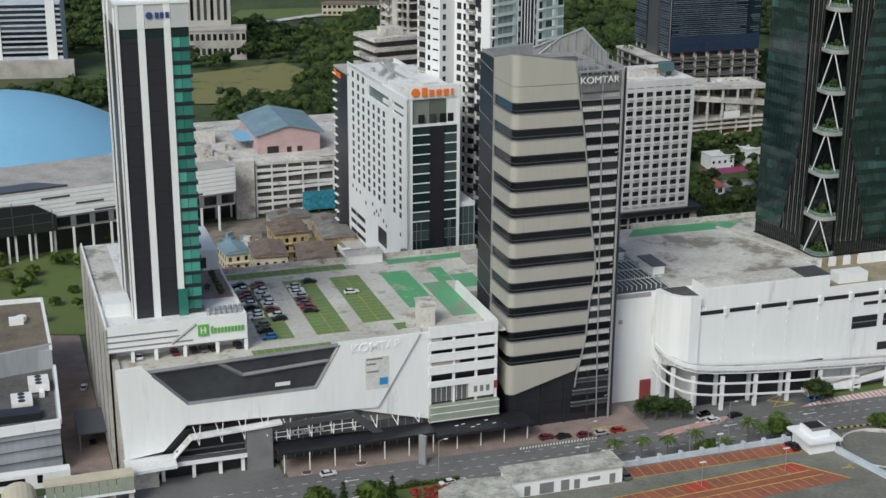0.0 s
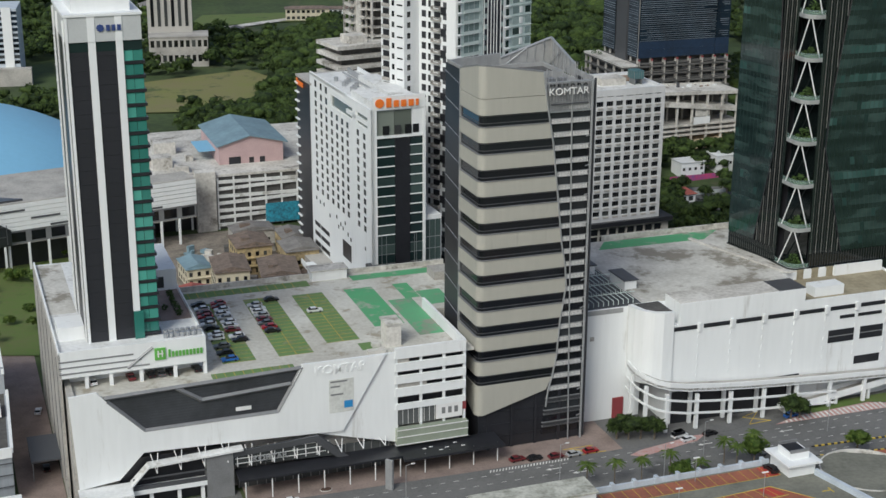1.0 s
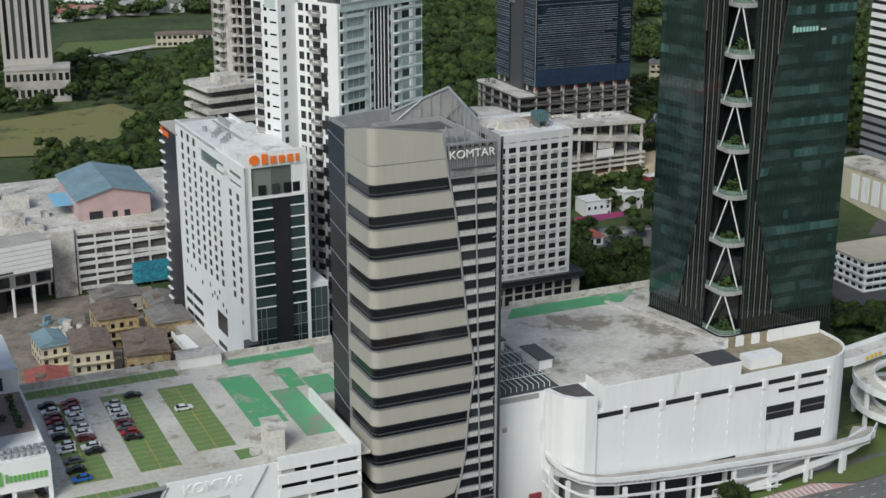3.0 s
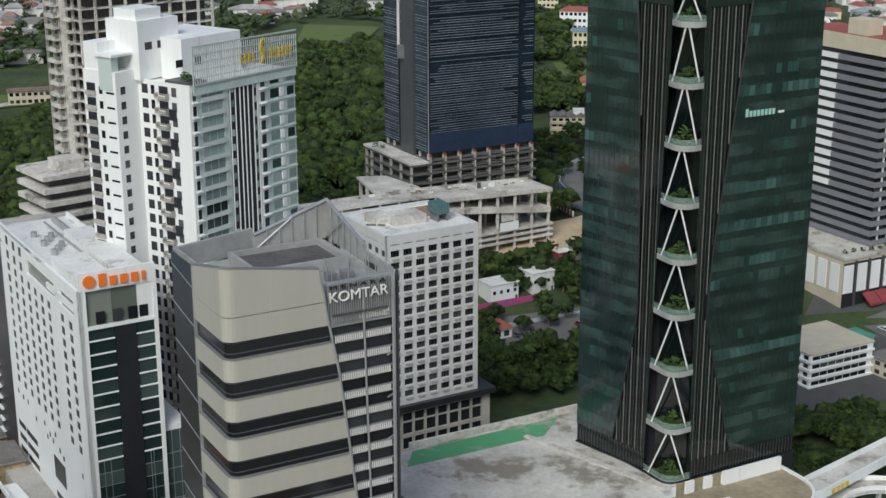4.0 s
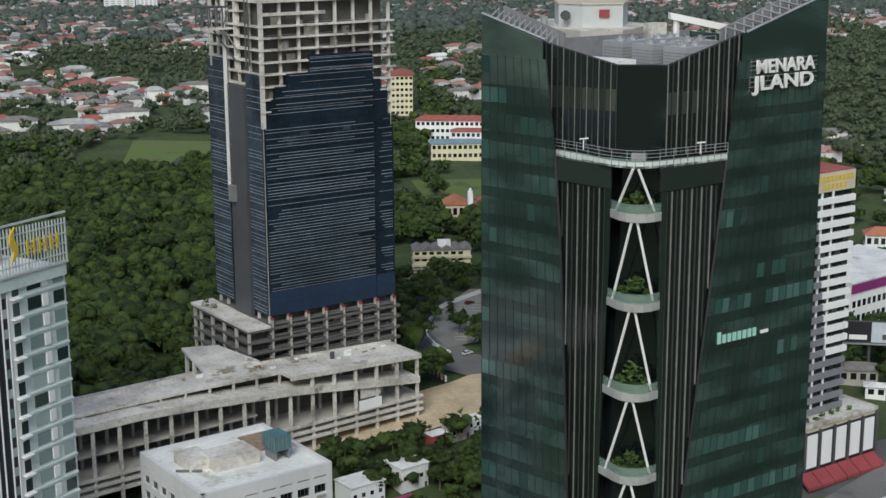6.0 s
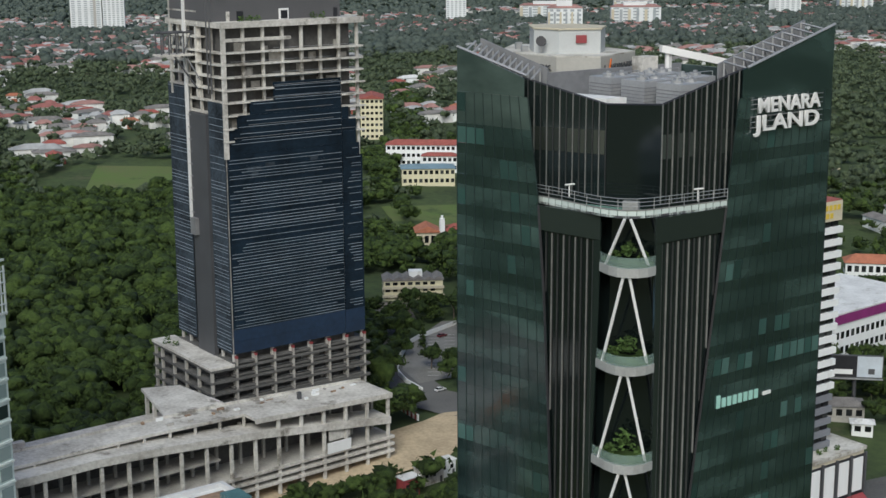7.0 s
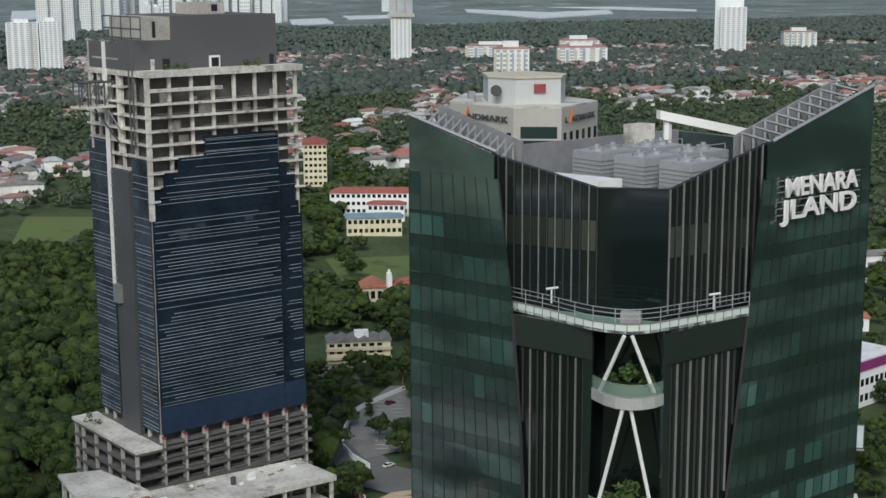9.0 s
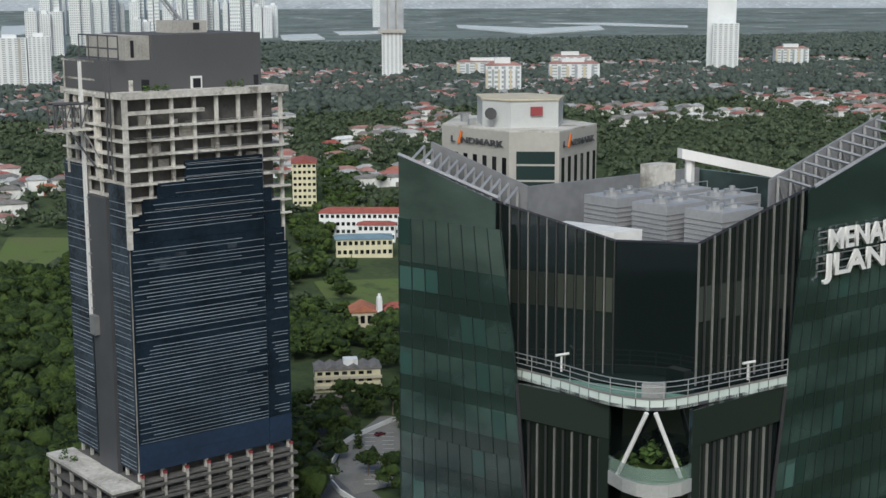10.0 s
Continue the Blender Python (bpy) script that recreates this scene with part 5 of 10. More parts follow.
    for y in (2, 8, 14, 20, 26):
        s.rod((0, y, 168.7), (0, y, 175.4), 0.22, 4)
    for z in (169.4, 172, 175.4):
        s.rod((0, 2, z), (0, 26, z), 0.2, 4)
    part("roof_scaffold", s, DARK_GREY, t)
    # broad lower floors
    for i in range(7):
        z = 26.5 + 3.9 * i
        # slab colour darkened for the shade below the netting
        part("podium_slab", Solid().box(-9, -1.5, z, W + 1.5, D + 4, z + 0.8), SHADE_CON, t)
    # dark filling with the shade of the lower floors in its colour
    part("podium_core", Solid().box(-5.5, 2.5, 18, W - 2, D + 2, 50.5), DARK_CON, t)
    part("podium_terrace", Solid().box(-9.2, -1.7, 50.7, -0.6, D + 4.2, 51.6), PALE_CON, t)
    foliage(t, [(-6, 30, 52, 1.4), (-7.4, 34, 52, 1.6), (-5, 38, 52, 1.3)], "weeds", rnd)
    for k in range(8):
        x = k * (W - 0.9) / 7
        part("podium_column", Solid().box(x + 0.1, -1.3, 18, x + 0.8, -0.5, 54), GREY_CON, t)
        part("red_sleeve", Solid().box(x + 0.05, -1.4, 53.2, x + 0.85, -0.25, 54.0), RED_CLAD, t)
    for y in (-1.3, 8, 17, 26, 35, 40):
        part("podium_column", Solid().box(-8.9, y, 18, -8.0, y + 0.9, 50.7), GREY_CON, t)


# Concrete grey darkened to hold the shade on the lower floors.
SHADE_CON = material("shaded_grey_concrete", (0.12, 0.118, 0.113), 0.9, var=0.35, scale=0.2, fine=1.2)
PLANT_GREY = material("plant_room_grey", (0.1, 0.1, 0.105), 0.8, var=0.12, scale=0.05)
netted_tower()


# ---- long unfinished podium ----
def podium_frame():
    t = thing("unfinished_podium", at_grid(112, 252, 0, 3.0), "long unfinished concrete podium with open decks and columns", "unfinished building")
    L, D = 121.0, 17.0

    def sloped(line, y0, y1, thick):
        """A slab following a line of (x, top z), from y0 back to y1."""
        s_ = Solid()
        n_ = len(line)
        s_.v = [(x, y, z - d) for d in (0.0, thick) for y in (y0, y1) for x, z in line]
        for k in range(n_ - 1):
            a, b, c, e = k, k + 1, n_ + k + 1, n_ + k
            lo = 2 * n_
            s_.f += [(a, b, c, e), (lo + e, lo + c, lo + b, lo + a), (a, lo + a, lo + b, b), (e, c, lo + c, lo + e)]
        s_.f += [(0, n_, 3 * n_, 2 * n_), (n_ - 1, 3 * n_ - 1, 4 * n_ - 1, 2 * n_ - 1)]
        return s_

    ramp = [(-12, 45.4), (0, 45.1), (20, 45.2), (40, 44.0), (72, 41.4), (L, 35.3)]
    part("ramp_slab", sloped(ramp, 0.0, 9.0, 0.7), PALE_CON, t, "long sloping ramp slab")
    part("ramp_edge", sloped(ramp, -0.5, 0.1, 2.3), PALE_CON, t, "deep concrete ramp edge beam")
    roof = [(-12, 46.6), (40, 46.4), (72, 45.6), (L + 0.6, 43.2)]
    part("roof_deck", sloped(roof, 6.0, D, 0.9), PALE_CON, t, "stained pale concrete roof deck")
    front = [(70.5, 45.7), (L + 0.6, 43.2)]
    part("roof_front", sloped(front, 0.0, 5.98, 0.9), PALE_CON, t)
    part("roof_edge", sloped(front, -0.6, 0.0, 1.6), PALE_CON, t)
    part("roof_kerb", sloped([(x, z + 0.7) for x, z in roof], D - 0.5, D + 0.1, 1.6), PALE_CON, t)
    for z in (24.0, 26.3, 28.6):
        part("deck", Solid().box(-12, -0.3, z - 0.9, L + 1.5, 10, z), PALE_CON, t)
    part("mid_floor", Solid().box(-12, 3.0, 34.0, 60, D, 34.6), GREY_CON, t)
    part("floor", Solid().box(-12, 0.4, 28.62, L, D, 28.7), GREY_CON, t)
    # dark sheet added behind the bays to paint their deep shade
    part("dark_backing", Solid().box(-12, 13, 18, L - 2, 14, 43), DARK_CON, t)
    for k in range(17):
        x = L - 1.0 - 8.3 * k
        top = 44.6 if x > 70 else 45.2
        part("column", Solid().box(x, 0.1, 14, x + 0.95, 1.0, (interp(x, front) if x > 70.5 else interp(x, ramp)) - 0.9), PALE_CON, t)
        if x < 72:
            part("roof_post", Solid().box(x, 6.2, interp(x, ramp), x + 0.7, 6.9, interp(x, roof) - 0.8), PALE_CON, t)
        part("inner_column", Solid().box(x, 9.0, 28.7, x + 0.9, 9.9, 42), GREY_CON, t)
    part("partition", Solid().box(97.6, 0.6, 32.0, 105.6, 1.0, 36.6), PALE_CON, t, "pale infill wall")
    part("banner", Solid().box(96, -0.75, 28.4, 105, -0.6, 32.0), WHITE, t, "plain white banner")
    # lower rear deck with rubble, and a frame of slab and posts above it
    part("rear_deck", Solid().box(-12, D + 0.15, 38.8, 70, 40, 39.8), PALE_CON, t, "pale rear deck under demolition")
    part("frame_slab", Solid().prism([(50, 17.3), (70, 17.3), (68, 41), (57, 46)], 45.7, 46.6), PALE_CON, t, "slab of an open concrete frame")
    for x, y in ((50.6, 18), (53.4, 31), (57.4, 43.6), (66.6, 40)):
        part("frame_post", Solid().box(x, y, 20, x + 1.0, y + 1.0, 45.7), PALE_CON, t)
    rnd_p = random.Random(4)
    for k in range(26):
        x, y, w = rnd_p.uniform(-4, 46), rnd_p.uniform(D + 3, 38), rnd_p.uniform(0.8, 5.0)
        part("rubble", Solid().box(x, y, 39.8, x + w, y + rnd_p.uniform(0.4, 2.2), 40.0 + rnd_p.random() * 1.6), rnd_p.choice((PALE_CON, RUST, GREY_CON, WHITE, PALE_CON)), t)
    for k in range(24):
        x, y, w = rnd_p.uniform(40, L - 5), rnd_p.uniform(8, D - 1.5), rnd_p.uniform(0.5, 2.6)
        z = interp(x, roof)
        part("rubble", Solid().box(x, y, z, x + w, y + rnd_p.uniform(0.3, 1.2), z + 0.2 + rnd_p.random() * 0.7), rnd_p.choice((PALE_CON, RUST, GREY_CON, WHITE)), t)
    part("debris", Solid().prism([(10, 26), (30, 30), (31, 34), (9, 29)], 39.8, 40.7), RUST, t, "rusty pile of sheet piles")
    part("roof_bollard", Solid().box(92, 9, 44.8, 93.2, 10, 47.0), DARK_GREY, t)


podium_frame()


# ---- shopping mall with roof parking ----
def mall():
    t = thing("shopping_mall", at_grid(0, 0), "white shopping mall with a faceted street front and roof parking", "shopping mall")
    part("body", Solid().box(-106.5, 3, 9, -5, 70, 39.4), GREY_CON, t)
    part("roof_deck", Solid().prism([(-106.8, 0.6), (-4.6, 0.6), (-1.8, 0.6), (-1.8, 32), (14, 32), (14, 70), (-106.8, 70)], 39.4, 40.0), DECK, t, "stained concrete parking deck")
    part("body", Solid().box(-5, 32, 9, 13.8, 70, 39.4), GREY_CON, t)
    # faceted white sheet
    hull = [(-108, 41.4), (-101.2, 41.8), (-98.9, 38.9), (-90.1, 29.8), (-56.1, 29.9), (-49.4, 42.2), (-27.1, 42.0), (-39.0, 22.0), (-68.3, 23.3), (-90.7, 24), (-97.0, 17.4), (-107, 16.2)]
    part("facade_sheet", Solid().slab(hull, -0.9, -0.3), WHITE, t, "folded white facade sheet")
    part("facade_return", Solid().slab([(-49.5, 23), (-24.4, 16.2), (-24.2, 41.6), (-49.5, 41.6)], -0.2, 0.4), WHITE, t, "plain white side bay")
    part("dark_glazing", Solid().slab([(-99.5, 39.6), (-90, 29.5), (-56, 29.5), (-49, 41.0)], -0.1, 0.3), NIGHT, t, "dark slanting glazing")
    for a, b in (((-98.9, 38.9), (-90.1, 29.8)), ((-90.1, 29.8), (-56.1, 29.9)), ((-56.1, 29.9), (-49.4, 41.4)), ((-82, 40.3), (-75.5, 36.0)), ((-75.5, 36.0), (-52.6, 37.2)), ((-99.5, 39.8), (-49.6, 41.2))):
        part("grey_trim", Solid().rod((a[0], -0.5, a[1]), (b[0], -0.5, b[1]), 0.6, 4), MID_GREY, t)
    for i in range(14):
        z = 30.4 + 0.75 * i
        part("glazing_line", Solid().box(-90 - 8.5 * i / 13, -0.16, z, -56 + 6.2 * i / 13, -0.1, z + 0.06), CHARCOAL, t)
    part("small_sign", Solid().box(-67, -0.5, 31.6, -63, -0.3, 32.6), WHITE_METAL, t)
    part("poster", Solid().box(-42.6, -1.0, 27.5, -36.0, -0.9, 36.8), POSTER, t, "pale faded poster panel")
    part("poster_patch", Solid().box(-38.6, -1.06, 28.6, -36.3, -1.0, 30.6), SIGN_BLUE, t)
    for z, w in ((36.0, 4.5), (34.6, 2.5), (32.4, 3.4)):
        part("poster_bar", Solid().box(-42.2, -1.05, z, -42.2 + w, -1.0, z + 0.45), MID_GREY, t)
    lettering(t, "KOMTAR", pose(-46.4, -0.95, 38.7), 3.4, WHITE)
    part("left_wall", Solid().box(-108, -0.4, 9, -106.4, 75, 41), GREY_CON, t)
    for v in (8, 20, 33, 46, 60):
        part("wall_groove", Solid().box(-108.1, v, 12, -108, v + 0.3, 40), DARK_GREY, t)
    # street level
    part("shop_glazing", Solid().box(-67, 1.2, 9.1, -25, 1.5, 17), SHOP, t)
    for i in range(18):
        part("mullion", Solid().box(-66.8 + 2.4 * i, 1.0, 9.1, -66.6 + 2.4 * i, 1.2, 17), MID_GREY, t)
    part("glass_box", Solid().slab([(-68.5, 17.2), (-40, 15.6), (-46.5, 21.6), (-68.5, 20.4)], -1.6, 0.0), SHOP, t, "glazed entrance bay")
    s = Solid()
    for i in range(9):
        s.box(-67.5 + 3 * i, -1.75, 16.6, -67.3 + 3 * i, -1.6, 20.8 - 0.05 * i)
    for z in (17.4, 18.8, 20.2):
        s.box(-68, -1.75, z, -44, -1.6, z + 0.12)
    part("glass_box_frame", s, WHITE_METAL, t)
    lettering(t, "KOMTAR", pose(-63.5, -2.0, 17.5), 2.2, STEEL)
    part("dark_frame", Solid().slab([(-68.5, 21.0), (-46, 22.3), (-38.0, 15.2), (-41, 15.2), (-47.0, 20.6), (-68.5, 19.6)], -2.2, -1.5), DARK_GREY, t)
    part("street_canopy", Solid().box(-68, -7, 14.6, -24.5, 0, 15.2), CHARCOAL, t, "thin dark street canopy")
    part("street_canopy", Solid().box(-24.5, -8.5, 14.0, 4.0, 0, 14.7), CHARCOAL, t, "black entrance canopy")
    for x, y in ((-18, -4), (-16, -3.5), (-12, -5), (-9, -3), (-7.5, -5.4), (-14, -6)):
        part("canopy_litter", Solid().box(x, y, 14.7, x + 1.1, y + 0.35, 14.76), WHITE_METAL, t)
    for i in range(11):
        x = -66.5 + 6.9 * i
        part("canopy_post", Solid().rod((x, -6.6, 9), (x, -6.6, 14.7), 0.16), WHITE_METAL, t)
    for i in range(11):
        x = -88.0 + 6.0 * i
        zt = 23.4 if x < -66 else 22.4 - 0.1 * (x + 66)
        part("v_strut", Solid().rod((x, -2.6, 16.8 if x > -66 else 18.6), (x - 1.2, -0.8, zt), 0.13, 5).rod((x, -2.6, 16.8 if x > -66 else 18.6), (x + 0.7, -0.8, zt), 0.13, 5), WHITE_METAL, t, "white V-shaped strut")
    part("white_awning", Solid().prism([(-107.4, -8.4), (-94.5, -7.6), (-94.5, -0.3), (-107.4, -0.3)], 15.4, 16.2), WHITE_ROOF, t, "broad white awning slab")
    part("white_awning", Solid().add([(-94.5, -3.6, 16), (-90, -3.4, 20.6), (-66, -3.2, 21.6), (-66, -0.3, 21.6), (-90, -0.3, 20.6), (-94.5, -0.3, 16), (-94.5, -3.6, 16.5), (-90, -3.4, 21.1), (-66, -3.2, 22.1), (-66, -0.3, 22.1), (-90, -0.3, 21.1), (-94.5, -0.3, 16.5)],
         [(6, 7, 10, 11), (7, 8, 9, 10), (0, 6, 11, 5), (5, 4, 1, 0), (4, 3, 2, 1), (0, 1, 7, 6), (1, 2, 8, 7), (2, 3, 9, 8)]), WHITE_ROOF, t, "rising white awning")
    # black box in place of the shade in the recess
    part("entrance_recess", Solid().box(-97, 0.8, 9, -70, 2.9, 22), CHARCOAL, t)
    part("deck_rail", Solid().box(-94, -2.2, 14.4, -72, -1.6, 15.4).box(-94, -2.2, 17.2, -74, -1.9, 17.6), DARK_GREY, t)
    part("deck_slab", Solid().box(-96, -2.4, 13.2, -72, 1, 14.4), WHITE, t)
    part("grey_tower", Solid().box(-75.5, -2.5, 9, -68.6, 1.5, 21), MID_GREY, t)
    for x in (-98, -90, -83, -77):
        part("entrance_column", Solid().box(x, -1.6, 9, x + 0.9, -0.7, 13.4), WHITE, t)
    part("porch_wall", Solid().box(-106, -4, 9, -99, 0, 13.6), PALE_CON, t)
    # banded parking block
    x0, x1 = -24.4, -4.6
    for z0, z1 in ((40.0, 43.1), (36.4, 38.7), (32.9, 35.1), (29.2, 31.6), (25.4, 27.0)):
        part("spandrel", Solid().box(x0, -0.6, z0, x1, 0.2, z1), WHITE, t)
    # black sheet that paints the shade inside the parking levels
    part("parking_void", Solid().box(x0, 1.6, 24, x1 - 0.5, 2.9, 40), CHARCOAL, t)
    for x in (x0, -17.5, -11, x1 - 0.6):
        part("pier", Solid().box(x, -0.2, 14, x + 0.7, 0.4, 42.5), WHITE, t)
    part("panel_infill", Solid().box(-24, -0.1, 38.7, -20.5, 0.2, 40).box(-23.7, -0.1, 31.6, -15.5, 0.2, 32.9), GREY_CON, t)
    part("shop_window", Solid().box(-24, 0.0, 20.8, -13, 0.25, 25.4), SHOP, t)
    s = Solid()
    for i in range(8):
        s.box(-23.8 + 1.5 * i, -0.1, 20.8, -23.7 + 1.5 * i, 0, 25.4)
    part("shop_window_bars", s, WHITE_METAL, t)
    sign = part("sign_panel", Solid().box(-13, -0.5, 21.2, -5.5, -0.2, 25.6), WHITE_METAL, t, "white sign panel")
    for i in range(3):
        part("sign_bar", Solid().box(-11.4 + 1.8 * i, -0.56, 22.6, -10.4 + 1.8 * i, -0.5, 24.4), MID_GREY, sign)
    part("red_panel", Solid().box(-5.5, -0.4, 23.0, -4.4, 0.2, 25.4), RED_CLAD, t)
    part("glass_awning", Solid().box(-24.4, -2.0, 15.6, -4.4, 0.2, 20.2), PALE_GLASS, t, "pale greenish glass storey")
    for z in (15.8, 18.0, 20.0):
        part("awning_rail", Solid().box(-24.4, -2.15, z, -4.3, -1.95, z + 0.2), WHITE_METAL, t)
    # parapets and roof deck furniture
    part("parapet", Solid().box(-49.6, -0.3, 40, -24, 0.4, 41.9), WHITE, t)
    part("parapet", Solid().box(-5.2, 0.2, 40, -4.4, 34, 43.1), WHITE, t)
    part("parapet", Solid().box(-72, 69.2, 40, 14, 70, 41.4), PALE_CON, t)
    part("stair_tower", Solid().box(-23.8, 8.5, 40, -19.8, 14.0, 46.2), PALE_CON, t, "stained concrete stair tower")
    part("stair_roof", Solid().box(-24.2, 8.1, 46.2, -19.4, 14.4, 46.7), ROOF_CON, t)
    part("lift_house", Solid().box(-29.4, 65.8, 40, -18.4, 71, 43.0), WHITE, t, "low white lift house")
    part("lift_house_roof", Solid().box(-29.8, 65.4, 43.0, -18.0, 71.4, 43.35), PALE_CON, t)
    part("plant_cage", Solid().box(6, 55, 40, 14, 62, 42.6), GREY_CON, t)
    part("debris", Solid().box(-30, 5, 40, -25, 7, 40.8).box(-24, 3, 40, -21, 5, 40.6).box(-27.6, 9, 40, -25.6, 11, 41.2), ROOF_CON, t)
    # green parking strips
    z = 40.012
    def strip(x0_, y0_, x1_, y1_, mat, lines=0):
        p = part("parking_strip", Solid().box(x0_, y0_, 40.0, x1_, y1_, z), mat, t)
        if lines:
            s_ = Solid()
            n = int((y1_ - y0_) / 2.5)
            for i in range(n + 1):
                y = y0_ + i * 2.5
                s_.box(x0_, y, z, x1_, y + 0.14, z + 0.006)
            s_.box((x0_ + x1_) / 2 - 0.08, y0_, z, (x0_ + x1_) / 2 + 0.08, y1_, z + 0.006)
            part("bay_paint", s_, YELLOW_PAINT, p)
    strip(-67.6, 11.2, -58.8, 57, GREEN_OLD, 1)
    strip(-52.6, 11.4, -43.2, 57, GREEN_OLD, 1)
    strip(-38.2, 16.5, -29.0, 56, GREEN_OLD, 1)
    strip(-22.4, 24, -13.7, 56, GREEN_BRIGHT)
    strip(-7.2, 43, -2.6, 56, GREEN_BRIGHT)
    strip(-70, 62.4, -30.8, 67.4, GREEN_OLD)
    strip(-17.4, 62.8, 12, 67.4, GREEN_BRIGHT)
    strip(-12.6, 14, -5.4, 43, GREEN_WORN)
    strip(-2.4, 36, 5, 48, GREEN_WORN)
    strip(-72, 1.5, -50.5, 5.5, GREEN_OLD)
    strip(-30.6, 8.4, -26.0, 13.6, GREEN_OLD)
    s = Solid()
    for i in range(14):
        s.box(-69.5 + 2.6 * i, 62.4, z, -69.36 + 2.6 * i, 67.4, z + 0.006)
    for i in range(9):
        s.box(-71 + 2.4 * i, 1.5, z, -70.86 + 2.4 * i, 5.5, z + 0.006)
    part("bay_paint", s, YELLOW_PAINT, t)


GREEN_WORN = material("peeling_green_paint", (0.1, 0.34, 0.17), 0.85, scale=0.18, fine=1.4, dirt=(0.13, 0.32, 0.18), blot=(0.27, 0.26, 0.22), blot_scale=0.12, blot_from=0.5)
CROWN_WHITE = material("pale_crown_panel", (0.52, 0.54, 0.54), 0.5, var=0.08, scale=0.2, fine=2.0)
NIGHT = material("dark_slate_glazing", (0.06, 0.064, 0.072), 0.3, var=0.35, scale=0.05, fine=0.5)
POSTER = material("faded_poster", (0.62, 0.63, 0.6), 0.6, var=0.2, scale=0.3, fine=1.2)
SHOP = glass("shop_glass", (0.05, 0.055, 0.055), (0.16, 0.17, 0.17), 0.15, 0.5)
PALE_GLASS = material("pale_green_glass", (0.3, 0.34, 0.27), 0.25, var=0.15, scale=0.2)
mall()


# ---- hotel tower and its podium ----
def hotel_tower():
    t = thing("hotel_tower", at_grid(0, 0), "slim dark hotel tower with white stripes and teal window bays", "hotel tower")
    x0, x1, y0, y1, zb, zt = -101.0, -83.2, 12.2, 39.5, 49.0, 125.4
    part("core", Solid().box(x0 + 0.4, y0 + 1.4, zb, x1 - 0.4, y1, zt), CHARCOAL, t)
    for a, b in ((x0 + 0.9, -95.9), (-94.0, -89.4)):
        for i in range(22):
            z = zb + 3.47 * i
            part("dark_panel", Solid().box(a, y0 + 0.35, z, b, y0 + 1.4, z + 3.43), PANEL, t)
    for a, b in ((x0, x0 + 0.7), (-95.8, -94.05), (-89.35, -87.7)):
        part("white_stripe", Solid().box(a, y0, zb, b, y0 + 1.4, zt), WHITE, t)
    for i in range(21):
        z = zb + 1.2 + 3.47 * i
        for a, b in ((-87.6, -85.5), (-85.4, -83.2)):
            part("teal_window", Solid().box(a, y0 + 0.5, z + 0.75, b, y0 + 1.2, z + 3.3), TEAL, t, "teal glass window")
        part("floor_edge", Solid().box(-87.7, y0 + 0.2, z, x1 + 0.5, y0 + 3, z + 0.7), CHARCOAL, t)
        part("side_window", Solid().box(x1 - 0.1, y0 + 1.4, z + 0.75, x1 + 0.15, y0 + 7, z + 3.3), TEAL, t)
    side = pose(x0, y1, 0, 0, 0, -90)
    piece("side_glazing", Solid().box(0, -0.05, zb, 27, 0.4, zt).mesh("side_glazing", CHARCOAL), t, side)
    for a, b in ((0, 1.2), (9.5, 10.3), (24.6, 25.4)):
        piece("side_stripe", Solid().box(a, -0.4, zb, b, 0, zt + 5).mesh("side_stripe", WHITE), t, side)
    for i in range(19):
        piece("side_ledge", Solid().box(-0.4, -0.45, zb + 4 + 3.9 * i, 1.5, 0, zb + 4.25 + 3.9 * i).mesh("side_ledge", WHITE), t, side)
    part("crown", Solid().box(x0, y0, zt, x1, y1, 131.4), CROWN_WHITE, t, "pale grey crown panel")
    part("crown_band", Solid().box(x0 + 0.7, y0 + 0.3, zt - 2.4, x1, y0 + 1.0, zt), FRONTGLASS, t)
    for a, b in ((-95.8, -94.05), (-89.35, -87.7), (x0, x0 + 0.7)):
        part("crown_stripe", Solid().box(a, y0 - 0.15, zt, b, y0, 131.4), WHITE, t)
    part("crown_rim", Solid().box(x0 - 0.3, y0 - 0.3, 131.4, x1 + 0.3, y1 + 0.2, 132.0), WHITE, t)
    part("roof_house", Solid().box(x0 + 2, y0 + 3, 132, x1 - 2, y1 - 3, 135), WHITE, t)
    part("sign_emblem", Solid().rod((-92.8, y0 - 0.3, 128.6), (-92.8, y0, 128.6), 0.9, 8), SIGN_NAVY, t)
    bars_sign(t, pose(-91.4, y0 - 0.4, 127.9), 3.6, 1.4, "SKS", SIGN_NAVY)
    part("foot_box", Solid().box(-89.4, y0 - 0.6, zb, -87, y0 + 1, zb + 8), TEAL, t)


SIGN_NAVY = material("navy_sign", (0.03, 0.06, 0.2), 0.5, var=0.05)
PANEL = material("slate_panel", (0.024, 0.025, 0.031), 0.4, var=0.15, scale=0.05)
hotel_tower()


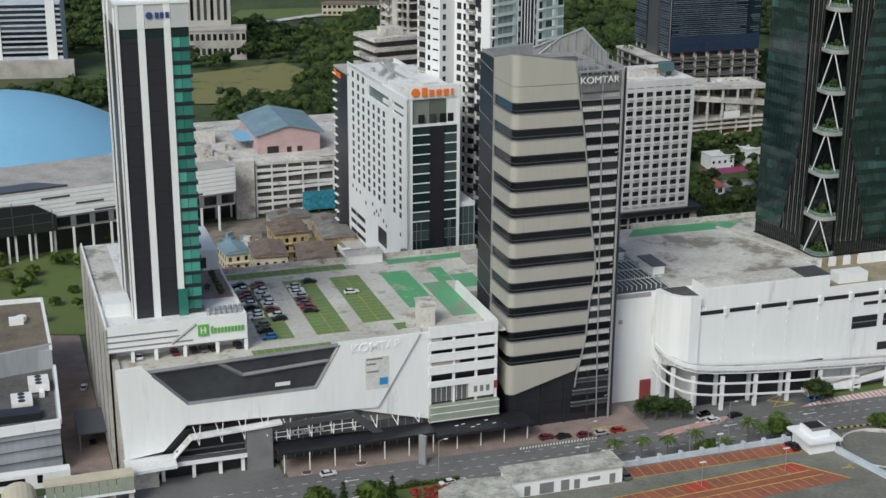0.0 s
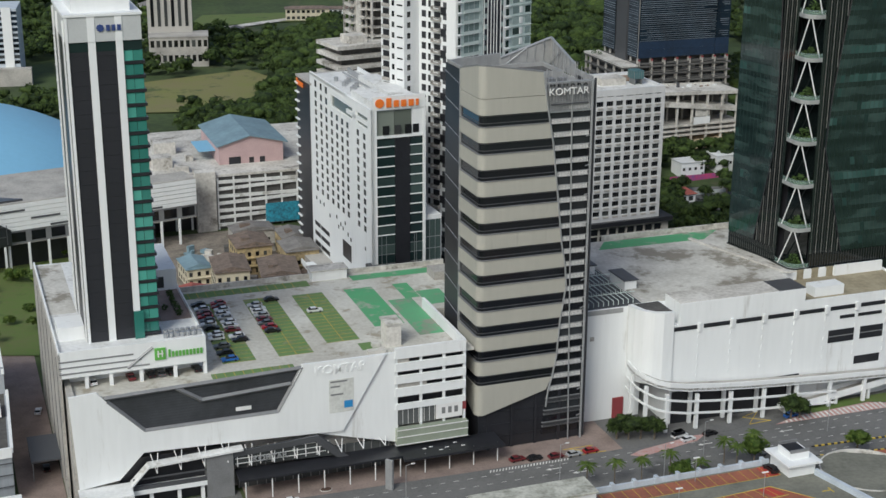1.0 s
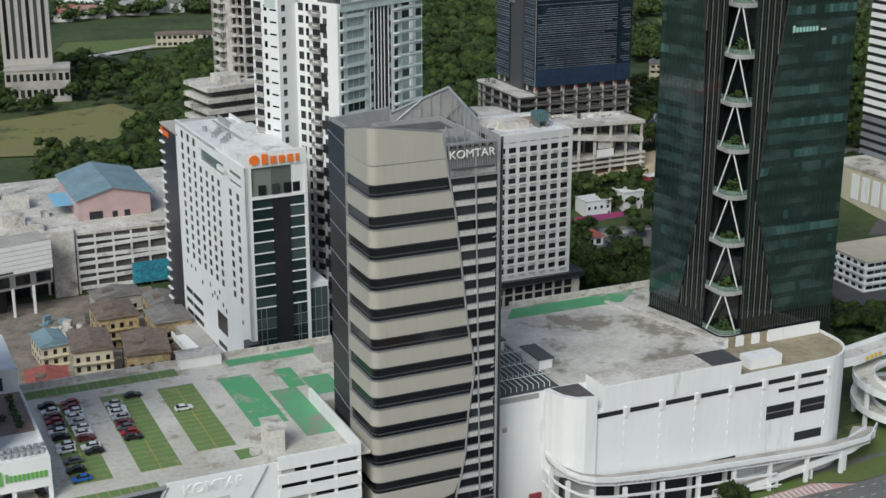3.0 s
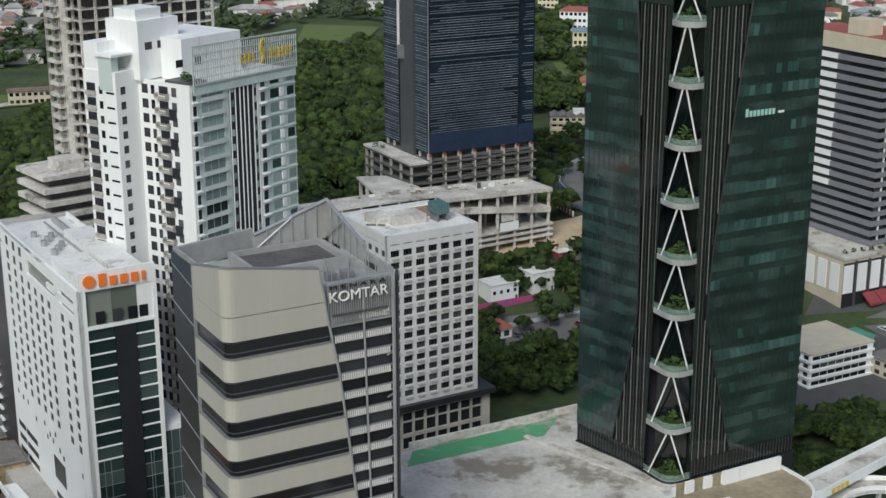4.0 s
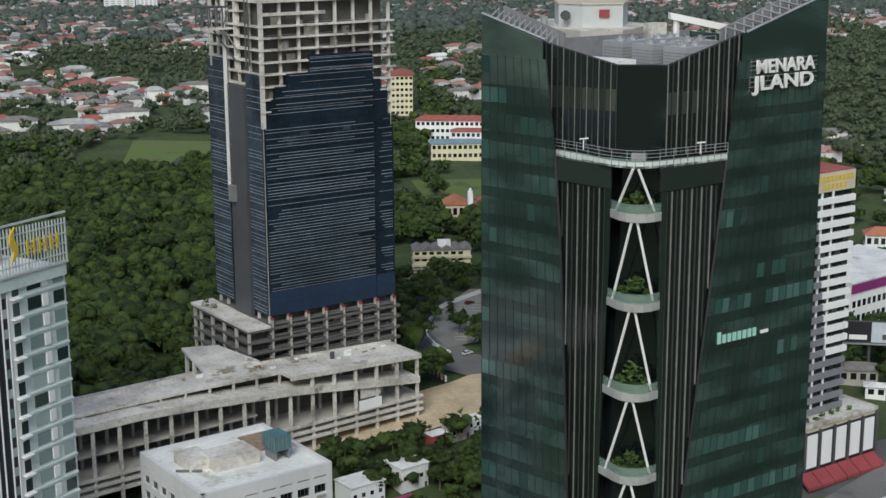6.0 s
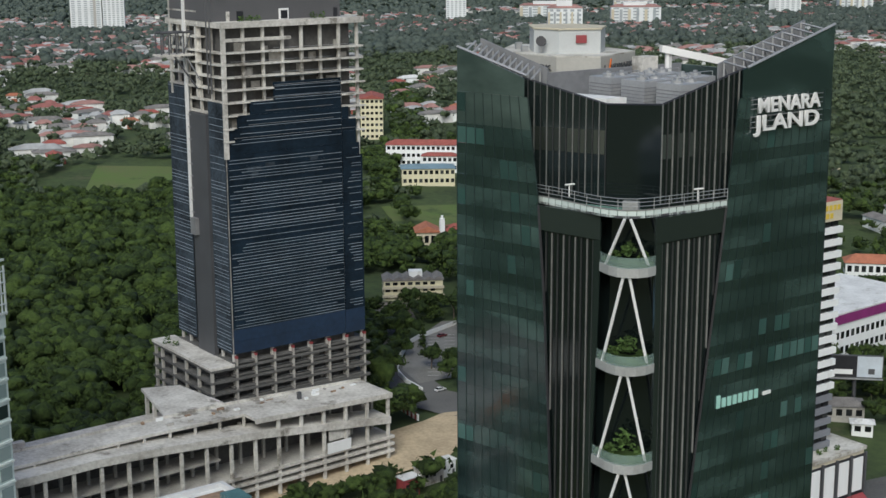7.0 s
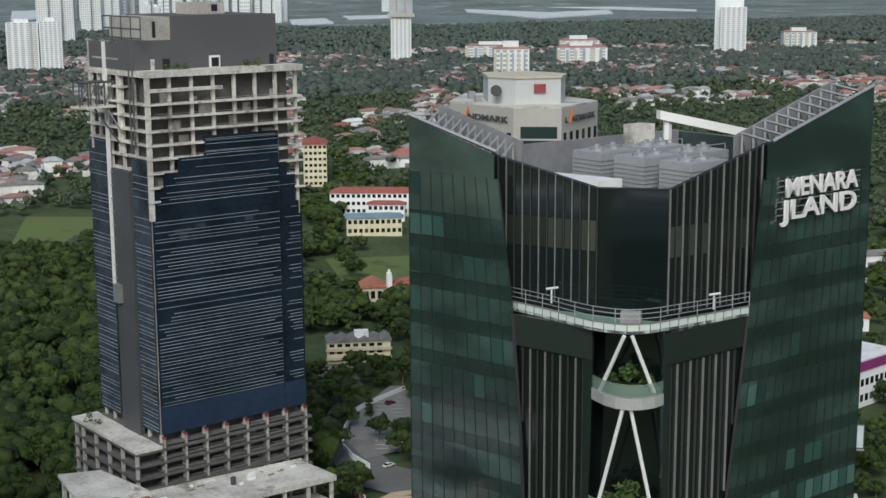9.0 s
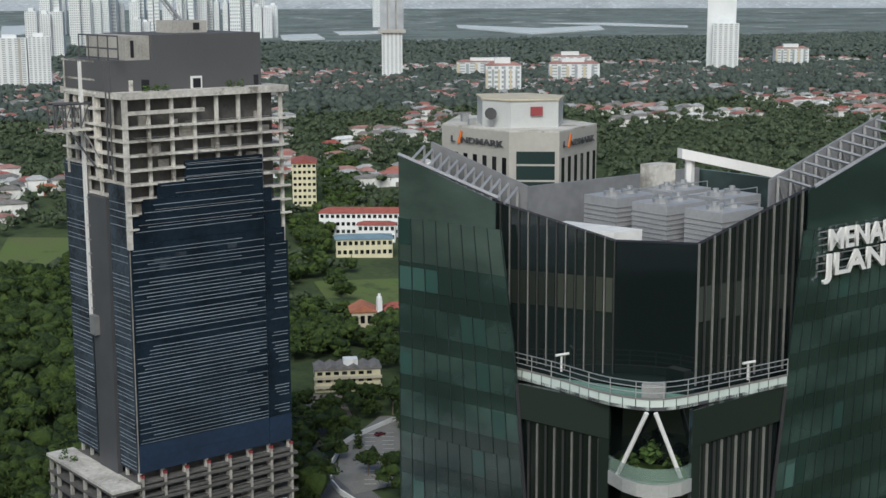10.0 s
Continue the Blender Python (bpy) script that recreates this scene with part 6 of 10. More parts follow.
def hotel_podium():
    t = thing("hotel_podium", at_grid(0, 0), "white hotel podium block with a green sign over open parking", "hotel podium")
    part("body", Solid().box(-108.6, 12, 40.0, -72.8, 79, 48.6), WHITE, t)
    part("upper_block", Solid().box(-109, 6.5, 43.4, -72.6, 79.6, 49.6), WHITE, t)
    for z in (44.4, 46.0, 47.6):
        part("facade_groove", Solid().box(-109.05, 6.38, z, -86.5 - (z - 44) * 1.2, 6.5, z + 0.35), MID_GREY, t)
    part("facade_fold", Solid().rod((-92.5, 6.4, 44.2), (-86, 6.4, 49.0), 0.35, 4), MID_GREY, t)
    part("side_wall", Solid().box(-109.3, 6.5, 9, -108.6, 79.6, 49.8), GREY_CON, t)
    for v in (10, 24, 38, 52, 66):
        part("side_groove", Solid().box(-109.4, v, 14, -109.3, v + 0.4, 48), DARK_GREY, t)
    for x in (-103, -97, -89.5, -81, -73.4):
        part("column", Solid().box(x, 6.8, 40, x + 0.9, 7.7, 43.4), WHITE, t)
    part("parapet", Solid().box(-109, 6.5, 49.6, -72.6, 6.9, 50.4).box(-109, 6.9, 49.6, -108.6, 79.6, 50.6).box(-73, 6.9, 49.6, -72.6, 79.6, 50.3), WHITE, t)
    part("roof", Solid().box(-108.6, 6.9, 49.55, -73, 79.2, 49.7), WHITE_ROOF, t)
    part("roof_grey", Solid().box(-108.4, 36, 49.7, -101.4, 78, 49.75), ROOF_CON, t)
    part("roof_box", Solid().box(-108, 16, 49.7, -101.4, 24.5, 53.2), WHITE, t)
    part("roof_block", Solid().box(-82.6, 46, 49.7, -73, 70, 55.6), WHITE, t, "white roof block")
    part("dark_window", Solid().box(-80.4, 45.9, 50.4, -76.6, 46.0, 53.6), WINDOW, t)
    part("terrace", Solid().box(-82.8, 22, 49.7, -73.2, 45.6, 49.78), PAVING, t)
    for i in range(7):
        part("cooling_fan", Solid().rod((-82.0 + 1.4 * i, 10.0, 49.7), (-82.0 + 1.4 * i, 10.0, 50.9), 0.6, 8), STEEL, t)
        part("cooling_fan", Solid().rod((-81.6 + 1.4 * i, 12.4, 49.7), (-81.6 + 1.4 * i, 12.4, 50.9), 0.6, 8), STEEL, t)
    rnd = random.Random(3)
    foliage(t, [(-76, 25 + 3.2 * i, 50.6, 1.0) for i in range(6)] + [(-79, 30, 50.5, 0.9)], "terrace_plants", rnd)
    emblem = part("sign_emblem", Solid().box(-85.6, 6.1, 45.5, -82.9, 6.5, 48.6), SIGN_GREEN, t, "green square emblem")
    part("emblem_mark", Solid().box(-84.9, 6.03, 46.2, -84.6, 6.1, 48.0).box(-83.9, 6.03, 46.2, -83.6, 6.1, 48.0).box(-85.0, 6.03, 47.0, -83.4, 6.1, 47.25), WHITE_METAL, emblem)
    bars_sign(t, pose(-82.2, 6.2, 45.9), 8.8, 2.0, "Hollobyton", SIGN_GREEN, depth=0.2)


hotel_podium()


# ---- mall wing with the white ramp ----
def mall_wing():
    t = thing("mall_wing", at_grid(0, 0), "long white mall wing with a curving parking ramp along the street", "mall building")
    F = -1.0                                                   # plane of the street wall
    end = [(128 + 12 * math.sin(a), 11 - 12 * math.cos(a)) for a in [math.pi / 2 * k / 8 for k in range(9)]]
    inner_end = [(128 + 11.4 * math.sin(a), 11 - 11.4 * math.cos(a)) for a in [math.pi / 2 * k / 8 for k in range(9)]]
    part("wall", Solid().prism([(57, F)] + end + [(140, 63), (57, 63)], 9, 39.2), WHITE, t, "plain white street wall")
    part("parapet", Solid().prism([(100, F)] + end + [(140, 63), (139.4, 63)] + inner_end[::-1] + [(100, F + 0.6)], 39.2, 41.6), WHITE, t)
    part("roof_low", Solid().prism([(100, F + 0.6)] + inner_end + [(139.4, 63), (100, 63)], 39.2, 41.0), SANDY, t, "sandy stained lower roof")
    part("upper_wall", Solid().box(59.2, F - 0.1, 39.2, 100, 8, 45.6), WHITE, t, "white raised wall")
    part("pale_strip", Solid().box(59.4, F + 0.2, 45.6, 91, 8, 45.8), PALE_CON, t)
    part("grey_patch", Solid().box(91, F + 0.1, 45.6, 100, 7.6, 45.82), DARK_GREY, t)
    part("roof_body", Solid().prism([(52.4, 8), (103, 8), (103, 17.4), (139, 17.4), (139, 63), (52.4, 63)], 39.2, 43.5), WHITE, t)
    part("roof", Solid().prism([(52.4, 8), (103, 8), (103, 17.4), (139, 17.4), (139, 63), (52.4, 63)], 43.5, 43.8), ROOF_CON, t, "weathered concrete roof")
    part("back_parapet", Solid().box(66, 63, 9, 139, 63.8, 45.4), PALE_CON, t)
    part("green_strip", Solid().prism([(61, 55), (98, 54.4), (107, 62), (66, 62)], 43.8, 43.83), GREEN_BRIGHT, t)
    part("path_kerb", Solid().prism([(93, 56), (94.4, 56), (106.5, 16), (105, 16)], 43.8, 44.3), PALE_CON, t)
    # wall beside the office tower, with its cooling plant on the roof
    part("left_wall", Solid().box(33.5, 8, 9, 52.4, 50, 43.2), WHITE, t)
    part("left_roof", Solid().box(33.8, 8.4, 43.2, 52.4, 50, 43.26), DARK_GREY, t)
    part("louvre_band", Solid().box(33.5, 7.9, 41.6, 46, 8.0, 43.0), CROWN_GREY, t)
    for i in range(11):
        for j in range(4):
            x, y = 34.6 + 1.55 * i, 10 + 8 * j
            part("pipe_frame", Solid().rod((x, y, 44.5), (x, y + 7.0, 44.5), 0.14, 4).rod((x, y, 43.2), (x, y, 44.5), 0.12, 4).rod((x, y + 3.5, 45.3), (x + 2, y + 3.5, 45.3), 0.14, 4), PALE_TEAL, t)
    for x, y, w, d, h in ((52.0, 19.2, 3.8, 9.8, 2.8), (46.5, 36, 4, 5, 2.4)):
        hut = part("roof_hut", Solid().box(x, y, 43.3, x + w, y + d, 43.6 + h), WHITE, t, "small white roof hut")
        part("hut_roof", Solid().box(x - 0.4, y - 0.4, 43.6 + h, x + w + 0.4, y + d + 0.4, 43.9 + h), DARK_GREY, hut)
    part("roof_hut", Solid().box(105.3, 2.2, 41.0, 115.3, 7.0, 44.0), WHITE, t, "long white roof hut")
    part("tower_plinth", Solid().box(122, 16.6, 41.0, 139, 17.4, 44.2), WHITE, t)
    for i in range(5):
        part("plinth_panel", Solid().box(109 + 2.6 * i, 17.2, 41.0, 111.2 + 2.6 * i, 17.6, 44.0), WHITE if i % 2 else SANDY, t)
    # rounded corner bay
    curve = [(47.5, 8.0), (47.9, 4.5), (49.3, 1.6), (51.6, -0.6), (54.0, -1.6), (57.2, -1.6), (57.2, 8.0)]
    part("curved_bay", Solid().prism(curve, 22, 43.7), WHITE, t, "rounded white corner bay")
    # dark sheet on top stands for the shaded hollow of the bay
    part("bay_void", Solid().prism([(49.0, 7.6), (50.2, 2.8), (52.4, 0.4), (56.8, -0.9), (56.8, 7.6)], 43.7, 43.76), DARK_CON, t)
    # slots under the eave, brackets and pipe clamps
    # slots and openings are black boxes, their shade put into the colour
    for k in range(7):
        u = 55.9 + 10.5 * k
        part("vent_slot", Solid().box(max(57.3, u + 0.6), F - 0.15, 37.5, u + 9.0, F + 0.05, 38.7), CHARCOAL, t)
        part("bracket", Solid().box(u + 9.2, F - 0.7, 36.8, u + 10.0, F + 0.1, 39.3), WHITE, t)
        for z in (22.5, 25.4, 28.4, 31.4, 34.4):
            part("pipe_clamp", Solid().box(u + 9.4, F - 0.16, z, u + 9.8, F + 0.05, z + 1.3), WHITE, t)
    for a, b in ((109.0, 117.8), (120.0, 127.9)):
        part("window_opening", Solid().box(a, F - 0.15, 27.3, b, F + 0.05, 31.2), CHARCOAL, t)
        part("window_bar", Solid().box(a, F - 0.2, 29.1, b, F - 0.15, 29.4), MID_GREY, t)
    for a, b in ((112.5, 117.5), (118.8, 127.0)):
        part("wall_slot", Solid().box(a, F - 0.15, 34.6, b, F + 0.05, 35.6), CHARCOAL, t)
    for a, b in ((118.8, 127.6),):
        part("low_opening", Solid().box(a, F - 0.12, 19.4, b, F + 0.05, 21.9), CHARCOAL, t)
    part("drive_opening", Solid().box(48.2, 7.8, 26.4, 52.0, 8.05, 29.8), CHARCOAL, t)
    part("red_gate", Solid().box(43.8, 7.6, 9.2, 47.2, 8.0, 15.5), RED_CLAD, t)
    for x, z in ((36, 34), (48.6, 35)):
        part("wall_vent", Solid().box(x, 7.8, z, x + 1.2, 8.05, z + 1.2), GREY_CON, t)
    # the ramp
    line = [(47.8, 8.0, 26.0), (47.2, 4.5, 25.8), (47.2, 1.0, 25.5), (48.6, -2.4, 24.7), (51.0, -5.0, 23.9), (54.5, -6.4, 23.1), (60.0, -6.6, 22.1), (70, -6.6, 21.0), (82, -6.5, 19.9), (95, -6.4, 19.0), (110, -6.3, 18.0), (128, -6.2, 17.0), (142, -4.5, 16.6), (150, 2.0, 16.4)]
    inner = [(52.2, 8.0), (51.4, 5.0), (51.4, 2.6), (52.0, 0.8), (53.2, -0.8), (55.4, -1.7), (60.0, -1.8), (70, -1.8), (82, -1.7), (95, -1.6), (110, -1.5), (128, -1.5), (138, -0.2), (144, 5.0)]
    deck, wall_o, low = Solid(), Solid(), Solid()
    sides = [(3, 2, 1, 0), (4, 5, 6, 7), (0, 1, 5, 4), (1, 2, 6, 5), (2, 3, 7, 6), (3, 0, 4, 7)]
    for k in range(len(line) - 1):
        (xa, ya, za), (xb, yb, zb) = line[k], line[k + 1]
        (ia, ja), (ib, jb) = inner[k], inner[k + 1]
        deck.add([(xa, ya, za - 0.6), (xb, yb, zb - 0.6), (ib, jb, zb - 0.6), (ia, ja, za - 0.6), (xa, ya, za), (xb, yb, zb), (ib, jb, zb), (ia, ja, za)], [(3, 2, 1, 0), (4, 5, 6, 7), (0, 1, 5, 4), (2, 3, 7, 6)])
        for s, dz0, dz1 in ((wall_o, -0.9, 1.3), (low, -4.3, -3.7), (low, -7.9, -7.3)):
            if s is low and (zb + dz0 < 9.3 or k > 9):
                continue
            dx, dy = (xb - xa), (yb - ya)
            n = math.hypot(dx, dy)
            ox, oy = -dy / n * 0.35, dx / n * 0.35
            s.add([(xa, ya, za + dz0), (xb, yb, zb + dz0), (xb + ox, yb + oy, zb + dz0), (xa + ox, ya + oy, za + dz0), (xa, ya, za + dz1), (xb, yb, zb + dz1), (xb + ox, yb + oy, zb + dz1), (xa + ox, ya + oy, za + dz1)], sides)
    part("ramp_deck", deck, GREY_CON, t, "grey worn ramp deck")
    part("ramp_parapet", wall_o, WHITE, t, "white ramp parapet")
    part("ramp_beam", low, WHITE, t)
    for x, y, z in ((47.6, 3, 24.8), (49.2, -2.6, 23.2), (54.0, -6.0, 21.4), (63.5, -6.3, 20.3), (74.5, -6.3, 19.5), (85.5, -6.2, 18.8), (96.5, -6.1, 18.2), (108, -6.0, 17.8), (120, -6.0, 17.3), (132, -5.6, 16.8), (63.5, -2.4, 20.3), (74.5, -2.4, 19.5), (85.5, -2.3, 18.8), (96.5, -2.2, 18.2)):
        part("ramp_column", Solid().box(x - 0.5, y, 9, x + 0.5, y + 0.9, z - 0.6), WHITE, t)
    # black sheet on the wall paints the shade under the ramp
    part("under_ramp_shade", Solid().box(58, F - 0.1, 9, 100, F - 0.02, 19), CHARCOAL, t, "dark sheet painting the shade below the ramp")
    low_line = [(93, -5.2, 9.4), (100, -5.2, 10.8), (112, -5.2, 12.2), (124, -5.0, 13.6), (136, -4.6, 15.2), (146, -1.5, 16.4)]
    low_deck, low_outer, low_inner = Solid(), Solid(), Solid()
    for (xa, ya, za), (xb, yb, zb) in zip(low_line, low_line[1:]):
        low_deck.add([(xa, ya, za - 0.6), (xb, yb, zb - 0.6), (xb, yb + 3.3, zb - 0.6), (xa, ya + 3.3, za - 0.6), (xa, ya, za), (xb, yb, zb), (xb, yb + 3.3, zb), (xa, ya + 3.3, za)], sides)
        for s_, off in ((low_outer, -0.35), (low_inner, 3.3)):
            s_.add([(xa, ya + off, za - 0.8), (xb, yb + off, zb - 0.8), (xb, yb + off + 0.35, zb - 0.8), (xa, ya + off + 0.35, za - 0.8), (xa, ya + off, za + 1.2), (xb, yb + off, zb + 1.2), (xb, yb + off + 0.35, zb + 1.2), (xa, ya + off + 0.35, za + 1.2)], sides)
    part("lower_ramp", low_deck, GREY_CON, t)
    part("lower_parapet", low_outer, WHITE, t, "sloping white ramp parapet")
    part("lower_parapet", low_inner, WHITE, t)
    for x, y, z in ((111.0, -5.2, 11.6), (122.4, -5.0, 12.9), (133.8, -4.7, 14.4)):
        part("ramp_column", Solid().box(x - 0.4, y, 9, x + 0.4, y + 0.8, z), WHITE, t)


SANDY = material("sandy_stained_roof", (0.33, 0.29, 0.2), 0.9, scale=0.12, fine=0.8, dirt=(0.2, 0.17, 0.11))
PALE_TEAL = material("pale_teal_pipe", (0.62, 0.72, 0.68), 0.5, var=0.15)
mall_wing()


# ---- spiral ramp beyond the wing ----
def spiral_ramp():
    t = thing("spiral_ramp", at_grid(172, 16), "white concrete spiral car ramp on columns beside the mall", "car ramp")
    for turn_, z in ((0, 24.5), (1, 17.5)):
        s, w = Solid(), Solid()
        n = 28
        for k in range(n):
            a, b = 2 * math.pi * k / n, 2 * math.pi * (k + 1) / n
            za, zb = z - 6.5 * k / n, z - 6.5 * (k + 1) / n
            q = [(r * math.cos(c), r * math.sin(c), h) for r, c, h in ((9, a, za), (15, a, za), (15, b, zb), (9, b, zb))]
            s.add(q + [(x, y, h - 0.7) for x, y, h in q], [(0, 1, 2, 3), (7, 6, 5, 4), (1, 5, 6, 2), (0, 3, 7, 4)])
            for r in (9, 15):
                e = [(r * math.cos(a), r * math.sin(a), za - 0.9), (r * math.cos(b), r * math.sin(b), zb - 0.9), (r * math.cos(b), r * math.sin(b), zb + 1.2), (r * math.cos(a), r * math.sin(a), za + 1.2)]
                f = [(x * (r + 0.3) / r, y * (r + 0.3) / r, h) for x, y, h in e]
                w.add(e + f, [(0, 1, 2, 3), (7, 6, 5, 4), (3, 2, 6, 7)])
        part("deck", s, ROOF_CON, t)
        part("parapet", w, WHITE, t)
    for k in range(8):
        a = 2 * math.pi * k / 8
        part("column", Solid().box(14 * math.cos(a) - 0.5, 14 * math.sin(a) - 0.5, 9, 14 * math.cos(a) + 0.5, 14 * math.sin(a) + 0.5, 22), WHITE, t)
    part("bridge", Solid().prism([(-24, 8), (-12, 8), (30, 18), (30, 24), (-12, 15), (-24, 14)], 25.4, 26.2), ROOF_CON, t)
    part("bridge_parapet", Solid().prism([(-24, 7.6), (-12, 7.6), (30, 17.6), (30, 18), (-12, 8), (-24, 8)], 25.0, 27.6).prism([(-24, 14), (-12, 15), (30, 24), (30, 24.4), (-12, 15.4), (-24, 14.4)], 25.0, 27.6), WHITE, t)
    for i in range(4):
        part("chevron", Solid().box(-9 + 2 * i, 7.4 + 0.5 * i, 26.0, -8 + 2 * i, 7.6 + 0.5 * i, 27.2), SIGN_YELLOW, t)


spiral_ramp()


# ---- street, pavements and the deck across the road ----
def flat(name, poly, z, mat, label, thick=0.12):
    """A paved area of the setting, in grid coordinates."""
    t = new(name, Solid().prism(poly, z - thick, z).mesh(name, mat))
    t.matrix_world = Matrix.Scale(K, 4) @ GRID
    return tagged(t, label, "ground surface", kind="structure")


flat("road", [(-420, -46), (330, -46), (330, 3), (150, 1), (96, -1.5), (-67, -9), (-67, 0), (-420, 0)], 9.06, ASPHALT, "grey asphalt road with worn lane markings", 0.3)
flat("pavement", [(-66, -9.2), (25, -11), (38, -11), (38, 18.6), (-66, 3)], 9.14, PAVING, "brownish brick pavement in front of the mall", 0.3)
flat("forecourt", [(38, -12), (68, -11), (118, -3), (118, 18), (38, 18.6)], 9.12, ASPHALT, "asphalt forecourt under the ramp", 0.3)
flat("verge", [(100, -1), (330, 6), (330, 18), (150, 18), (100, 9)], 9.16, FIELD, "grass verge beside the ramp", 0.3)
flat("side_lane", [(-121, -12), (-109.5, -12), (-109.5, 130), (-121, 130)], 9.1, PAVING, "narrow paved side lane", 0.3)
flat("back_lot", [(-72, 78), (-8, 78), (-8, 190), (-72, 200)], 9.1, DARK_CON, "grimy backyard ground behind the mall", 0.3)


def road_markings():
    t = thing("road_markings", at_grid(0, 0), "worn white lane dashes and arrows painted on the asphalt", "road marking", kind="stuff")
    s = Solid()
    for k, v in enumerate((-14, -18.5, -23, -30.5, -35, -39.5)):
        for i in range(130):
            u = -200 + i * 3.9
            s.box(u, v, 9.06, u + 1.5, v + 0.16, 9.075)
    for u, v in ((-52, -16), (-44, -20), (14, -16), (20, -20), (52, -25), (60, -16), (72, -20), (78, -26), (86, -16)):
        s.box(u, v, 9.06, u + 3.4, v + 0.35, 9.078).prism([(u - 1.2, v + 0.17), (u + 0.2, v - 0.5), (u + 0.2, v + 0.85)], 9.06, 9.078)
    part("lane_paint", s, LINE_WHITE, t)
    s = Solid()
    for i in range(26):
        u = -2 + i * 0.9
        s.prism([(u, -12.4), (u + 0.4, -12.4), (u + 1.0, -11.2), (u + 0.6, -11.2)], 9.06, 9.078)
    part("hatching", s, LINE_WHITE, t)


road_markings()


def paint_patch(name, poly, z, mat, label):
    t = thing(name, at_grid(0, 0), label, "road marking")
    part("paint", Solid().prism(poly, z - 0.02, z + 0.012), mat, t)
    return t


PINK = material("pink_hatched_paint", (0.42, 0.2, 0.18), 0.9, scale=0.6, fine=2.5, dirt=(0.5, 0.42, 0.4))
paint_patch("traffic_island", [(38, -15.5), (41, -17.4), (60, -13.4), (64, -10.6), (61, -10.2), (42, -13.6)], 9.2, PINK, "pink and white hatched traffic island")
strip = paint_patch("traffic_island", [(86.5, -11.5), (132, -12.2), (121.1, -7.0), (94.6, -8.6)], 9.2, PINK, "long pink and white hatched kerb strip")
for k in range(22):
    x = 90 + 1.6 * k
    top = -10.2 + 0.35 * k if k < 5 else -8.5 + 0.045 * (k - 5)
    part("hatch_bar", Solid().prism([(x, -11.45 - 0.016 * k), (x + 0.65, -11.45 - 0.016 * k), (x + 1.0, top), (x + 0.35, top)], 9.21, 9.222), LINE_WHITE, strip)
s_box = Solid()
for a, b in (((24, -10.6), (30, -6.6)), ((30, -10.6), (24, -6.6)), ((22, -10.8), (33, -10.8)), ((22, -6.4), (31, -6.4))):
    s_box.rod((a[0], a[1], 9.16), (b[0], b[1], 9.16), 0.12, 4)
part("paint", s_box, YELLOW_PAINT, thing("yellow_box_marking", at_grid(0, 0), "yellow crossed box painted on the road", "road marking"))
s_box = Solid()
for a, b in (((79.4, -8.8), (86.5, -1.6)), ((79.9, -4.1), (86.5, -8.5)), ((79.4, -8.8), (86.8, -8.5)), ((79.9, -4.1), (86.5, -1.6))):
    s_box.rod((a[0], a[1], 9.14), (b[0], b[1], 9.14), 0.12, 4)
part("paint", s_box, YELLOW_PAINT, thing("yellow_box_marking", at_grid(0, 0), "yellow crossed box painted by the ramp", "road marking"))


def striped_kerb(a, b, label):
    t = thing("striped_kerb", at_grid(0, 0), label, "kerb", "striped kerbs")
    n = int(math.dist(a, b) / 1.0)
    for k in range(n):
        (x0, y0), (x1, y1) = [tuple(p + (q - p) * m / n for p, q in zip(a, b)) for m in (k, k + 1)]
        part("kerb_stone", Solid().prism([(x0, y0), (x1, y1), (x1, y1 + 0.45), (x0, y0 + 0.45)], 9.0, 9.4), SIGN_YELLOW if k % 2 else CHARCOAL, t)


for a, b in (((88, -27.4), (132, -30.2)), ((86, -32.9), (126, -38.0)), ((92, -39.2), (128, -44.4))):
    striped_kerb(a, b, "yellow and black painted kerb beside the road")
paint_patch("brick_path", [(86, -32.4), (126, -37.5), (128, -40.5), (88, -36.4)], 9.2, RED_DECK, "red-brown brick path between striped kerbs")
paint_patch("verge", [(101, -8.2), (121.2, -6.8), (133, -11.4), (150, -10), (150, -1.5), (136, -3), (101, -3)], 9.24, FIELD, "grass verge below the ramp")


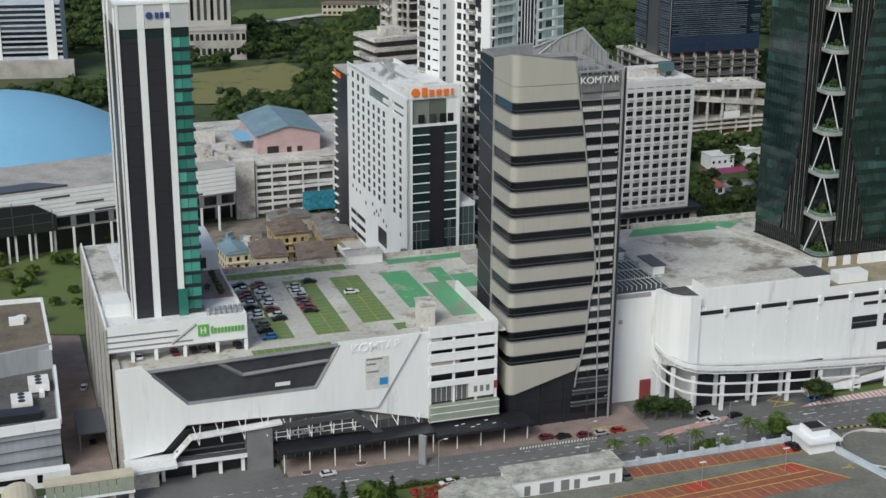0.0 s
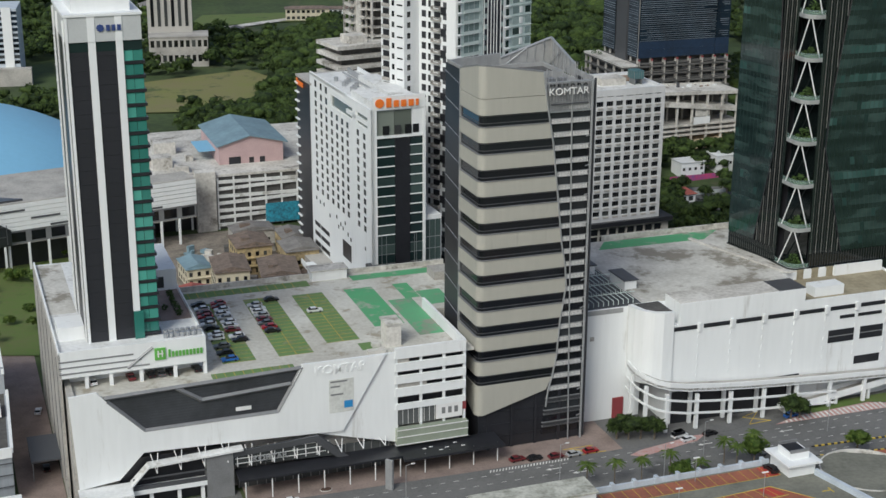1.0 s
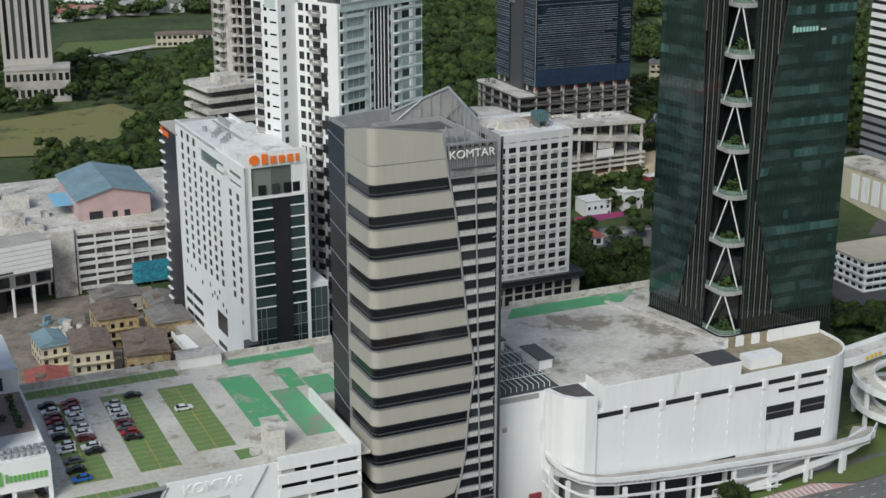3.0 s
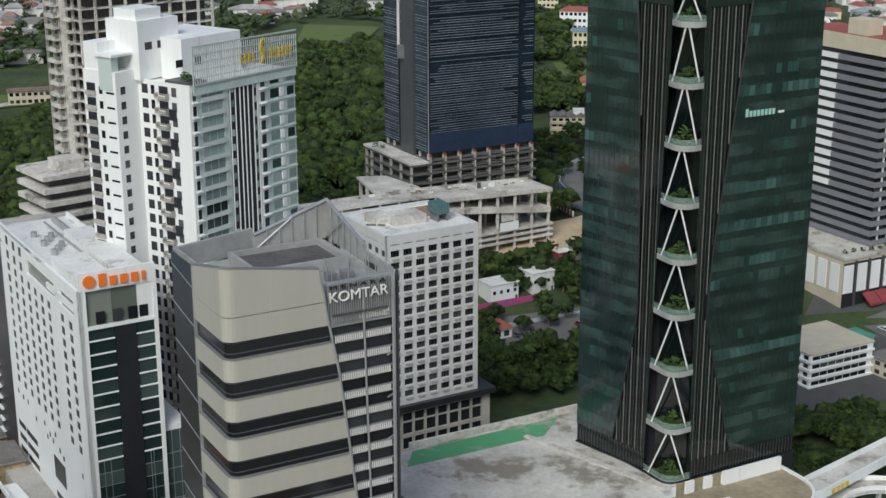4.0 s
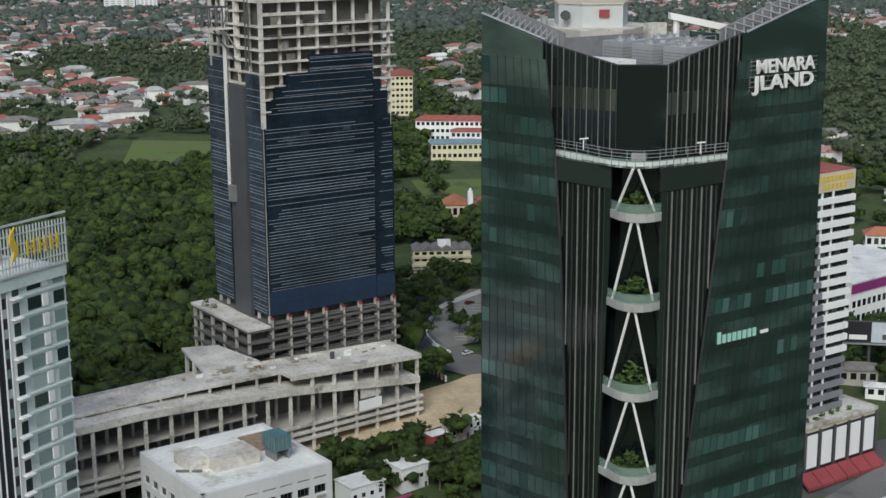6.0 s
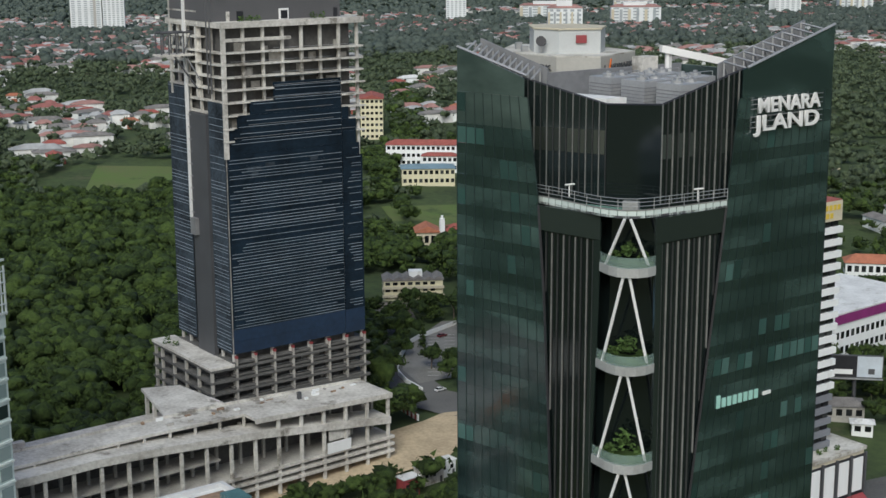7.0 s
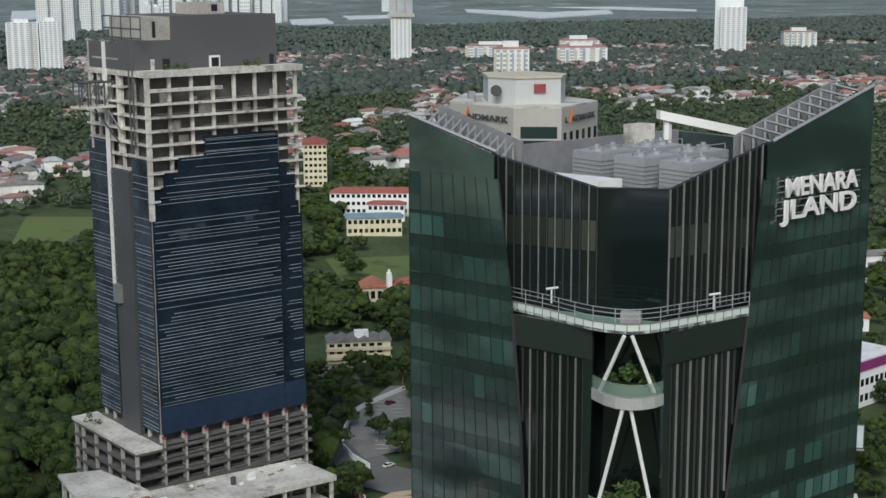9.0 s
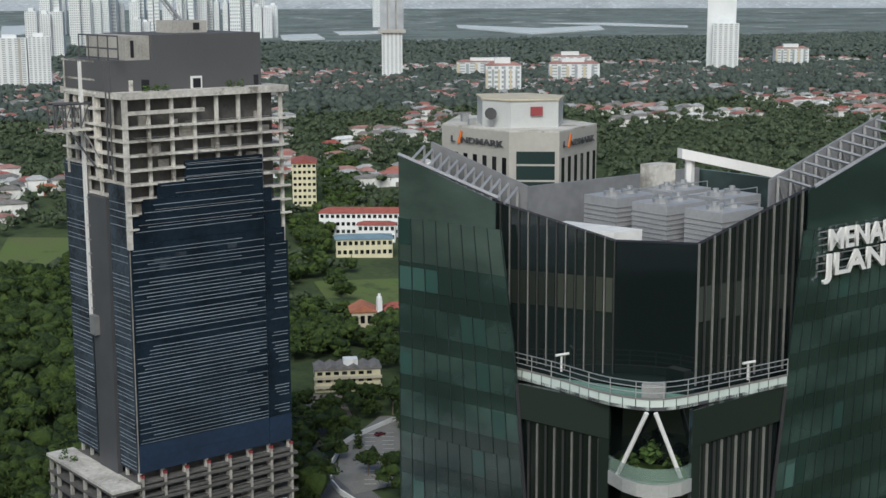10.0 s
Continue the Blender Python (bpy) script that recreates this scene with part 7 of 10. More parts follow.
def parking_building():
    t = thing("parking_building", at_grid(0, 0), "low building with a red-painted rooftop car park across the road", "car park")
    z = 31.0
    part("deck", Solid().prism([(-4, -70), (66, -70), (120, -100), (120, -220), (-60, -220), (-44, -80)], z - 1.2, z), DECK_GREY, t, "grey-green worn parking deck")
    part("wall", Solid().prism([(-43, -70.2), (66, -70.2), (119, -100), (119, -219), (-59, -219)], 9, z - 1.2), WHITE, t)
    part("parapet", Solid().box(-2, -69.8, z - 1, 46, -69.2, z + 1.2), PALE_BLUE, t)
    for i in range(9):
        u = -1 + 5.6 * i
        part("parapet_post", Solid().box(u, -70.1, z - 1, u + 0.8, -68.9, z + 1.8), PALE_BLUE, t)
    def strip(poly, mat):
        part("parking_strip", Solid().prism(poly, z, z + (0.03 if mat is RED_FRESH else 0.012)), mat, t)
    strip([(-1.5, -70.6), (45.5, -70.6), (45.5, -75.6), (-1.5, -75.6)], RED_DECK)
    strip([(-8, -83), (40, -79.8), (49, -91), (40, -92), (-8, -95)], RED_DECK)
    strip([(42, -70.6), (45.5, -70.6), (45.5, -75.6), (42, -75.6)], RED_FRESH)
    strip([(36.5, -80.2), (39.6, -80), (41.4, -84.2), (38, -84.4)], RED_FRESH)
    strip([(10, -82.2), (16, -81.6), (16, -85.6), (10, -86.0)], RED_FRESH)
    s = Solid()
    for i in range(18):
        u = -1.5 + 2.76 * i
        s.box(u, -75.6, z + 0.012, u + 0.12, -70.6, z + 0.05)
    s.box(-1.5, -75.7, z + 0.012, 45.5, -75.55, z + 0.05)
    for i in range(17):
        u = -6 + 2.76 * i
        v = -82.6 + 0.062 * (u + 6)
        s.prism([(u, v), (u + 0.12, v), (u + 1.3, v - 4.6), (u + 1.18, v - 4.6)], z + 0.012, z + 0.05)
        s.prism([(u + 2, v - 7.4), (u + 2.12, v - 7.4), (u + 3.3, v - 11.6), (u + 3.18, v - 11.6)], z + 0.012, z + 0.05)
    for a, b in (((-8, -83), (40, -79.8)), ((40, -79.8), (49, -91)), ((-7, -87.6), (42, -84.6)), ((-6, -90), (44, -87.2))):
        s.rod((*a, z + 0.012), (*b, z + 0.012), 0.1, 4)
    part("bay_paint", s, YELLOW_PAINT, t)
    house = part("roof_house", Solid().box(-29.5, -76.5, z, -2.4, -69.6, z + 4.2), WHITE, t, "long white roof house")
    part("roof", Solid().box(-30, -77, z + 4.2, -2, -69.2, z + 4.6), STAINED, house, "stained flat roof")
    part("roof", Solid().prism([(-46, -82), (-30, -82), (-30, -72), (-40, -70.5), (-46, -74)], z + 1.2, z + 3.6), STAINED, t)
    for x, w, h in ((-26.5, 1.4, 2.4), (-22.8, 3.4, 2.6), (-17.6, 2.0, 2.6), (-14.4, 1.4, 2.3), (-11.0, 3.0, 0.9), (-5.6, 1.4, 2.4)):
        part("door", Solid().box(x, -76.6, z + (0.2 if h > 1 else 1.6), x + w, -76.5, z + (0.2 if h > 1 else 1.6) + h), MID_GREY, house)
    gate = part("gate_house", Solid().box(46.5, -77.5, z - 4, 53.5, -69.5, z + 3.0), WHITE, t, "white stair house with a railed top")
    part("eave", Solid().box(45.4, -78.6, z + 3.0, 54.6, -68.4, z + 3.5), WHITE, gate)
    part("upper_room", Solid().box(47.6, -76, z + 3.5, 52.6, -70.5, z + 5.2), WHITE, gate)
    part("roof_tray", Solid().box(48, -75.6, z + 5.2, 52.2, -70.9, z + 5.26), CHARCOAL, gate)
    part("tray_rim", Solid().box(47.6, -76, z + 5.2, 52.6, -75.6, z + 5.9).box(47.6, -70.9, z + 5.2, 52.6, -70.5, z + 5.9), MID_GREY, gate)
    part("kerb_wall", Solid().prism([(53, -78), (54, -77.5), (58, -96), (57, -96.4)], z, z + 1.3), PALE_BLUE, t)
    n, s, w = 36, Solid(), Solid()
    for k in range(n):
        a, b = 2 * math.pi * k / n, 2 * math.pi * (k + 1) / n
        q = [(66 + r * math.cos(c), -80 + r * math.sin(c), z - 4 + 0.8 * math.sin(c)) for r, c in ((4.5, a), (10.5, a), (10.5, b), (4.5, b))]
        s.add(q + [(x, y, h - 0.5) for x, y, h in q], [(0, 1, 2, 3), (7, 6, 5, 4), (1, 5, 6, 2), (0, 3, 7, 4)])
        for r, top_ in ((4.5, 1.2), (10.5, 3.2)):
            e = [(66 + r * math.cos(a), -80 + r * math.sin(a), z - 5), (66 + r * math.cos(b), -80 + r * math.sin(b), z - 5), (66 + r * math.cos(b), -80 + r * math.sin(b), z - 3 + top_), (66 + r * math.cos(a), -80 + r * math.sin(a), z - 3 + top_)]
            f = [(66 + (x - 66) * (r + 0.35) / r, -80 + (y + 80) * (r + 0.35) / r, h) for x, y, h in e]
            w.add(e + f, [(0, 1, 2, 3), (7, 6, 5, 4), (3, 2, 6, 7)])
    part("spiral_deck", s, ROOF_CON, t, "round spiral exit ramp")
    part("spiral_wall", w, PALE_CON, t)
    part("yellow_arrow", Solid().box(50, -86, z, 52.5, -85.6, z + 0.02).box(52.2, -87, z, 52.6, -84.6, z + 0.02), YELLOW_PAINT, t)
    for u, v in ((25, -72), (36, -83.5), (14, -84)):
        lamp = part("lamp_post", Solid().rod((u, v, z), (u, v, z + 6), 0.08), STEEL, t)
        part("lamp_head", Solid().box(u - 0.8, v - 0.2, z + 6, u + 0.8, v + 0.2, z + 6.2), WHITE_METAL, lamp)


DECK_GREY = material("worn_grey_green_deck", (0.19, 0.19, 0.155), 0.9, scale=0.15, fine=1.0, dirt=(0.12, 0.12, 0.1))
RED_FRESH = material("fresh_red_paint", (0.42, 0.055, 0.04), 0.8, var=0.2)
PALE_BLUE = material("pale_blue_paint", (0.5, 0.56, 0.62), 0.7, var=0.2, scale=0.2)
STAINED = material("lichen_stained_roof", (0.5, 0.5, 0.44), 0.9, scale=0.25, fine=1.2, dirt=(0.2, 0.2, 0.16))
parking_building()


# ---- buildings beside the mall ----
def side_building():
    t = thing("shop_building", at_grid(0, 0), "grey flat-roofed building with roof plant beside the lane", "commercial building")
    part("block", Solid().prism([(-180, 50), (-121, 50), (-121, 92), (-180, 96)], 9, 29.0), LANE_GREY, t)
    part("roof", Solid().prism([(-179.5, 51), (-121.6, 51), (-121.6, 91), (-179.5, 95)], 29.0, 29.1), MOSSY, t, "brown mossy flat roof")
    part("parapet", Solid().prism([(-121.6, 50), (-120.8, 50), (-120.8, 92), (-121.6, 92)], 29, 30.2).prism([(-180, 91.6), (-121, 91.6), (-121, 92.4), (-180, 96.4)], 29, 30.2), WHITE, t)
    part("front_parapet", Solid().prism([(-180, 36), (-121, 51), (-121, 52), (-180, 37)], 20, 30.4), LANE_GREY, t)
    part("lower_block", Solid().prism([(-180, 8), (-122, 12), (-120.6, 52), (-180, 50)], 9, 23.2), LANE_GREY, t)
    part("lower_roof", Solid().prism([(-179, 9), (-122.6, 13), (-121.4, 50), (-179, 40)], 23.2, 23.3), DARK_CON, t)
    part("lower_parapet", Solid().prism([(-180, 7.4), (-121.8, 11.4), (-121.8, 12.2), (-180, 8.2)], 22, 24.6).prism([(-122.2, 12), (-121.4, 12), (-120.2, 50), (-121, 50)], 23, 24.4), WHITE, t)
    for z in (14, 17.2, 20.4):
        part("groove", Solid().prism([(-180, 7.3), (-121.9, 11.3), (-121.9, 11.5), (-180, 7.5)], z, z + 0.25), DARK_GREY, t)
    for x, y in ((-128.5, 33), (-133.5, 22)):
        unit = part("cooling_unit", Solid().box(x, y, 23.8, x + 5.5, y + 7, 26.0), WHITE_METAL, t, "white roof cooling unit")
        for j in range(3):
            part("fan", Solid().rod((x + 2.7, y + 1.2 + 2.3 * j, 26.0), (x + 2.7, y + 1.2 + 2.3 * j, 26.12), 0.95, 12), CHARCOAL, unit)
    part("plant_frame", Solid().box(-137.5, 15.5, 23.3, -126.5, 20.5, 25.4), CHARCOAL, t)
    part("vent", Solid().rod((-128, 76, 29.1), (-128, 76, 30.6), 1.6, 10), WHITE, t)
    part("vent_hood", Solid().box(-131.6, 72.6, 29.1, -127.4, 75.4, 31.0), WHITE, t)
    part("skylight", Solid().prism([(-126, 30), (-124.6, 30), (-124, 42), (-125.4, 42)], 23.3, 24.6), WHITE, t)
    part("front_strip", Solid().box(-150, 4.6, 9, -120.6, 8, 13.2), WHITE, t)
    part("front_window", Solid().box(-139, 4.5, 11, -132, 4.6, 12.4), WINDOW, t)
    part("front_window", Solid().box(-129, 4.5, 10.6, -127.6, 4.6, 12.8), WINDOW, t)


LANE_GREY = material("blue_grey_wall", (0.34, 0.37, 0.4), 0.75, var=0.2, scale=0.15, fine=0.8, streak=True)
MOSSY = material("mossy_roof", (0.17, 0.145, 0.105), 0.95, scale=0.15, fine=1.0, dirt=(0.09, 0.075, 0.06))
side_building()


def footbridge():
    t = thing("footbridge", at_grid(0, 0), "glazed pedestrian bridge with a cream roof joining the mall", "footbridge")
    part("roof", Solid().box(-128, -12.5, 17.4, -106, -8.5, 18.0), CREAM, t)
    part("floor", Solid().box(-128, -12.5, 12.8, -106, -8.5, 13.5), WHITE, t)
    for i in range(10):
        part("glass_panel", Solid().box(-127.6 + 2.15 * i, -12.4, 13.6, -125.6 + 2.15 * i, -12.3, 17.2), PALE_GLASS, t)
    for x in (-112, -107.5):
        part("pier", Solid().box(x, -11.5, 9, x + 1.2, -9.5, 12.8), PALE_CON, t)
    s = Solid()
    for k in range(9):
        a, b = math.pi * k / 9, math.pi * (k + 1) / 9
        s.add([(-134 + 4 * math.cos(a), -18, 14 + 3 * math.sin(a)), (-134 + 4 * math.cos(b), -18, 14 + 3 * math.sin(b)), (-134 + 4 * math.cos(b), -6, 14 + 3 * math.sin(b)), (-134 + 4 * math.cos(a), -6, 14 + 3 * math.sin(a))], [(0, 1, 2, 3)])
    s.box(-138.2, -18, 9, -137.8, -6, 14).box(-130.2, -18, 9, -129.8, -6, 14)
    part("vault", s, CREAM, t, "cream barrel-vaulted end")


CREAM = material("cream_paint", (0.56, 0.51, 0.39), 0.7, var=0.15, scale=0.2)
footbridge()
tin = thing("tin_shed", at_grid(-117, 22), "dark grey metal shed roof over the lane", "shed")
part("roof", Solid().box(0, 0, 14.4, 8, 16, 14.8), DARK_GREY, tin)
for x in (0.2, 7.4):
    for y in (0.2, 15.2):
        part("post", Solid().box(x, y, 9, x + 0.3, y + 0.3, 14.4), MID_GREY, tin)


# ---- vehicles ----
def car_template(name, colour_mat, label, category="car", length=4.4, tall=1.45, boxy=False):
    t = thing(name, Matrix.Identity(4), label, category)
    w = 0.88
    h0 = 0.35
    prof = [(-length / 2, h0), (length / 2, h0), (length / 2, 0.75), (length / 2 - 0.3, 0.85), (length / 2 - 1.1, 0.95), (-length / 2 + 0.5, 0.98), (-length / 2, 0.85)]
    part("body", Solid().slab(prof, -w, w), colour_mat, t)
    if boxy:
        cab = [(-length / 2 + 0.05, 0.95), (length / 2 - 0.9, 0.95), (length / 2 - 1.4, tall), (-length / 2 + 0.15, tall)]
    else:
        cab = [(-length / 2 + 0.35, 0.95), (length / 2 - 1.15, 0.95), (length / 2 - 1.95, tall - 0.06), (-length / 2 + 1.0, tall - 0.06)]
    part("glasshouse", Solid().slab(cab, -w + 0.1, w - 0.1), CAR_GLASS, t, "dark car windows")
    xs = [p[0] for p in cab]
    part("roof", Solid().box(xs[3] - 0.05, -w + 0.14, tall - 0.07, xs[2] + 0.05, w - 0.14, tall), colour_mat, t)
    for x in (-length / 2 + 0.8, length / 2 - 0.8):
        for y in (-w, w - 0.18):
            part("wheel", Solid().rod((x, y, 0.32), (x, y + 0.18, 0.32), 0.32, 10), TYRE, t)
    for y in (-w + 0.12, w - 0.42):
        part("headlight", Solid().box(length / 2 - 0.04, y, 0.62, length / 2 + 0.02, y + 0.3, 0.76), WHITE_METAL, t)
        part("tail_light", Solid().box(-length / 2 - 0.02, y, 0.68, -length / 2 + 0.04, y + 0.3, 0.84), RED_CLAD, t)
    return t


CAR_GLASS = material("car_glass", (0.01, 0.011, 0.013), 0.1, var=0.1)
TYRE = material("tyre_rubber", (0.02, 0.02, 0.02), 0.8, var=0.1)
PAINTS = {n: material(n + "_car_paint", c, 0.3, metal=0.1, var=0.04) for n, c in (("white", (0.72, 0.73, 0.74)), ("black", (0.015, 0.015, 0.017)), ("red", (0.33, 0.02, 0.025)), ("silver", (0.42, 0.43, 0.44)), ("grey", (0.12, 0.125, 0.13)), ("blue", (0.02, 0.13, 0.42)), ("maroon", (0.16, 0.025, 0.03)))}
used_templates = {}


def car_at(colour, u, v, z, turn, group="", kind_="car"):
    m = Matrix.Scale(K, 4) @ at_grid(u, v, z, turn)
    m = Matrix.LocRotScale(m.to_translation(), m.to_quaternion(), None)
    key = (colour, kind_)
    if key not in used_templates:
        if kind_ == "van":
            tpl = car_template("van", PAINTS[colour], f"{colour} passenger van parked at the forecourt", "van", 5.0, 2.1, True)
        else:
            tpl = car_template("car", PAINTS[colour], f"{colour} parked saloon car with dark windows", "car")
        used_templates[key] = tpl
        tpl.matrix_world = m @ Matrix.Scale(K, 4)
        if group:
            tagged(tpl, group=group)
        return tpl
    ob = copy_thing(used_templates[key], m)
    if group:
        ob["group"] = group
    elif "group" in ob:
        del ob["group"]
    return ob


# rows of cars on the mall roof: (u, v, colour)
g_roof = "cars on the mall roof"
rnd_c = random.Random(9)
for u, row in ((-65.7, ((55.7, "black"), (51.9, "white"), (48.4, "maroon"), (45.5, "red"), (42.4, "grey"), (39.4, "white"), (36.2, "black"), (31.3, "white"), (28.4, "white"), (22.4, "grey"), (17.5, "black"), (12.8, "blue"))),
               (-60.4, ((55.2, "red"), (52.4, "maroon"), (49.6, "white"), (46.2, "white"), (43.1, "silver"), (39.4, "white"), (36.4, "white"), (33.2, "maroon"), (28.4, "white"), (25.5, "black"))),
               (-50.5, ((50.4, "silver"), (47.2, "white"), (44.6, "white"), (41.6, "silver"), (38.2, "maroon"), (35.4, "grey"), (32.2, "red"), (29.2, "black")))):
    for v, c in row:
        car_at(c, u + rnd_c.uniform(-0.3, 0.3), v, 40.02, (180 if rnd_c.random() < 0.5 else 0) + rnd_c.uniform(-3, 3), g_roof)
car_at("black", -44.9, 53.5, 40.02, 0, g_roof)
car_at("white", -35.2, 40.7, 40.02, 0, g_roof)
for u, c in ((-101, "white"), (-91.5, "maroon"), (-86.5, "black"), (-84, "grey"), (-81.4, "black"), (-74.8, "black")):
    car_at(c, u, 9.5, 40.02, 95, "cars under the hotel podium")
g_street = "cars along the street"
for u, v, c, a in ((7.5, -8.4, "maroon", 5), (12.2, -9.4, "black", 5), (18.2, -10.2, "maroon", 5), (23.4, -10.6, "silver", 4), (28.6, -10.2, "red", 4), (65.2, -11.2, "black", 12), (93.5, -8.2, "blue", 8), (-55.8, -11.2, "white", 4), (-36.3, -23.4, "black", 184), (-27.4, -25.6, "white", 184), (57.5, -12.4, "white", 10), (74, -27, "grey", 184), (44.5, -73, "black", 95), (-1.0, -74.6, "grey", 95), (48, -28, "white", 186), (-112, 66, "white", 80), (-113, 28, "black", 90)):
    z = 31.02 if v < -60 else 9.08
    car_at(c, u, v, z + (0.1 if -11 < v < -7 and u < 40 else 0), a, g_street)
car_at("white", 56.4, -9.6, 9.14, 12, "", "van")


# ---- trees ----
def mesh_arrays(name, verts, faces, mat, smooth=True):
    """A triangle mesh straight from arrays."""
    me = bpy.data.meshes.new(name)
    me.vertices.add(len(verts))
    me.vertices.foreach_set("co", np.asarray(verts, np.float32).ravel())
    nf, k = faces.shape
    me.loops.add(nf * k)
    me.loops.foreach_set("vertex_index", faces.astype(np.int32).ravel())
    me.polygons.add(nf)
    me.polygons.foreach_set("loop_start", np.arange(0, nf * k, k, dtype=np.int32))
    me.polygons.foreach_set("use_smooth", np.full(nf, smooth))
    me.update()
    me.materials.append(mat)
    return me


def leaf_material(name, dark, light):
    m = bpy.data.materials.new(name)
    m.use_nodes = True
    nt = m.node_tree
    b = nt.nodes["Principled BSDF"]
    b.inputs["Roughness"].default_value = 0.75
    b.inputs["Specular IOR Level"].default_value = 0.25
    geo = nt.nodes.new("ShaderNodeNewGeometry")
    nz = nt.nodes.new("ShaderNodeTexNoise")
    nz.inputs["Scale"].default_value, nz.inputs["Detail"].default_value = 1.3, 8
    nz.inputs["Roughness"].default_value = 0.75
    nt.links.new(geo.outputs["Position"], nz.inputs["Vector"])
    mix = nt.nodes.new("ShaderNodeMix")
    mix.data_type = "FLOAT"
    mix.inputs[0].default_value = 0.25
    nt.links.new(nz.outputs[0], mix.inputs[2])
    nt.links.new(geo.outputs["Random Per Island"], mix.inputs[3])
    ramp = nt.nodes.new("ShaderNodeValToRGB")
    ramp.color_ramp.elements[0].position, ramp.color_ramp.elements[0].color = 0.34, (*dark, 1)
    ramp.color_ramp.elements[1].position, ramp.color_ramp.elements[1].color = 0.72, (*light, 1)
    nt.links.new(mix.outputs[0], ramp.inputs[0])
    nt.links.new(ramp.outputs[0], b.inputs["Base Color"])
    bump = nt.nodes.new("ShaderNodeBump")
    bump.inputs["Strength"].default_value, bump.inputs["Distance"].default_value = 1.0, 0.7
    nt.links.new(nz.outputs[0], bump.inputs["Height"])
    nt.links.new(bump.outputs[0], b.inputs["Normal"])
    return m


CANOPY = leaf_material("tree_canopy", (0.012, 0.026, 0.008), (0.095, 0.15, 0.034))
# The next two greens are paled and blued: distance haze put into leaf colour.
CANOPY_FAR = leaf_material("hazed_far_canopy", (0.055, 0.076, 0.066), (0.125, 0.155, 0.13))
CANOPY_MID = leaf_material("hazed_mid_canopy", (0.048, 0.068, 0.044), (0.12, 0.16, 0.082))
CANOPY_PALE = leaf_material("young_leaves", (0.035, 0.075, 0.012), (0.16, 0.23, 0.045))
RUSTY_SOIL = material("brown_planter_soil", (0.1, 0.06, 0.045), 0.95, var=0.3, scale=0.5)
BARK = material("bark", (0.16, 0.13, 0.1), 0.9, var=0.4, scale=1.0, fine=6.0, bump=0.4)


def lump_shapes(level, count, rng):
    bm = bmesh.new()
    bmesh.ops.create_icosphere(bm, subdivisions=level, radius=1.0)
    base = np.array([v.co[:] for v in bm.verts])
    tris = np.array([[v.index for v in f.verts] for f in bm.faces])
    bm.free()
    shapes = []
    for i in range(count):
        off = rng.uniform(-50, 50, 3)
        r = np.array([0.78 + 0.75 * noise.noise(Vector(p * 2.1 + off)) + 0.35 * noise.noise(Vector(p * 5.0 - off)) for p in base])
        shapes.append(base * r[:, None])
    return shapes, tris


def canopy_mesh(name, trees, level, lobes, mat, rng, leaves=0, leaf_size=0.5):
    """Crowns of many overlapping uneven lumps, with loose leaf tufts at the rim. trees: x, y, z of the foot, radius, tree height."""
    shapes, tris = lump_shapes(level, 8, rng)
    nv = len(shapes[0])
    vs, fs = [], []
    n = 0
    for x, y, z, r, h in trees:
        for k in range(lobes):
            if lobes == 1:
                c, s = np.array([x, y, z + h * 0.62]), r
            else:
                a = rng.uniform(0, 6.28)
                d = r * rng.uniform(0.15, 0.62)
                c = np.array([x + d * math.cos(a), y + d * math.sin(a), z + h * rng.uniform(0.55, 0.86)])
                s = r * rng.uniform(0.38, 0.62)
            t = rng.uniform(0, 6.28)
            rot = np.array([[math.cos(t), -math.sin(t), 0], [math.sin(t), math.cos(t), 0], [0, 0, 1]])
            vs.append((shapes[rng.integers(8)] @ rot.T) * (s, s, s * rng.uniform(0.6, 0.9)) + c)
            fs.append(tris + n)
            n += nv
        if leaves:
            p = rng.normal(size=(leaves, 3))
            p /= np.linalg.norm(p, axis=1)[:, None]
            p[:, 2] = np.abs(p[:, 2]) * 0.9 - 0.25
            c = p * (r * rng.uniform(0.55, 1.0, (leaves, 1))) * (1, 1, 0.75) + (x, y, z + h * 0.68)
            a = rng.normal(size=(leaves, 3)) * leaf_size
            b = rng.normal(size=(leaves, 3)) * leaf_size
            tri_v = np.stack([c - a, c + a * 0.6 + b, c + a * 0.4 - b], 1).reshape(-1, 3)
            vs.append(tri_v)
            fs.append(np.arange(3 * leaves).reshape(-1, 3) + n)
            n += 3 * leaves
    return mesh_arrays(name, np.concatenate(vs) * K, np.concatenate(fs), mat)


rng = np.random.default_rng(4)


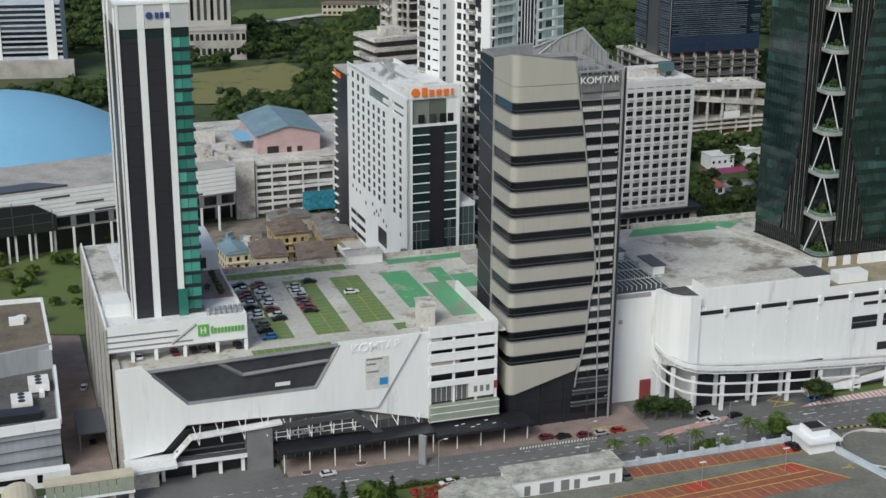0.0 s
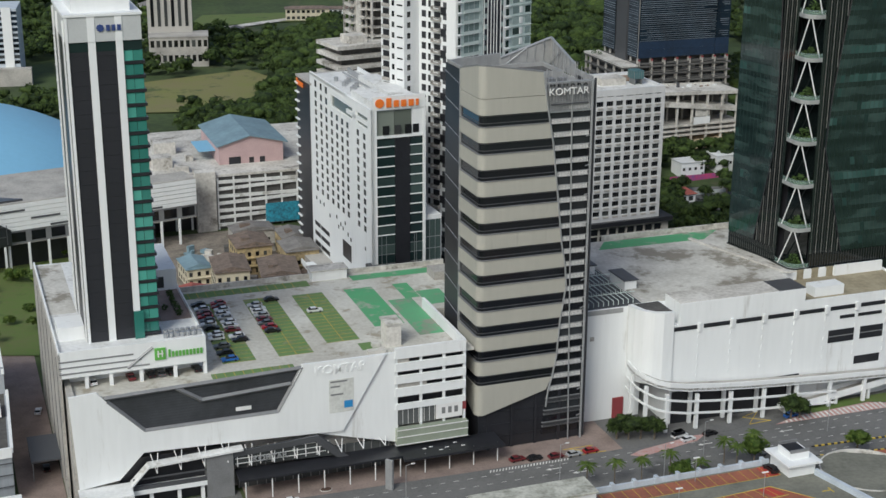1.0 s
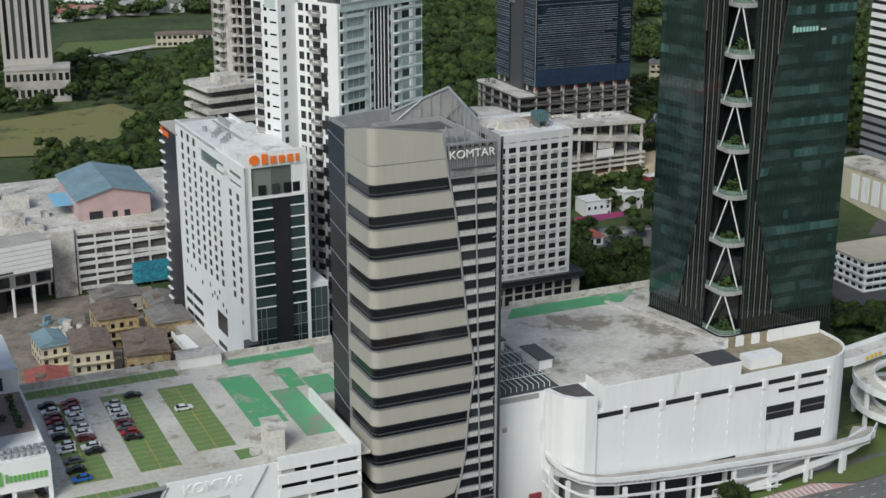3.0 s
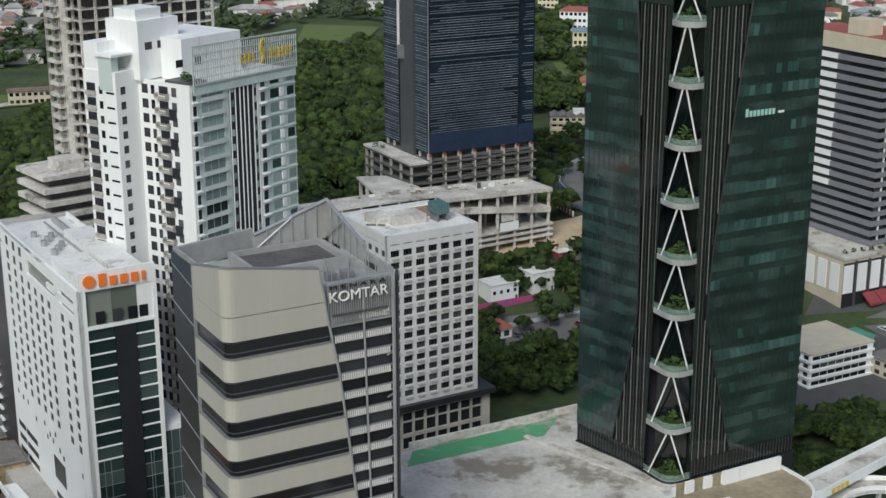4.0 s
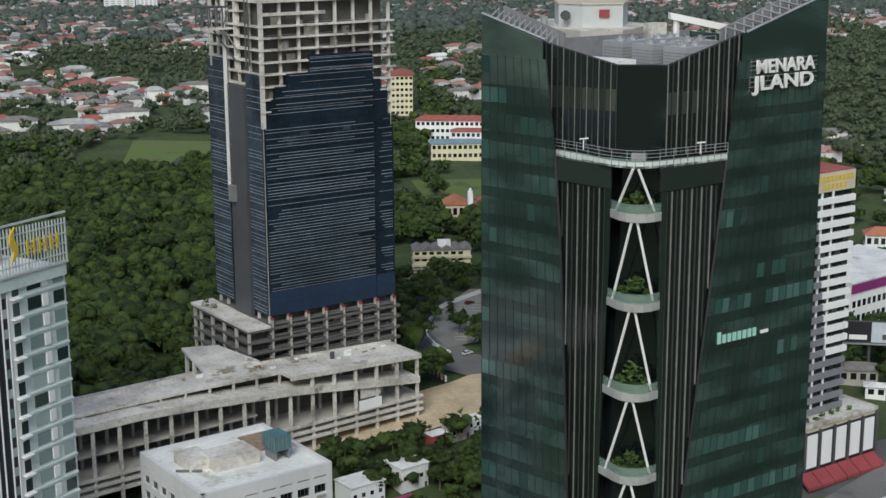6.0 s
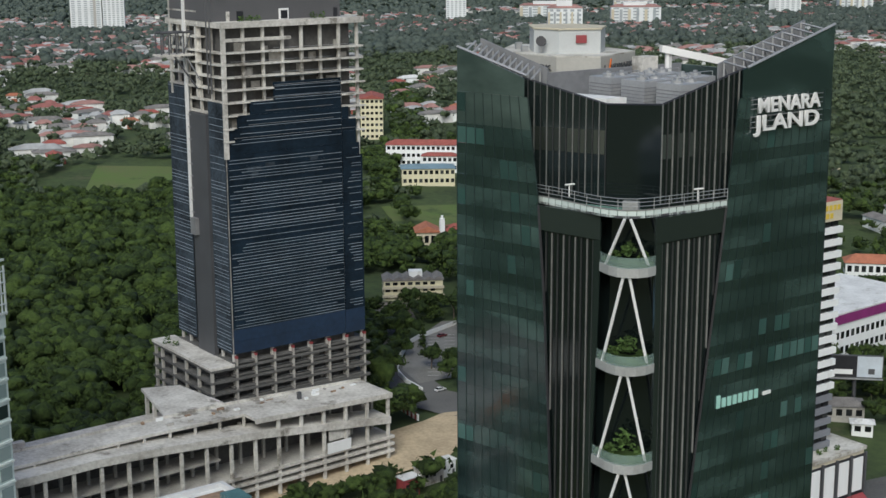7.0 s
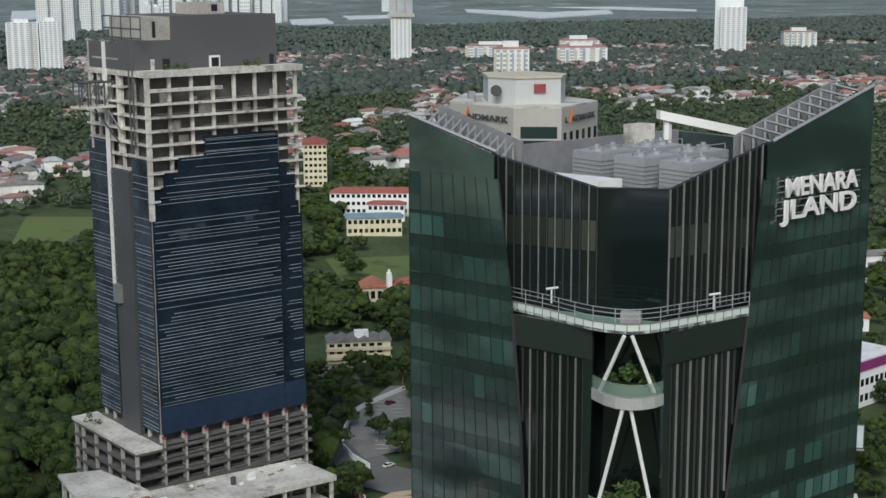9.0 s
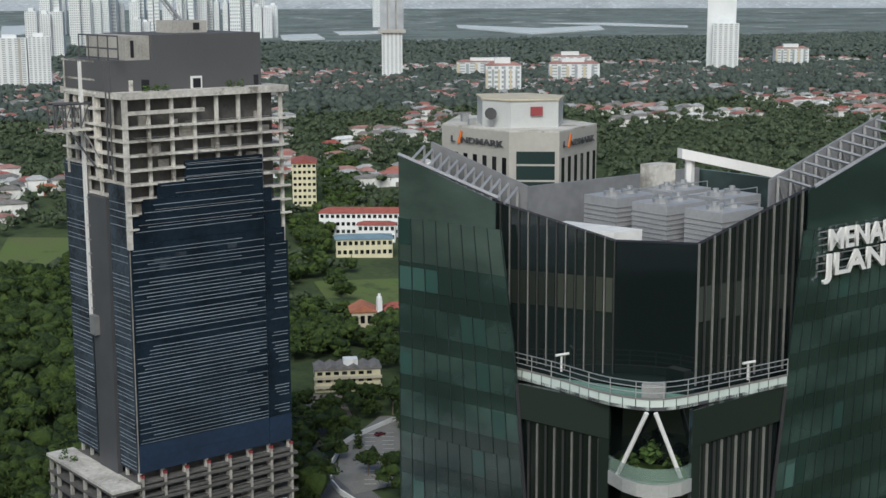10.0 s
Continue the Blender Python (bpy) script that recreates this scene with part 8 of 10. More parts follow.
def tree_thing(x, y, z, r, h, label, mat=None, name="tree", leaves=260):
    """One tree: tapered trunk, limbs and an uneven crown. World metres."""
    t = new(name)
    t.matrix_world = Matrix.Translation((x * K, y * K, z * K))
    tagged(t, label, "tree")
    s = Solid()
    def taper(a, b, ra, rb):
        a, b = Vector(a) * K, Vector(b) * K
        q = (b - a).to_track_quat("Z", "Y")
        ring = [q @ Vector((math.cos(k * 1.0472), math.sin(k * 1.0472), 0)) for k in range(6)]
        s.add([a + p * ra * K for p in ring] + [b + p * rb * K for p in ring], [(k, (k + 1) % 6, 6 + (k + 1) % 6, 6 + k) for k in range(6)])
    taper((0, 0, -0.5), (0.1, 0.1, h * 0.5), 0.35, 0.22)
    for k in range(4):
        a = k * 1.57 + rng.uniform(0, 1)
        taper((0.1, 0.1, h * (0.3 + 0.05 * k)), (r * 0.5 * math.cos(a), r * 0.5 * math.sin(a), h * 0.72), 0.16, 0.06)
    part("trunk", s, BARK, t)
    ob = new("crown", canopy_mesh("crown", [(0, 0, 0, r, h)], 2, 9, mat or CANOPY, rng, leaves, 0.45))
    ob.parent = t
    return t


def grid_world(u, v):
    p = GRID @ Vector((u, v, 0))
    return p.x, p.y


for u, v, r, h in ((39, -5, 3.0, 6.0), (42, -6.4, 3.2, 6.5), (45.5, -7.0, 3.2, 6.5), (49, -8.6, 3.2, 6.2), (43, -3, 3.0, 6)):
    x, y = grid_world(u, v)
    tree_thing(x, y, 9.1, r, h, "dark green bushy street tree by the forecourt")
for u, v, r, h in ((92.6, -9.6, 4.0, 7.5), (95.2, -10.0, 3.2, 6.5)):
    x, y = grid_world(u, v)
    tree_thing(x, y, 9.1, r, h, "round dark tree in front of the ramp")
for u, v, r, h in ((-63, -31, 4.0, 7.5), (-50, -34, 4.6, 8.5), (98, -34, 3.2, 6.5), (44, -33, 3.2, 5.0), (68, -30, 3.8, 7.5)):
    x, y = grid_world(u, v)
    tree_thing(x, y, 9.1, r, h, "bright green tree on the road median", CANOPY_PALE)
for u, v in ((-57, -32), (-44.5, -33)):
    x, y = grid_world(u, v)
    t = new("conifer")
    t.matrix_world = Matrix.Translation((x * K, y * K, 9.1 * K))
    tagged(t, "narrow dark conifer on the road median", "tree")
    part("trunk", Solid().rod((0, 0, 0), (0, 0, 4 * K), 0.15 * K), BARK, t)
    ob = new("crown", canopy_mesh("crown", [(0, 0, 0.6 + 1.3 * i, 1.7 - 0.26 * i, 1.5) for i in range(6)], 1, 4, CANOPY, rng, 40, 0.3))
    ob.parent = t


def median_bed():
    """Planted strip on the road median, clipped green hedge with red flowers."""
    t = thing("flower_bed", at_grid(0, 0, 9.06), "raised median bed with a green hedge and red flowers", "flower bed")
    part("kerb", Solid().prism([(-66, -28.5), (-44, -23.2), (-22, -23.4), (-20, -36), (-66, -38)], 0, 0.25), PALE_CON, t)
    part("soil", Solid().prism([(-65, -29), (-44, -24), (-22.6, -24.2), (-20.8, -35.4), (-65, -37.4)], 0.25, 0.3), FIELD, t)
    rnd = random.Random(17)
    hedge = [(-43 + 1.1 * k, -24.8 + 0.02 * k, 0.9, 0.75) for k in range(18)]
    foliage(t, hedge, "hedge", rnd, CANOPY_PALE, 60, 0.3)
    flowers = [(rnd.uniform(-38, -23), rnd.uniform(-33, -27), 0.8, 0.6) for _ in range(60)]
    foliage(t, flowers, "flowers", rnd, FLOWER, 26, 0.28)
    foliage(t, [(x, y, 0.6, 0.6) for x, y, _, _ in flowers], "flower_leaves", rnd, CANOPY_PALE, 20, 0.28)


FLOWER = material("red_flowers", (0.42, 0.03, 0.05), 0.7, var=0.4, scale=1.0, fine=4.0)
median_bed()
for u, v, w in ((-60.9, -8.3, 3.0), (-45.7, -7.4, 3.4), (12.5, -8.6, 3.0)):
    t = thing("planter", at_grid(u, v, 9.1), "flat brown soil planter set in the brick pavement", "planter", "pavement planters")
    part("rim", Solid().prism([(w / 2 * math.cos(k * 0.5236), 1.1 * math.sin(k * 0.5236)) for k in range(12)], 0, 0.2), PALE_CON, t)
    part("soil", Solid().prism([((w / 2 - 0.2) * math.cos(k * 0.5236), 0.9 * math.sin(k * 0.5236)) for k in range(12)], 0.2, 0.3), RUSTY_SOIL, t)


def palm(u, v, h, turn):
    t = thing("palm_tree", at_grid(u, v, 9.1, turn), "green feathery palm on the road median", "palm", "palms on the median")
    part("trunk", Solid().rod((0, 0, 0), (0.2, 0.1, h), 0.17, 7), BARK, t)
    rnd = random.Random(u)
    for k in range(17):
        a, rise = k * 2.4, rnd.uniform(0.1, 1.4)
        s = Solid()
        ln = rnd.uniform(2.5, 3.2)
        pts = []
        for j in range(7):
            f = j / 6
            pts.append((math.cos(a) * ln * f, math.sin(a) * ln * f, h + rise * f * 1.5 - 1.9 * f * f))
        for j in range(6):
            w = 0.42 * math.sin(math.pi * (j + 0.6) / 6.4)
            px, py = -math.sin(a) * w, math.cos(a) * w
            (xa, ya, za), (xb, yb, zb) = pts[j], pts[j + 1]
            s.add([(xa, ya, za), (xb, yb, zb), (xb + px, yb + py, zb - 0.5 * w), (xa + px * 0.7, ya + py * 0.7, za - 0.4 * w)], [(0, 1, 2, 3)])
            s.add([(xa, ya, za), (xb, yb, zb), (xb - px, yb - py, zb - 0.5 * w), (xa - px * 0.7, ya - py * 0.7, za - 0.4 * w)], [(3, 2, 1, 0)])
        part("frond", s, CANOPY_PALE, t)


for u, v, h, a in ((18.9, -28.1, 6.5, 0), (26.2, -29.7, 6.8, 40), (33.9, -30.2, 6.6, 100), (42.7, -29.2, 6.6, 10), (59.8, -28.1, 7.0, 70), (61.9, -31.0, 6.2, 30), (69.2, -26.9, 7.0, 20), (52.0, -29.5, 2.6, 50)):
    palm(u, v, h, a)
for u, v in ((-28, -20), (14, -22), (57, -22), (98, -20), (40, -31)):
    t = thing("street_lamp", at_grid(u, v, 9.1), "tall thin grey street lamp", "street lamp", "street lamps")
    part("pole", Solid().rod((0, 0, 0), (0, 0, 10), 0.1), STEEL, t)
    part("arm", Solid().rod((0, 0, 10), (1.8, 0, 10.3), 0.06), STEEL, t)
    part("lamp_head", Solid().box(1.4, -0.15, 10.2, 2.4, 0.15, 10.4), WHITE_METAL, t)
t = thing("street_screen", at_grid(-31, -12, 9.1), "tall narrow grey gantry screen beside the road", "gantry")
part("frame", Solid().prism([(0, 0), (1.4, -1.5), (1.9, -1.2), (0.5, 0.3)], 0, 8.5), STEEL, t)


# ---- halls, car parks and old houses behind the mall ----
SKYBLUE = material("pale_blue_roof", (0.22, 0.48, 0.68), 0.5, var=0.06, scale=0.03, fine=0.4)
STEELBLUE = material("steel_blue_roof", (0.19, 0.29, 0.34), 0.6, var=0.25, scale=0.1, fine=0.5)
PINKWALL = material("pink_wall", (0.5, 0.36, 0.36), 0.8, var=0.15, scale=0.15)
OCHRE = material("ochre_plaster", (0.45, 0.35, 0.19), 0.85, scale=0.3, fine=1.2, dirt=(0.2, 0.16, 0.1))
RUSTY = material("rusty_tin_roof", (0.2, 0.15, 0.12), 0.85, scale=0.5, fine=1.6, dirt=(0.09, 0.075, 0.065))
REDTILE = material("red_tile_roof", (0.33, 0.095, 0.075), 0.8, var=0.3, scale=0.3, fine=2.0)
ORANGETILE = material("orange_tile_roof", (0.40, 0.15, 0.085), 0.8, var=0.3, scale=0.3, fine=2.0)
GREYTILE = material("grey_roof", (0.2, 0.19, 0.18), 0.8, var=0.35, scale=0.3, fine=1.5)
YELLOWWALL = material("pale_yellow_wall", (0.66, 0.62, 0.43), 0.8, var=0.12, scale=0.2)


def arena():
    t = thing("sports_arena", at_grid(-190, 240), "sports arena with a shallow sky-blue domed roof", "arena")
    s = Solid()
    n, m = 36, 8
    W, D = 60.0, 75.0
    rings = []
    for j in range(m + 1):
        f = j / m
        rings.append([(63 + W * (1 - f) * math.cos(2 * math.pi * k / n) * 1.0, 78 + D * (1 - f) * math.sin(2 * math.pi * k / n), 29 + 18.5 * (1 - (1 - f) ** 2.0)) for k in range(n)])
    for r in rings:
        s.v += r
    for j in range(m):
        for k in range(n):
            s.f.append((j * n + k, j * n + (k + 1) % n, (j + 1) * n + (k + 1) % n, (j + 1) * n + k))
    part("dome", s, SKYBLUE, t, "smooth sky-blue dome", True)
    part("drum", Solid().prism([(63 + 60 * math.cos(2 * math.pi * k / 24), 78 + 75 * math.sin(2 * math.pi * k / 24)) for k in range(24)], 9, 29.4), WHITE, t)
    # slanting street front with boarded upper storeys over an open arcade
    front = pose(-10, -61.8, 0, 0, 0, 11.5)

    def add(name, solid, mat, label=""):
        piece(name, solid.mesh(name, mat), t, front, label)

    add("front_block", Solid().prism([(0, 0.6), (165, 0.6), (165, 12), (150, 12), (150, 42), (0, 42)], 25, 35.2), PALE_CON)
    add("front_roof", Solid().prism([(0, 0.4), (165, 0.4), (165, 12), (150, 12), (150, 42), (0, 42)], 35.2, 35.6), GREY_CON)
    for i in range(6):
        z = 25.1 + 1.7 * i
        add("facade_board", Solid().box(0, 0, z, 165.2, 0.6, z + 1.5), WHITE)
        for k in range(5):
            x = 8 + 33 * k + 13 * (i % 3)
            if i % 2 == 0 and x < 150:
                add("slot", Solid().box(x, -0.08, z + 0.3, x + 11, 0.02, z + 1.1), DARK_GREY)
    add("upper_wall", Solid().box(0, 0.4, 20, 165, 1.0, 25), MID_GREY)
    add("undercroft", Solid().box(0, 7, 9, 150, 38, 20), CHARCOAL)
    add("arcade_ceiling", Solid().box(0, 0.5, 19.6, 165, 7, 20), GREY_CON)
    for k in range(22):
        x = 2 + 7.4 * k
        add("column", Solid().box(x, 0.1, 9, x + 0.8, 0.9, 20), WHITE)
        add("window", Solid().box(x + 1.6, 0.25, 20.7, x + 6.8, 0.45, 24.3), BLACK)
    add("dark_gable", Solid().slab([(30, 20.4), (92, 20.0), (92, 26), (84, 31.2), (30, 33)], -1.4, -0.2), BLACK, "dark glazed gable")
    for k in range(9):
        add("gable_mullion", Solid().box(31 + 7.4 * k, -1.5, 20.6, 31.3 + 7.4 * k, -1.4, 32.8 if k < 7 else 28.2), DARK_GREY)
    for z in (23.6, 27.4):
        add("gable_rail", Solid().box(30, -1.5, z, 90, -1.4, z + 0.25), DARK_GREY)
    for k in range(8):
        add("gable_column", Solid().box(33 + 8 * k, -1.3, 9, 33.7 + 8 * k, -0.5, 20.2), WHITE)
    add("dark_canopy", Solid().prism([(30, 2), (98, 2), (88, 11), (30, 11)], 35.65, 36.4), NIGHT, "dark flat canopy on the front roof")


arena()


def hall():
    t = thing("market_hall", at_grid(-36, 214), "concrete car park below a pink hall with steel-blue roof", "car park")
    part("block", Solid().box(0, 11.8, 9, 70, 90, 31.2), DARK_CON, t)
    part("roof_deck", Solid().box(-8, 11, 31.2, 70, 92, 32.2), PALE_CON, t, "pale concrete roof deck")
    for i in range(7):
        z = 10.5 + 3.0 * i
        part("parapet", Solid().add([(9, 10.7, z), (42, 10.7, z + (1.2 if i % 2 else -0.4)), (42, 11.3, z + (1.2 if i % 2 else -0.4)), (9, 11.3, z), (9, 10.7, z + 1.3), (42, 10.7, z + 1.3 + (1.2 if i % 2 else -0.4)), (42, 11.3, z + 1.3 + (1.2 if i % 2 else -0.4)), (9, 11.3, z + 1.3)], [(3, 2, 1, 0), (4, 5, 6, 7), (0, 1, 5, 4), (1, 2, 6, 5), (2, 3, 7, 6), (3, 0, 4, 7)]), WHITE_ROOF, t)
    for k in range(6):
        part("column", Solid().box(8.6 + 6.6 * k, 10.6, 9, 9.3 + 6.6 * k, 11.2, 31), WHITE_ROOF, t)
    part("stair_tower", Solid().box(0, 9.4, 9, 8, 16, 34), PALE_CON, t, "bare concrete stair tower")
    part("wing", Solid().box(-22, 14, 20, 0, 70, 31.5), PALE_CON, t)
    for i in range(5):
        part("wing_board", Solid().box(-22, 13.6, 20.6 + 2.1 * i, 0, 14, 22.3 + 2.1 * i), WHITE, t)
    part("wing_undercroft", Solid().box(-22, 15, 9, 0, 60, 20), CHARCOAL, t)
    for k in range(4):
        part("wing_column", Solid().box(-21 + 6.4 * k, 13.8, 9, -20.2 + 6.4 * k, 14.6, 20), WHITE, t)
    hall_ = part("hall_wall", Solid().slab([(13, 32), (40, 32), (40, 40.5), (26, 43.5), (13, 40.0)], 26, 66), PINKWALL, t, "pink gabled hall")
    s = Solid()
    for a, b in (((12, 39.8), (26, 43.7)), ((26, 43.7), (42, 40.0))):
        s.slab([a, b, (b[0], b[1] + 0.4), (a[0], a[1] + 0.4)], 25, 67)
    part("hall_roof", s, STEELBLUE, hall_, "steel-blue metal roof")
    part("lean_to", Solid().box(6, 34, 36.4, 13, 52, 36.8), SKYBLUE, hall_)
    for x, w, h in ((17, 5, 3.0), (25.5, 2, 2.4), (30, 2.2, 2.4)):
        part("door", Solid().box(x, 25.9, 32.2, x + w, 26.0, 32.2 + h), CHARCOAL, hall_)
    for x, y, w, d, h in ((-14, 22, 8, 8, 4), (-20, 30, 6, 10, 3), (-6, 12, 5, 6, 2.5), (-10, 44, 9, 9, 5), (1, 30, 3, 4, 2.2)):
        part("roof_box", Solid().box(x, y + 6, 31.5, x + w, y + d + 6, 32.5 + h), PALE_CON, t)
    part("mural", Solid().box(28, 8.6, 11, 42, 9.0, 19), MURAL, t, "bright blue painted mural wall")


MURAL = material("blue_mural", (0.03, 0.3, 0.42), 0.7, scale=0.5, fine=1.5, dirt=(0.02, 0.08, 0.12))
hall()


def old_house(u, v, w, d, h, turn, wall_mat, roof_mat, label, rnd):
    t = thing("shop_house", at_grid(u, v, 9.1, turn), label, "shop house", "old shop houses")
    part("wall", Solid().box(0, 0, 0, w, d, h), wall_mat, t)
    part("roof", Solid().prism([(-0.5, -0.6), (w + 0.5, -0.6), (w + 0.5, d + 0.6), (-0.5, d + 0.6)], h, h + 0.3).slab([(-0.5, h + 0.3), (w + 0.5, h + 0.3), (w / 2, h + 1.8)], 0.4, d - 0.4), roof_mat, t)
    for k in range(max(1, int(h / 3.2))):
        z = 0.9 + 3.2 * k
        part("ledge", Solid().box(-0.3, -1.0, z - 0.5, w + 0.2, 0, z - 0.2), wall_mat, t)
        for j in range(max(2, int(w / 3))):
            part("window", Solid().box(0.8 + 3 * j, -0.08, z + 0.2, 2.0 + 3 * j, 0.05, z + 1.8), WINDOW, t)
        for j in range(max(2, int(d / 3.5))):
            part("side_window", Solid().box(-0.08, 1 + 3.5 * j, z + 0.2, 0.05, 2.2 + 3.5 * j, z + 1.7), WINDOW, t)
    if rnd.random() < 0.6:
        part("roof_clutter", Solid().box(w * 0.2, d * 0.3, h + 0.3, w * 0.45, d * 0.5, h + 2.2), RUSTY, t)


rnd_h = random.Random(21)
for u, v, w, d, h, a, wm, rm in ((-31, 128, 13, 20, 12, -8, OCHRE, RUSTY), (-45, 140, 12, 18, 11, -5, CREAM, RUSTY), (-17, 150, 12, 14, 12.5, 0, OCHRE, GREYTILE), (-32, 165, 13, 16, 11, 0, OCHRE, RUSTY), (-61, 125, 12, 16, 7, -5, GREY_CON, REDTILE), (-52, 158, 9, 14, 7, 4, CREAM, STEELBLUE), (-62, 104, 11, 13, 6, -4, GREY_CON, REDTILE), (-16, 128, 9, 12, 8, 6, CREAM, RUSTY), (-45, 110, 9, 10, 5, 0, CREAM, RUSTY), (-28, 190, 16, 10, 9, 2, GREY_CON, GREYTILE), (-12, 176, 10, 14, 9, 0, OCHRE, GREYTILE)):
    old_house(u, v, w, d, h, a, wm, rm, "shabby ochre shop house with rusty roofs and balconies", rnd_h)
for i in range(40):
    u, v = rnd_h.uniform(-50, -10), rnd_h.uniform(86, 200)
    t = thing("yard_clutter", at_grid(u, v, 9.1, rnd_h.uniform(0, 90)), "heap of tin sheets and crates in the backyard", "clutter", "backyard clutter")
    s = Solid()
    for j in range(4):
        x, y = rnd_h.uniform(-3, 3), rnd_h.uniform(-3, 3)
        s.box(x, y, 0, x + rnd_h.uniform(1, 3), y + rnd_h.uniform(1, 3), rnd_h.uniform(0.5, 3.5))
    part("pile", s, rnd_h.choice([RUSTY, PALE_CON, DARK_CON, STEELBLUE, WHITE_ROOF]), t)


# ---- towers further off ----
def landmark_block():
    t = thing("office_tower", pose(0, 0, 0), "grey office tower with chamfered corner and dark upright windows", "office tower")
    plan = [(196, 692), (205.5, 667), (217.5, 661.5), (236, 677), (232, 706), (210, 716)]
    part("wall", Solid().prism(plan, 15, 150.4), TOWER_GREY, t)
    part("recess", Solid().prism([(207.2, 666.0), (216.4, 661.8), (216.8, 662.8), (207.6, 667.0)], 15, 145.4), FRONTGLASS, t, "dark glazed chamfer")
    for k in range(9):
        part("recess_rail", Solid().prism([(207.2, 665.9), (216.4, 661.7), (216.6, 662.1), (207.4, 666.3)], 108 + 4.2 * k, 108.5 + 4.2 * k), TOWER_GREY, t)
    for (xa, ya), (xb, yb), n in (((196, 692), (205.5, 667), 7), ((217.5, 661.5), (236, 677), 6)):
        d = Vector((xb - xa, yb - ya)).normalized()
        nx, ny = d.y * 0.15, -d.x * 0.15
        for k in range(n):
            f0, f1 = (k + 0.35) / n, (k + 0.75) / n
            a, b = (xa + (xb - xa) * f0, ya + (yb - ya) * f0), (xa + (xb - xa) * f1, ya + (yb - ya) * f1)
            for lev in range(4):
                z1 = 143.6 - 9.5 * lev
                part("tall_window", Solid().prism([(a[0] + nx, a[1] + ny), (b[0] + nx, b[1] + ny), (b[0] - nx, b[1] - ny), (a[0] - nx, a[1] - ny)], z1 - 8.2, z1), WINDOW, t)
        ang = math.degrees(math.atan2(yb - ya, xb - xa))
        m = pose(xa + d.x * (4.0 if n == 7 else 1.6) + nx * 3, ya + d.y * (4.0 if n == 7 else 1.6) + ny * 3, 146.4, 0, 0, ang)
        fitted(lettering(t, "L  NDMARK", m, 2.3, DARK_GREY), 21 if n == 7 else 20)
        f = 7.0 if n == 7 else 4.4
        piece("sign_mark", Solid().slab([(0, 0), (0.9, 0), (2.0, 3.0), (1.4, 3.6)], -0.2, 0.0).mesh("sign_mark", ORANGE), t, pose(xa + d.x * f + nx * 3, ya + d.y * f + ny * 3, 146.2, 0, 0, ang), "orange slanting emblem stroke")
    part("roof", Solid().prism(plan, 150.4, 150.8), ROOF_CON, t)
    part("penthouse", Solid().prism([(204, 682), (209, 674), (222, 672), (228, 682), (222, 694), (208, 696)], 150.8, 158.0), CROWN_WHITE, t, "white rounded penthouse")
    part("penthouse_rim", Solid().prism([(203.6, 682), (208.8, 673.6), (222.2, 671.6), (228.4, 682), (222.2, 694.4), (207.8, 696.4)], 158.0, 158.5), CREAM, t)
    part("dish", Solid().rod((204.5, 677, 154.5), (204.0, 676.2, 154.7), 1.6, 10), CHARCOAL, t)
    part("dish_mast", Solid().rod((205, 678, 150.8), (204.6, 677.2, 154.5), 0.2), STEEL, t)
    part("emblem", Solid().prism([(214.2, 672.9), (217.4, 672.4), (217.4, 672.0), (214.2, 672.5)], 154, 156.4), RED_CLAD, t)
    rnd = random.Random(2)
    for i in range(12):
        x, y = rnd.uniform(201, 230), rnd.uniform(674, 700)
        part("roof_unit", Solid().box(x, y, 150.8, x + 2, y + 1.5, 152.2 + rnd.random()), STEEL, t)


TOWER_GREY = material("warm_grey_panel", (0.42, 0.41, 0.38), 0.7, var=0.1, scale=0.1, fine=0.8)
landmark_block()


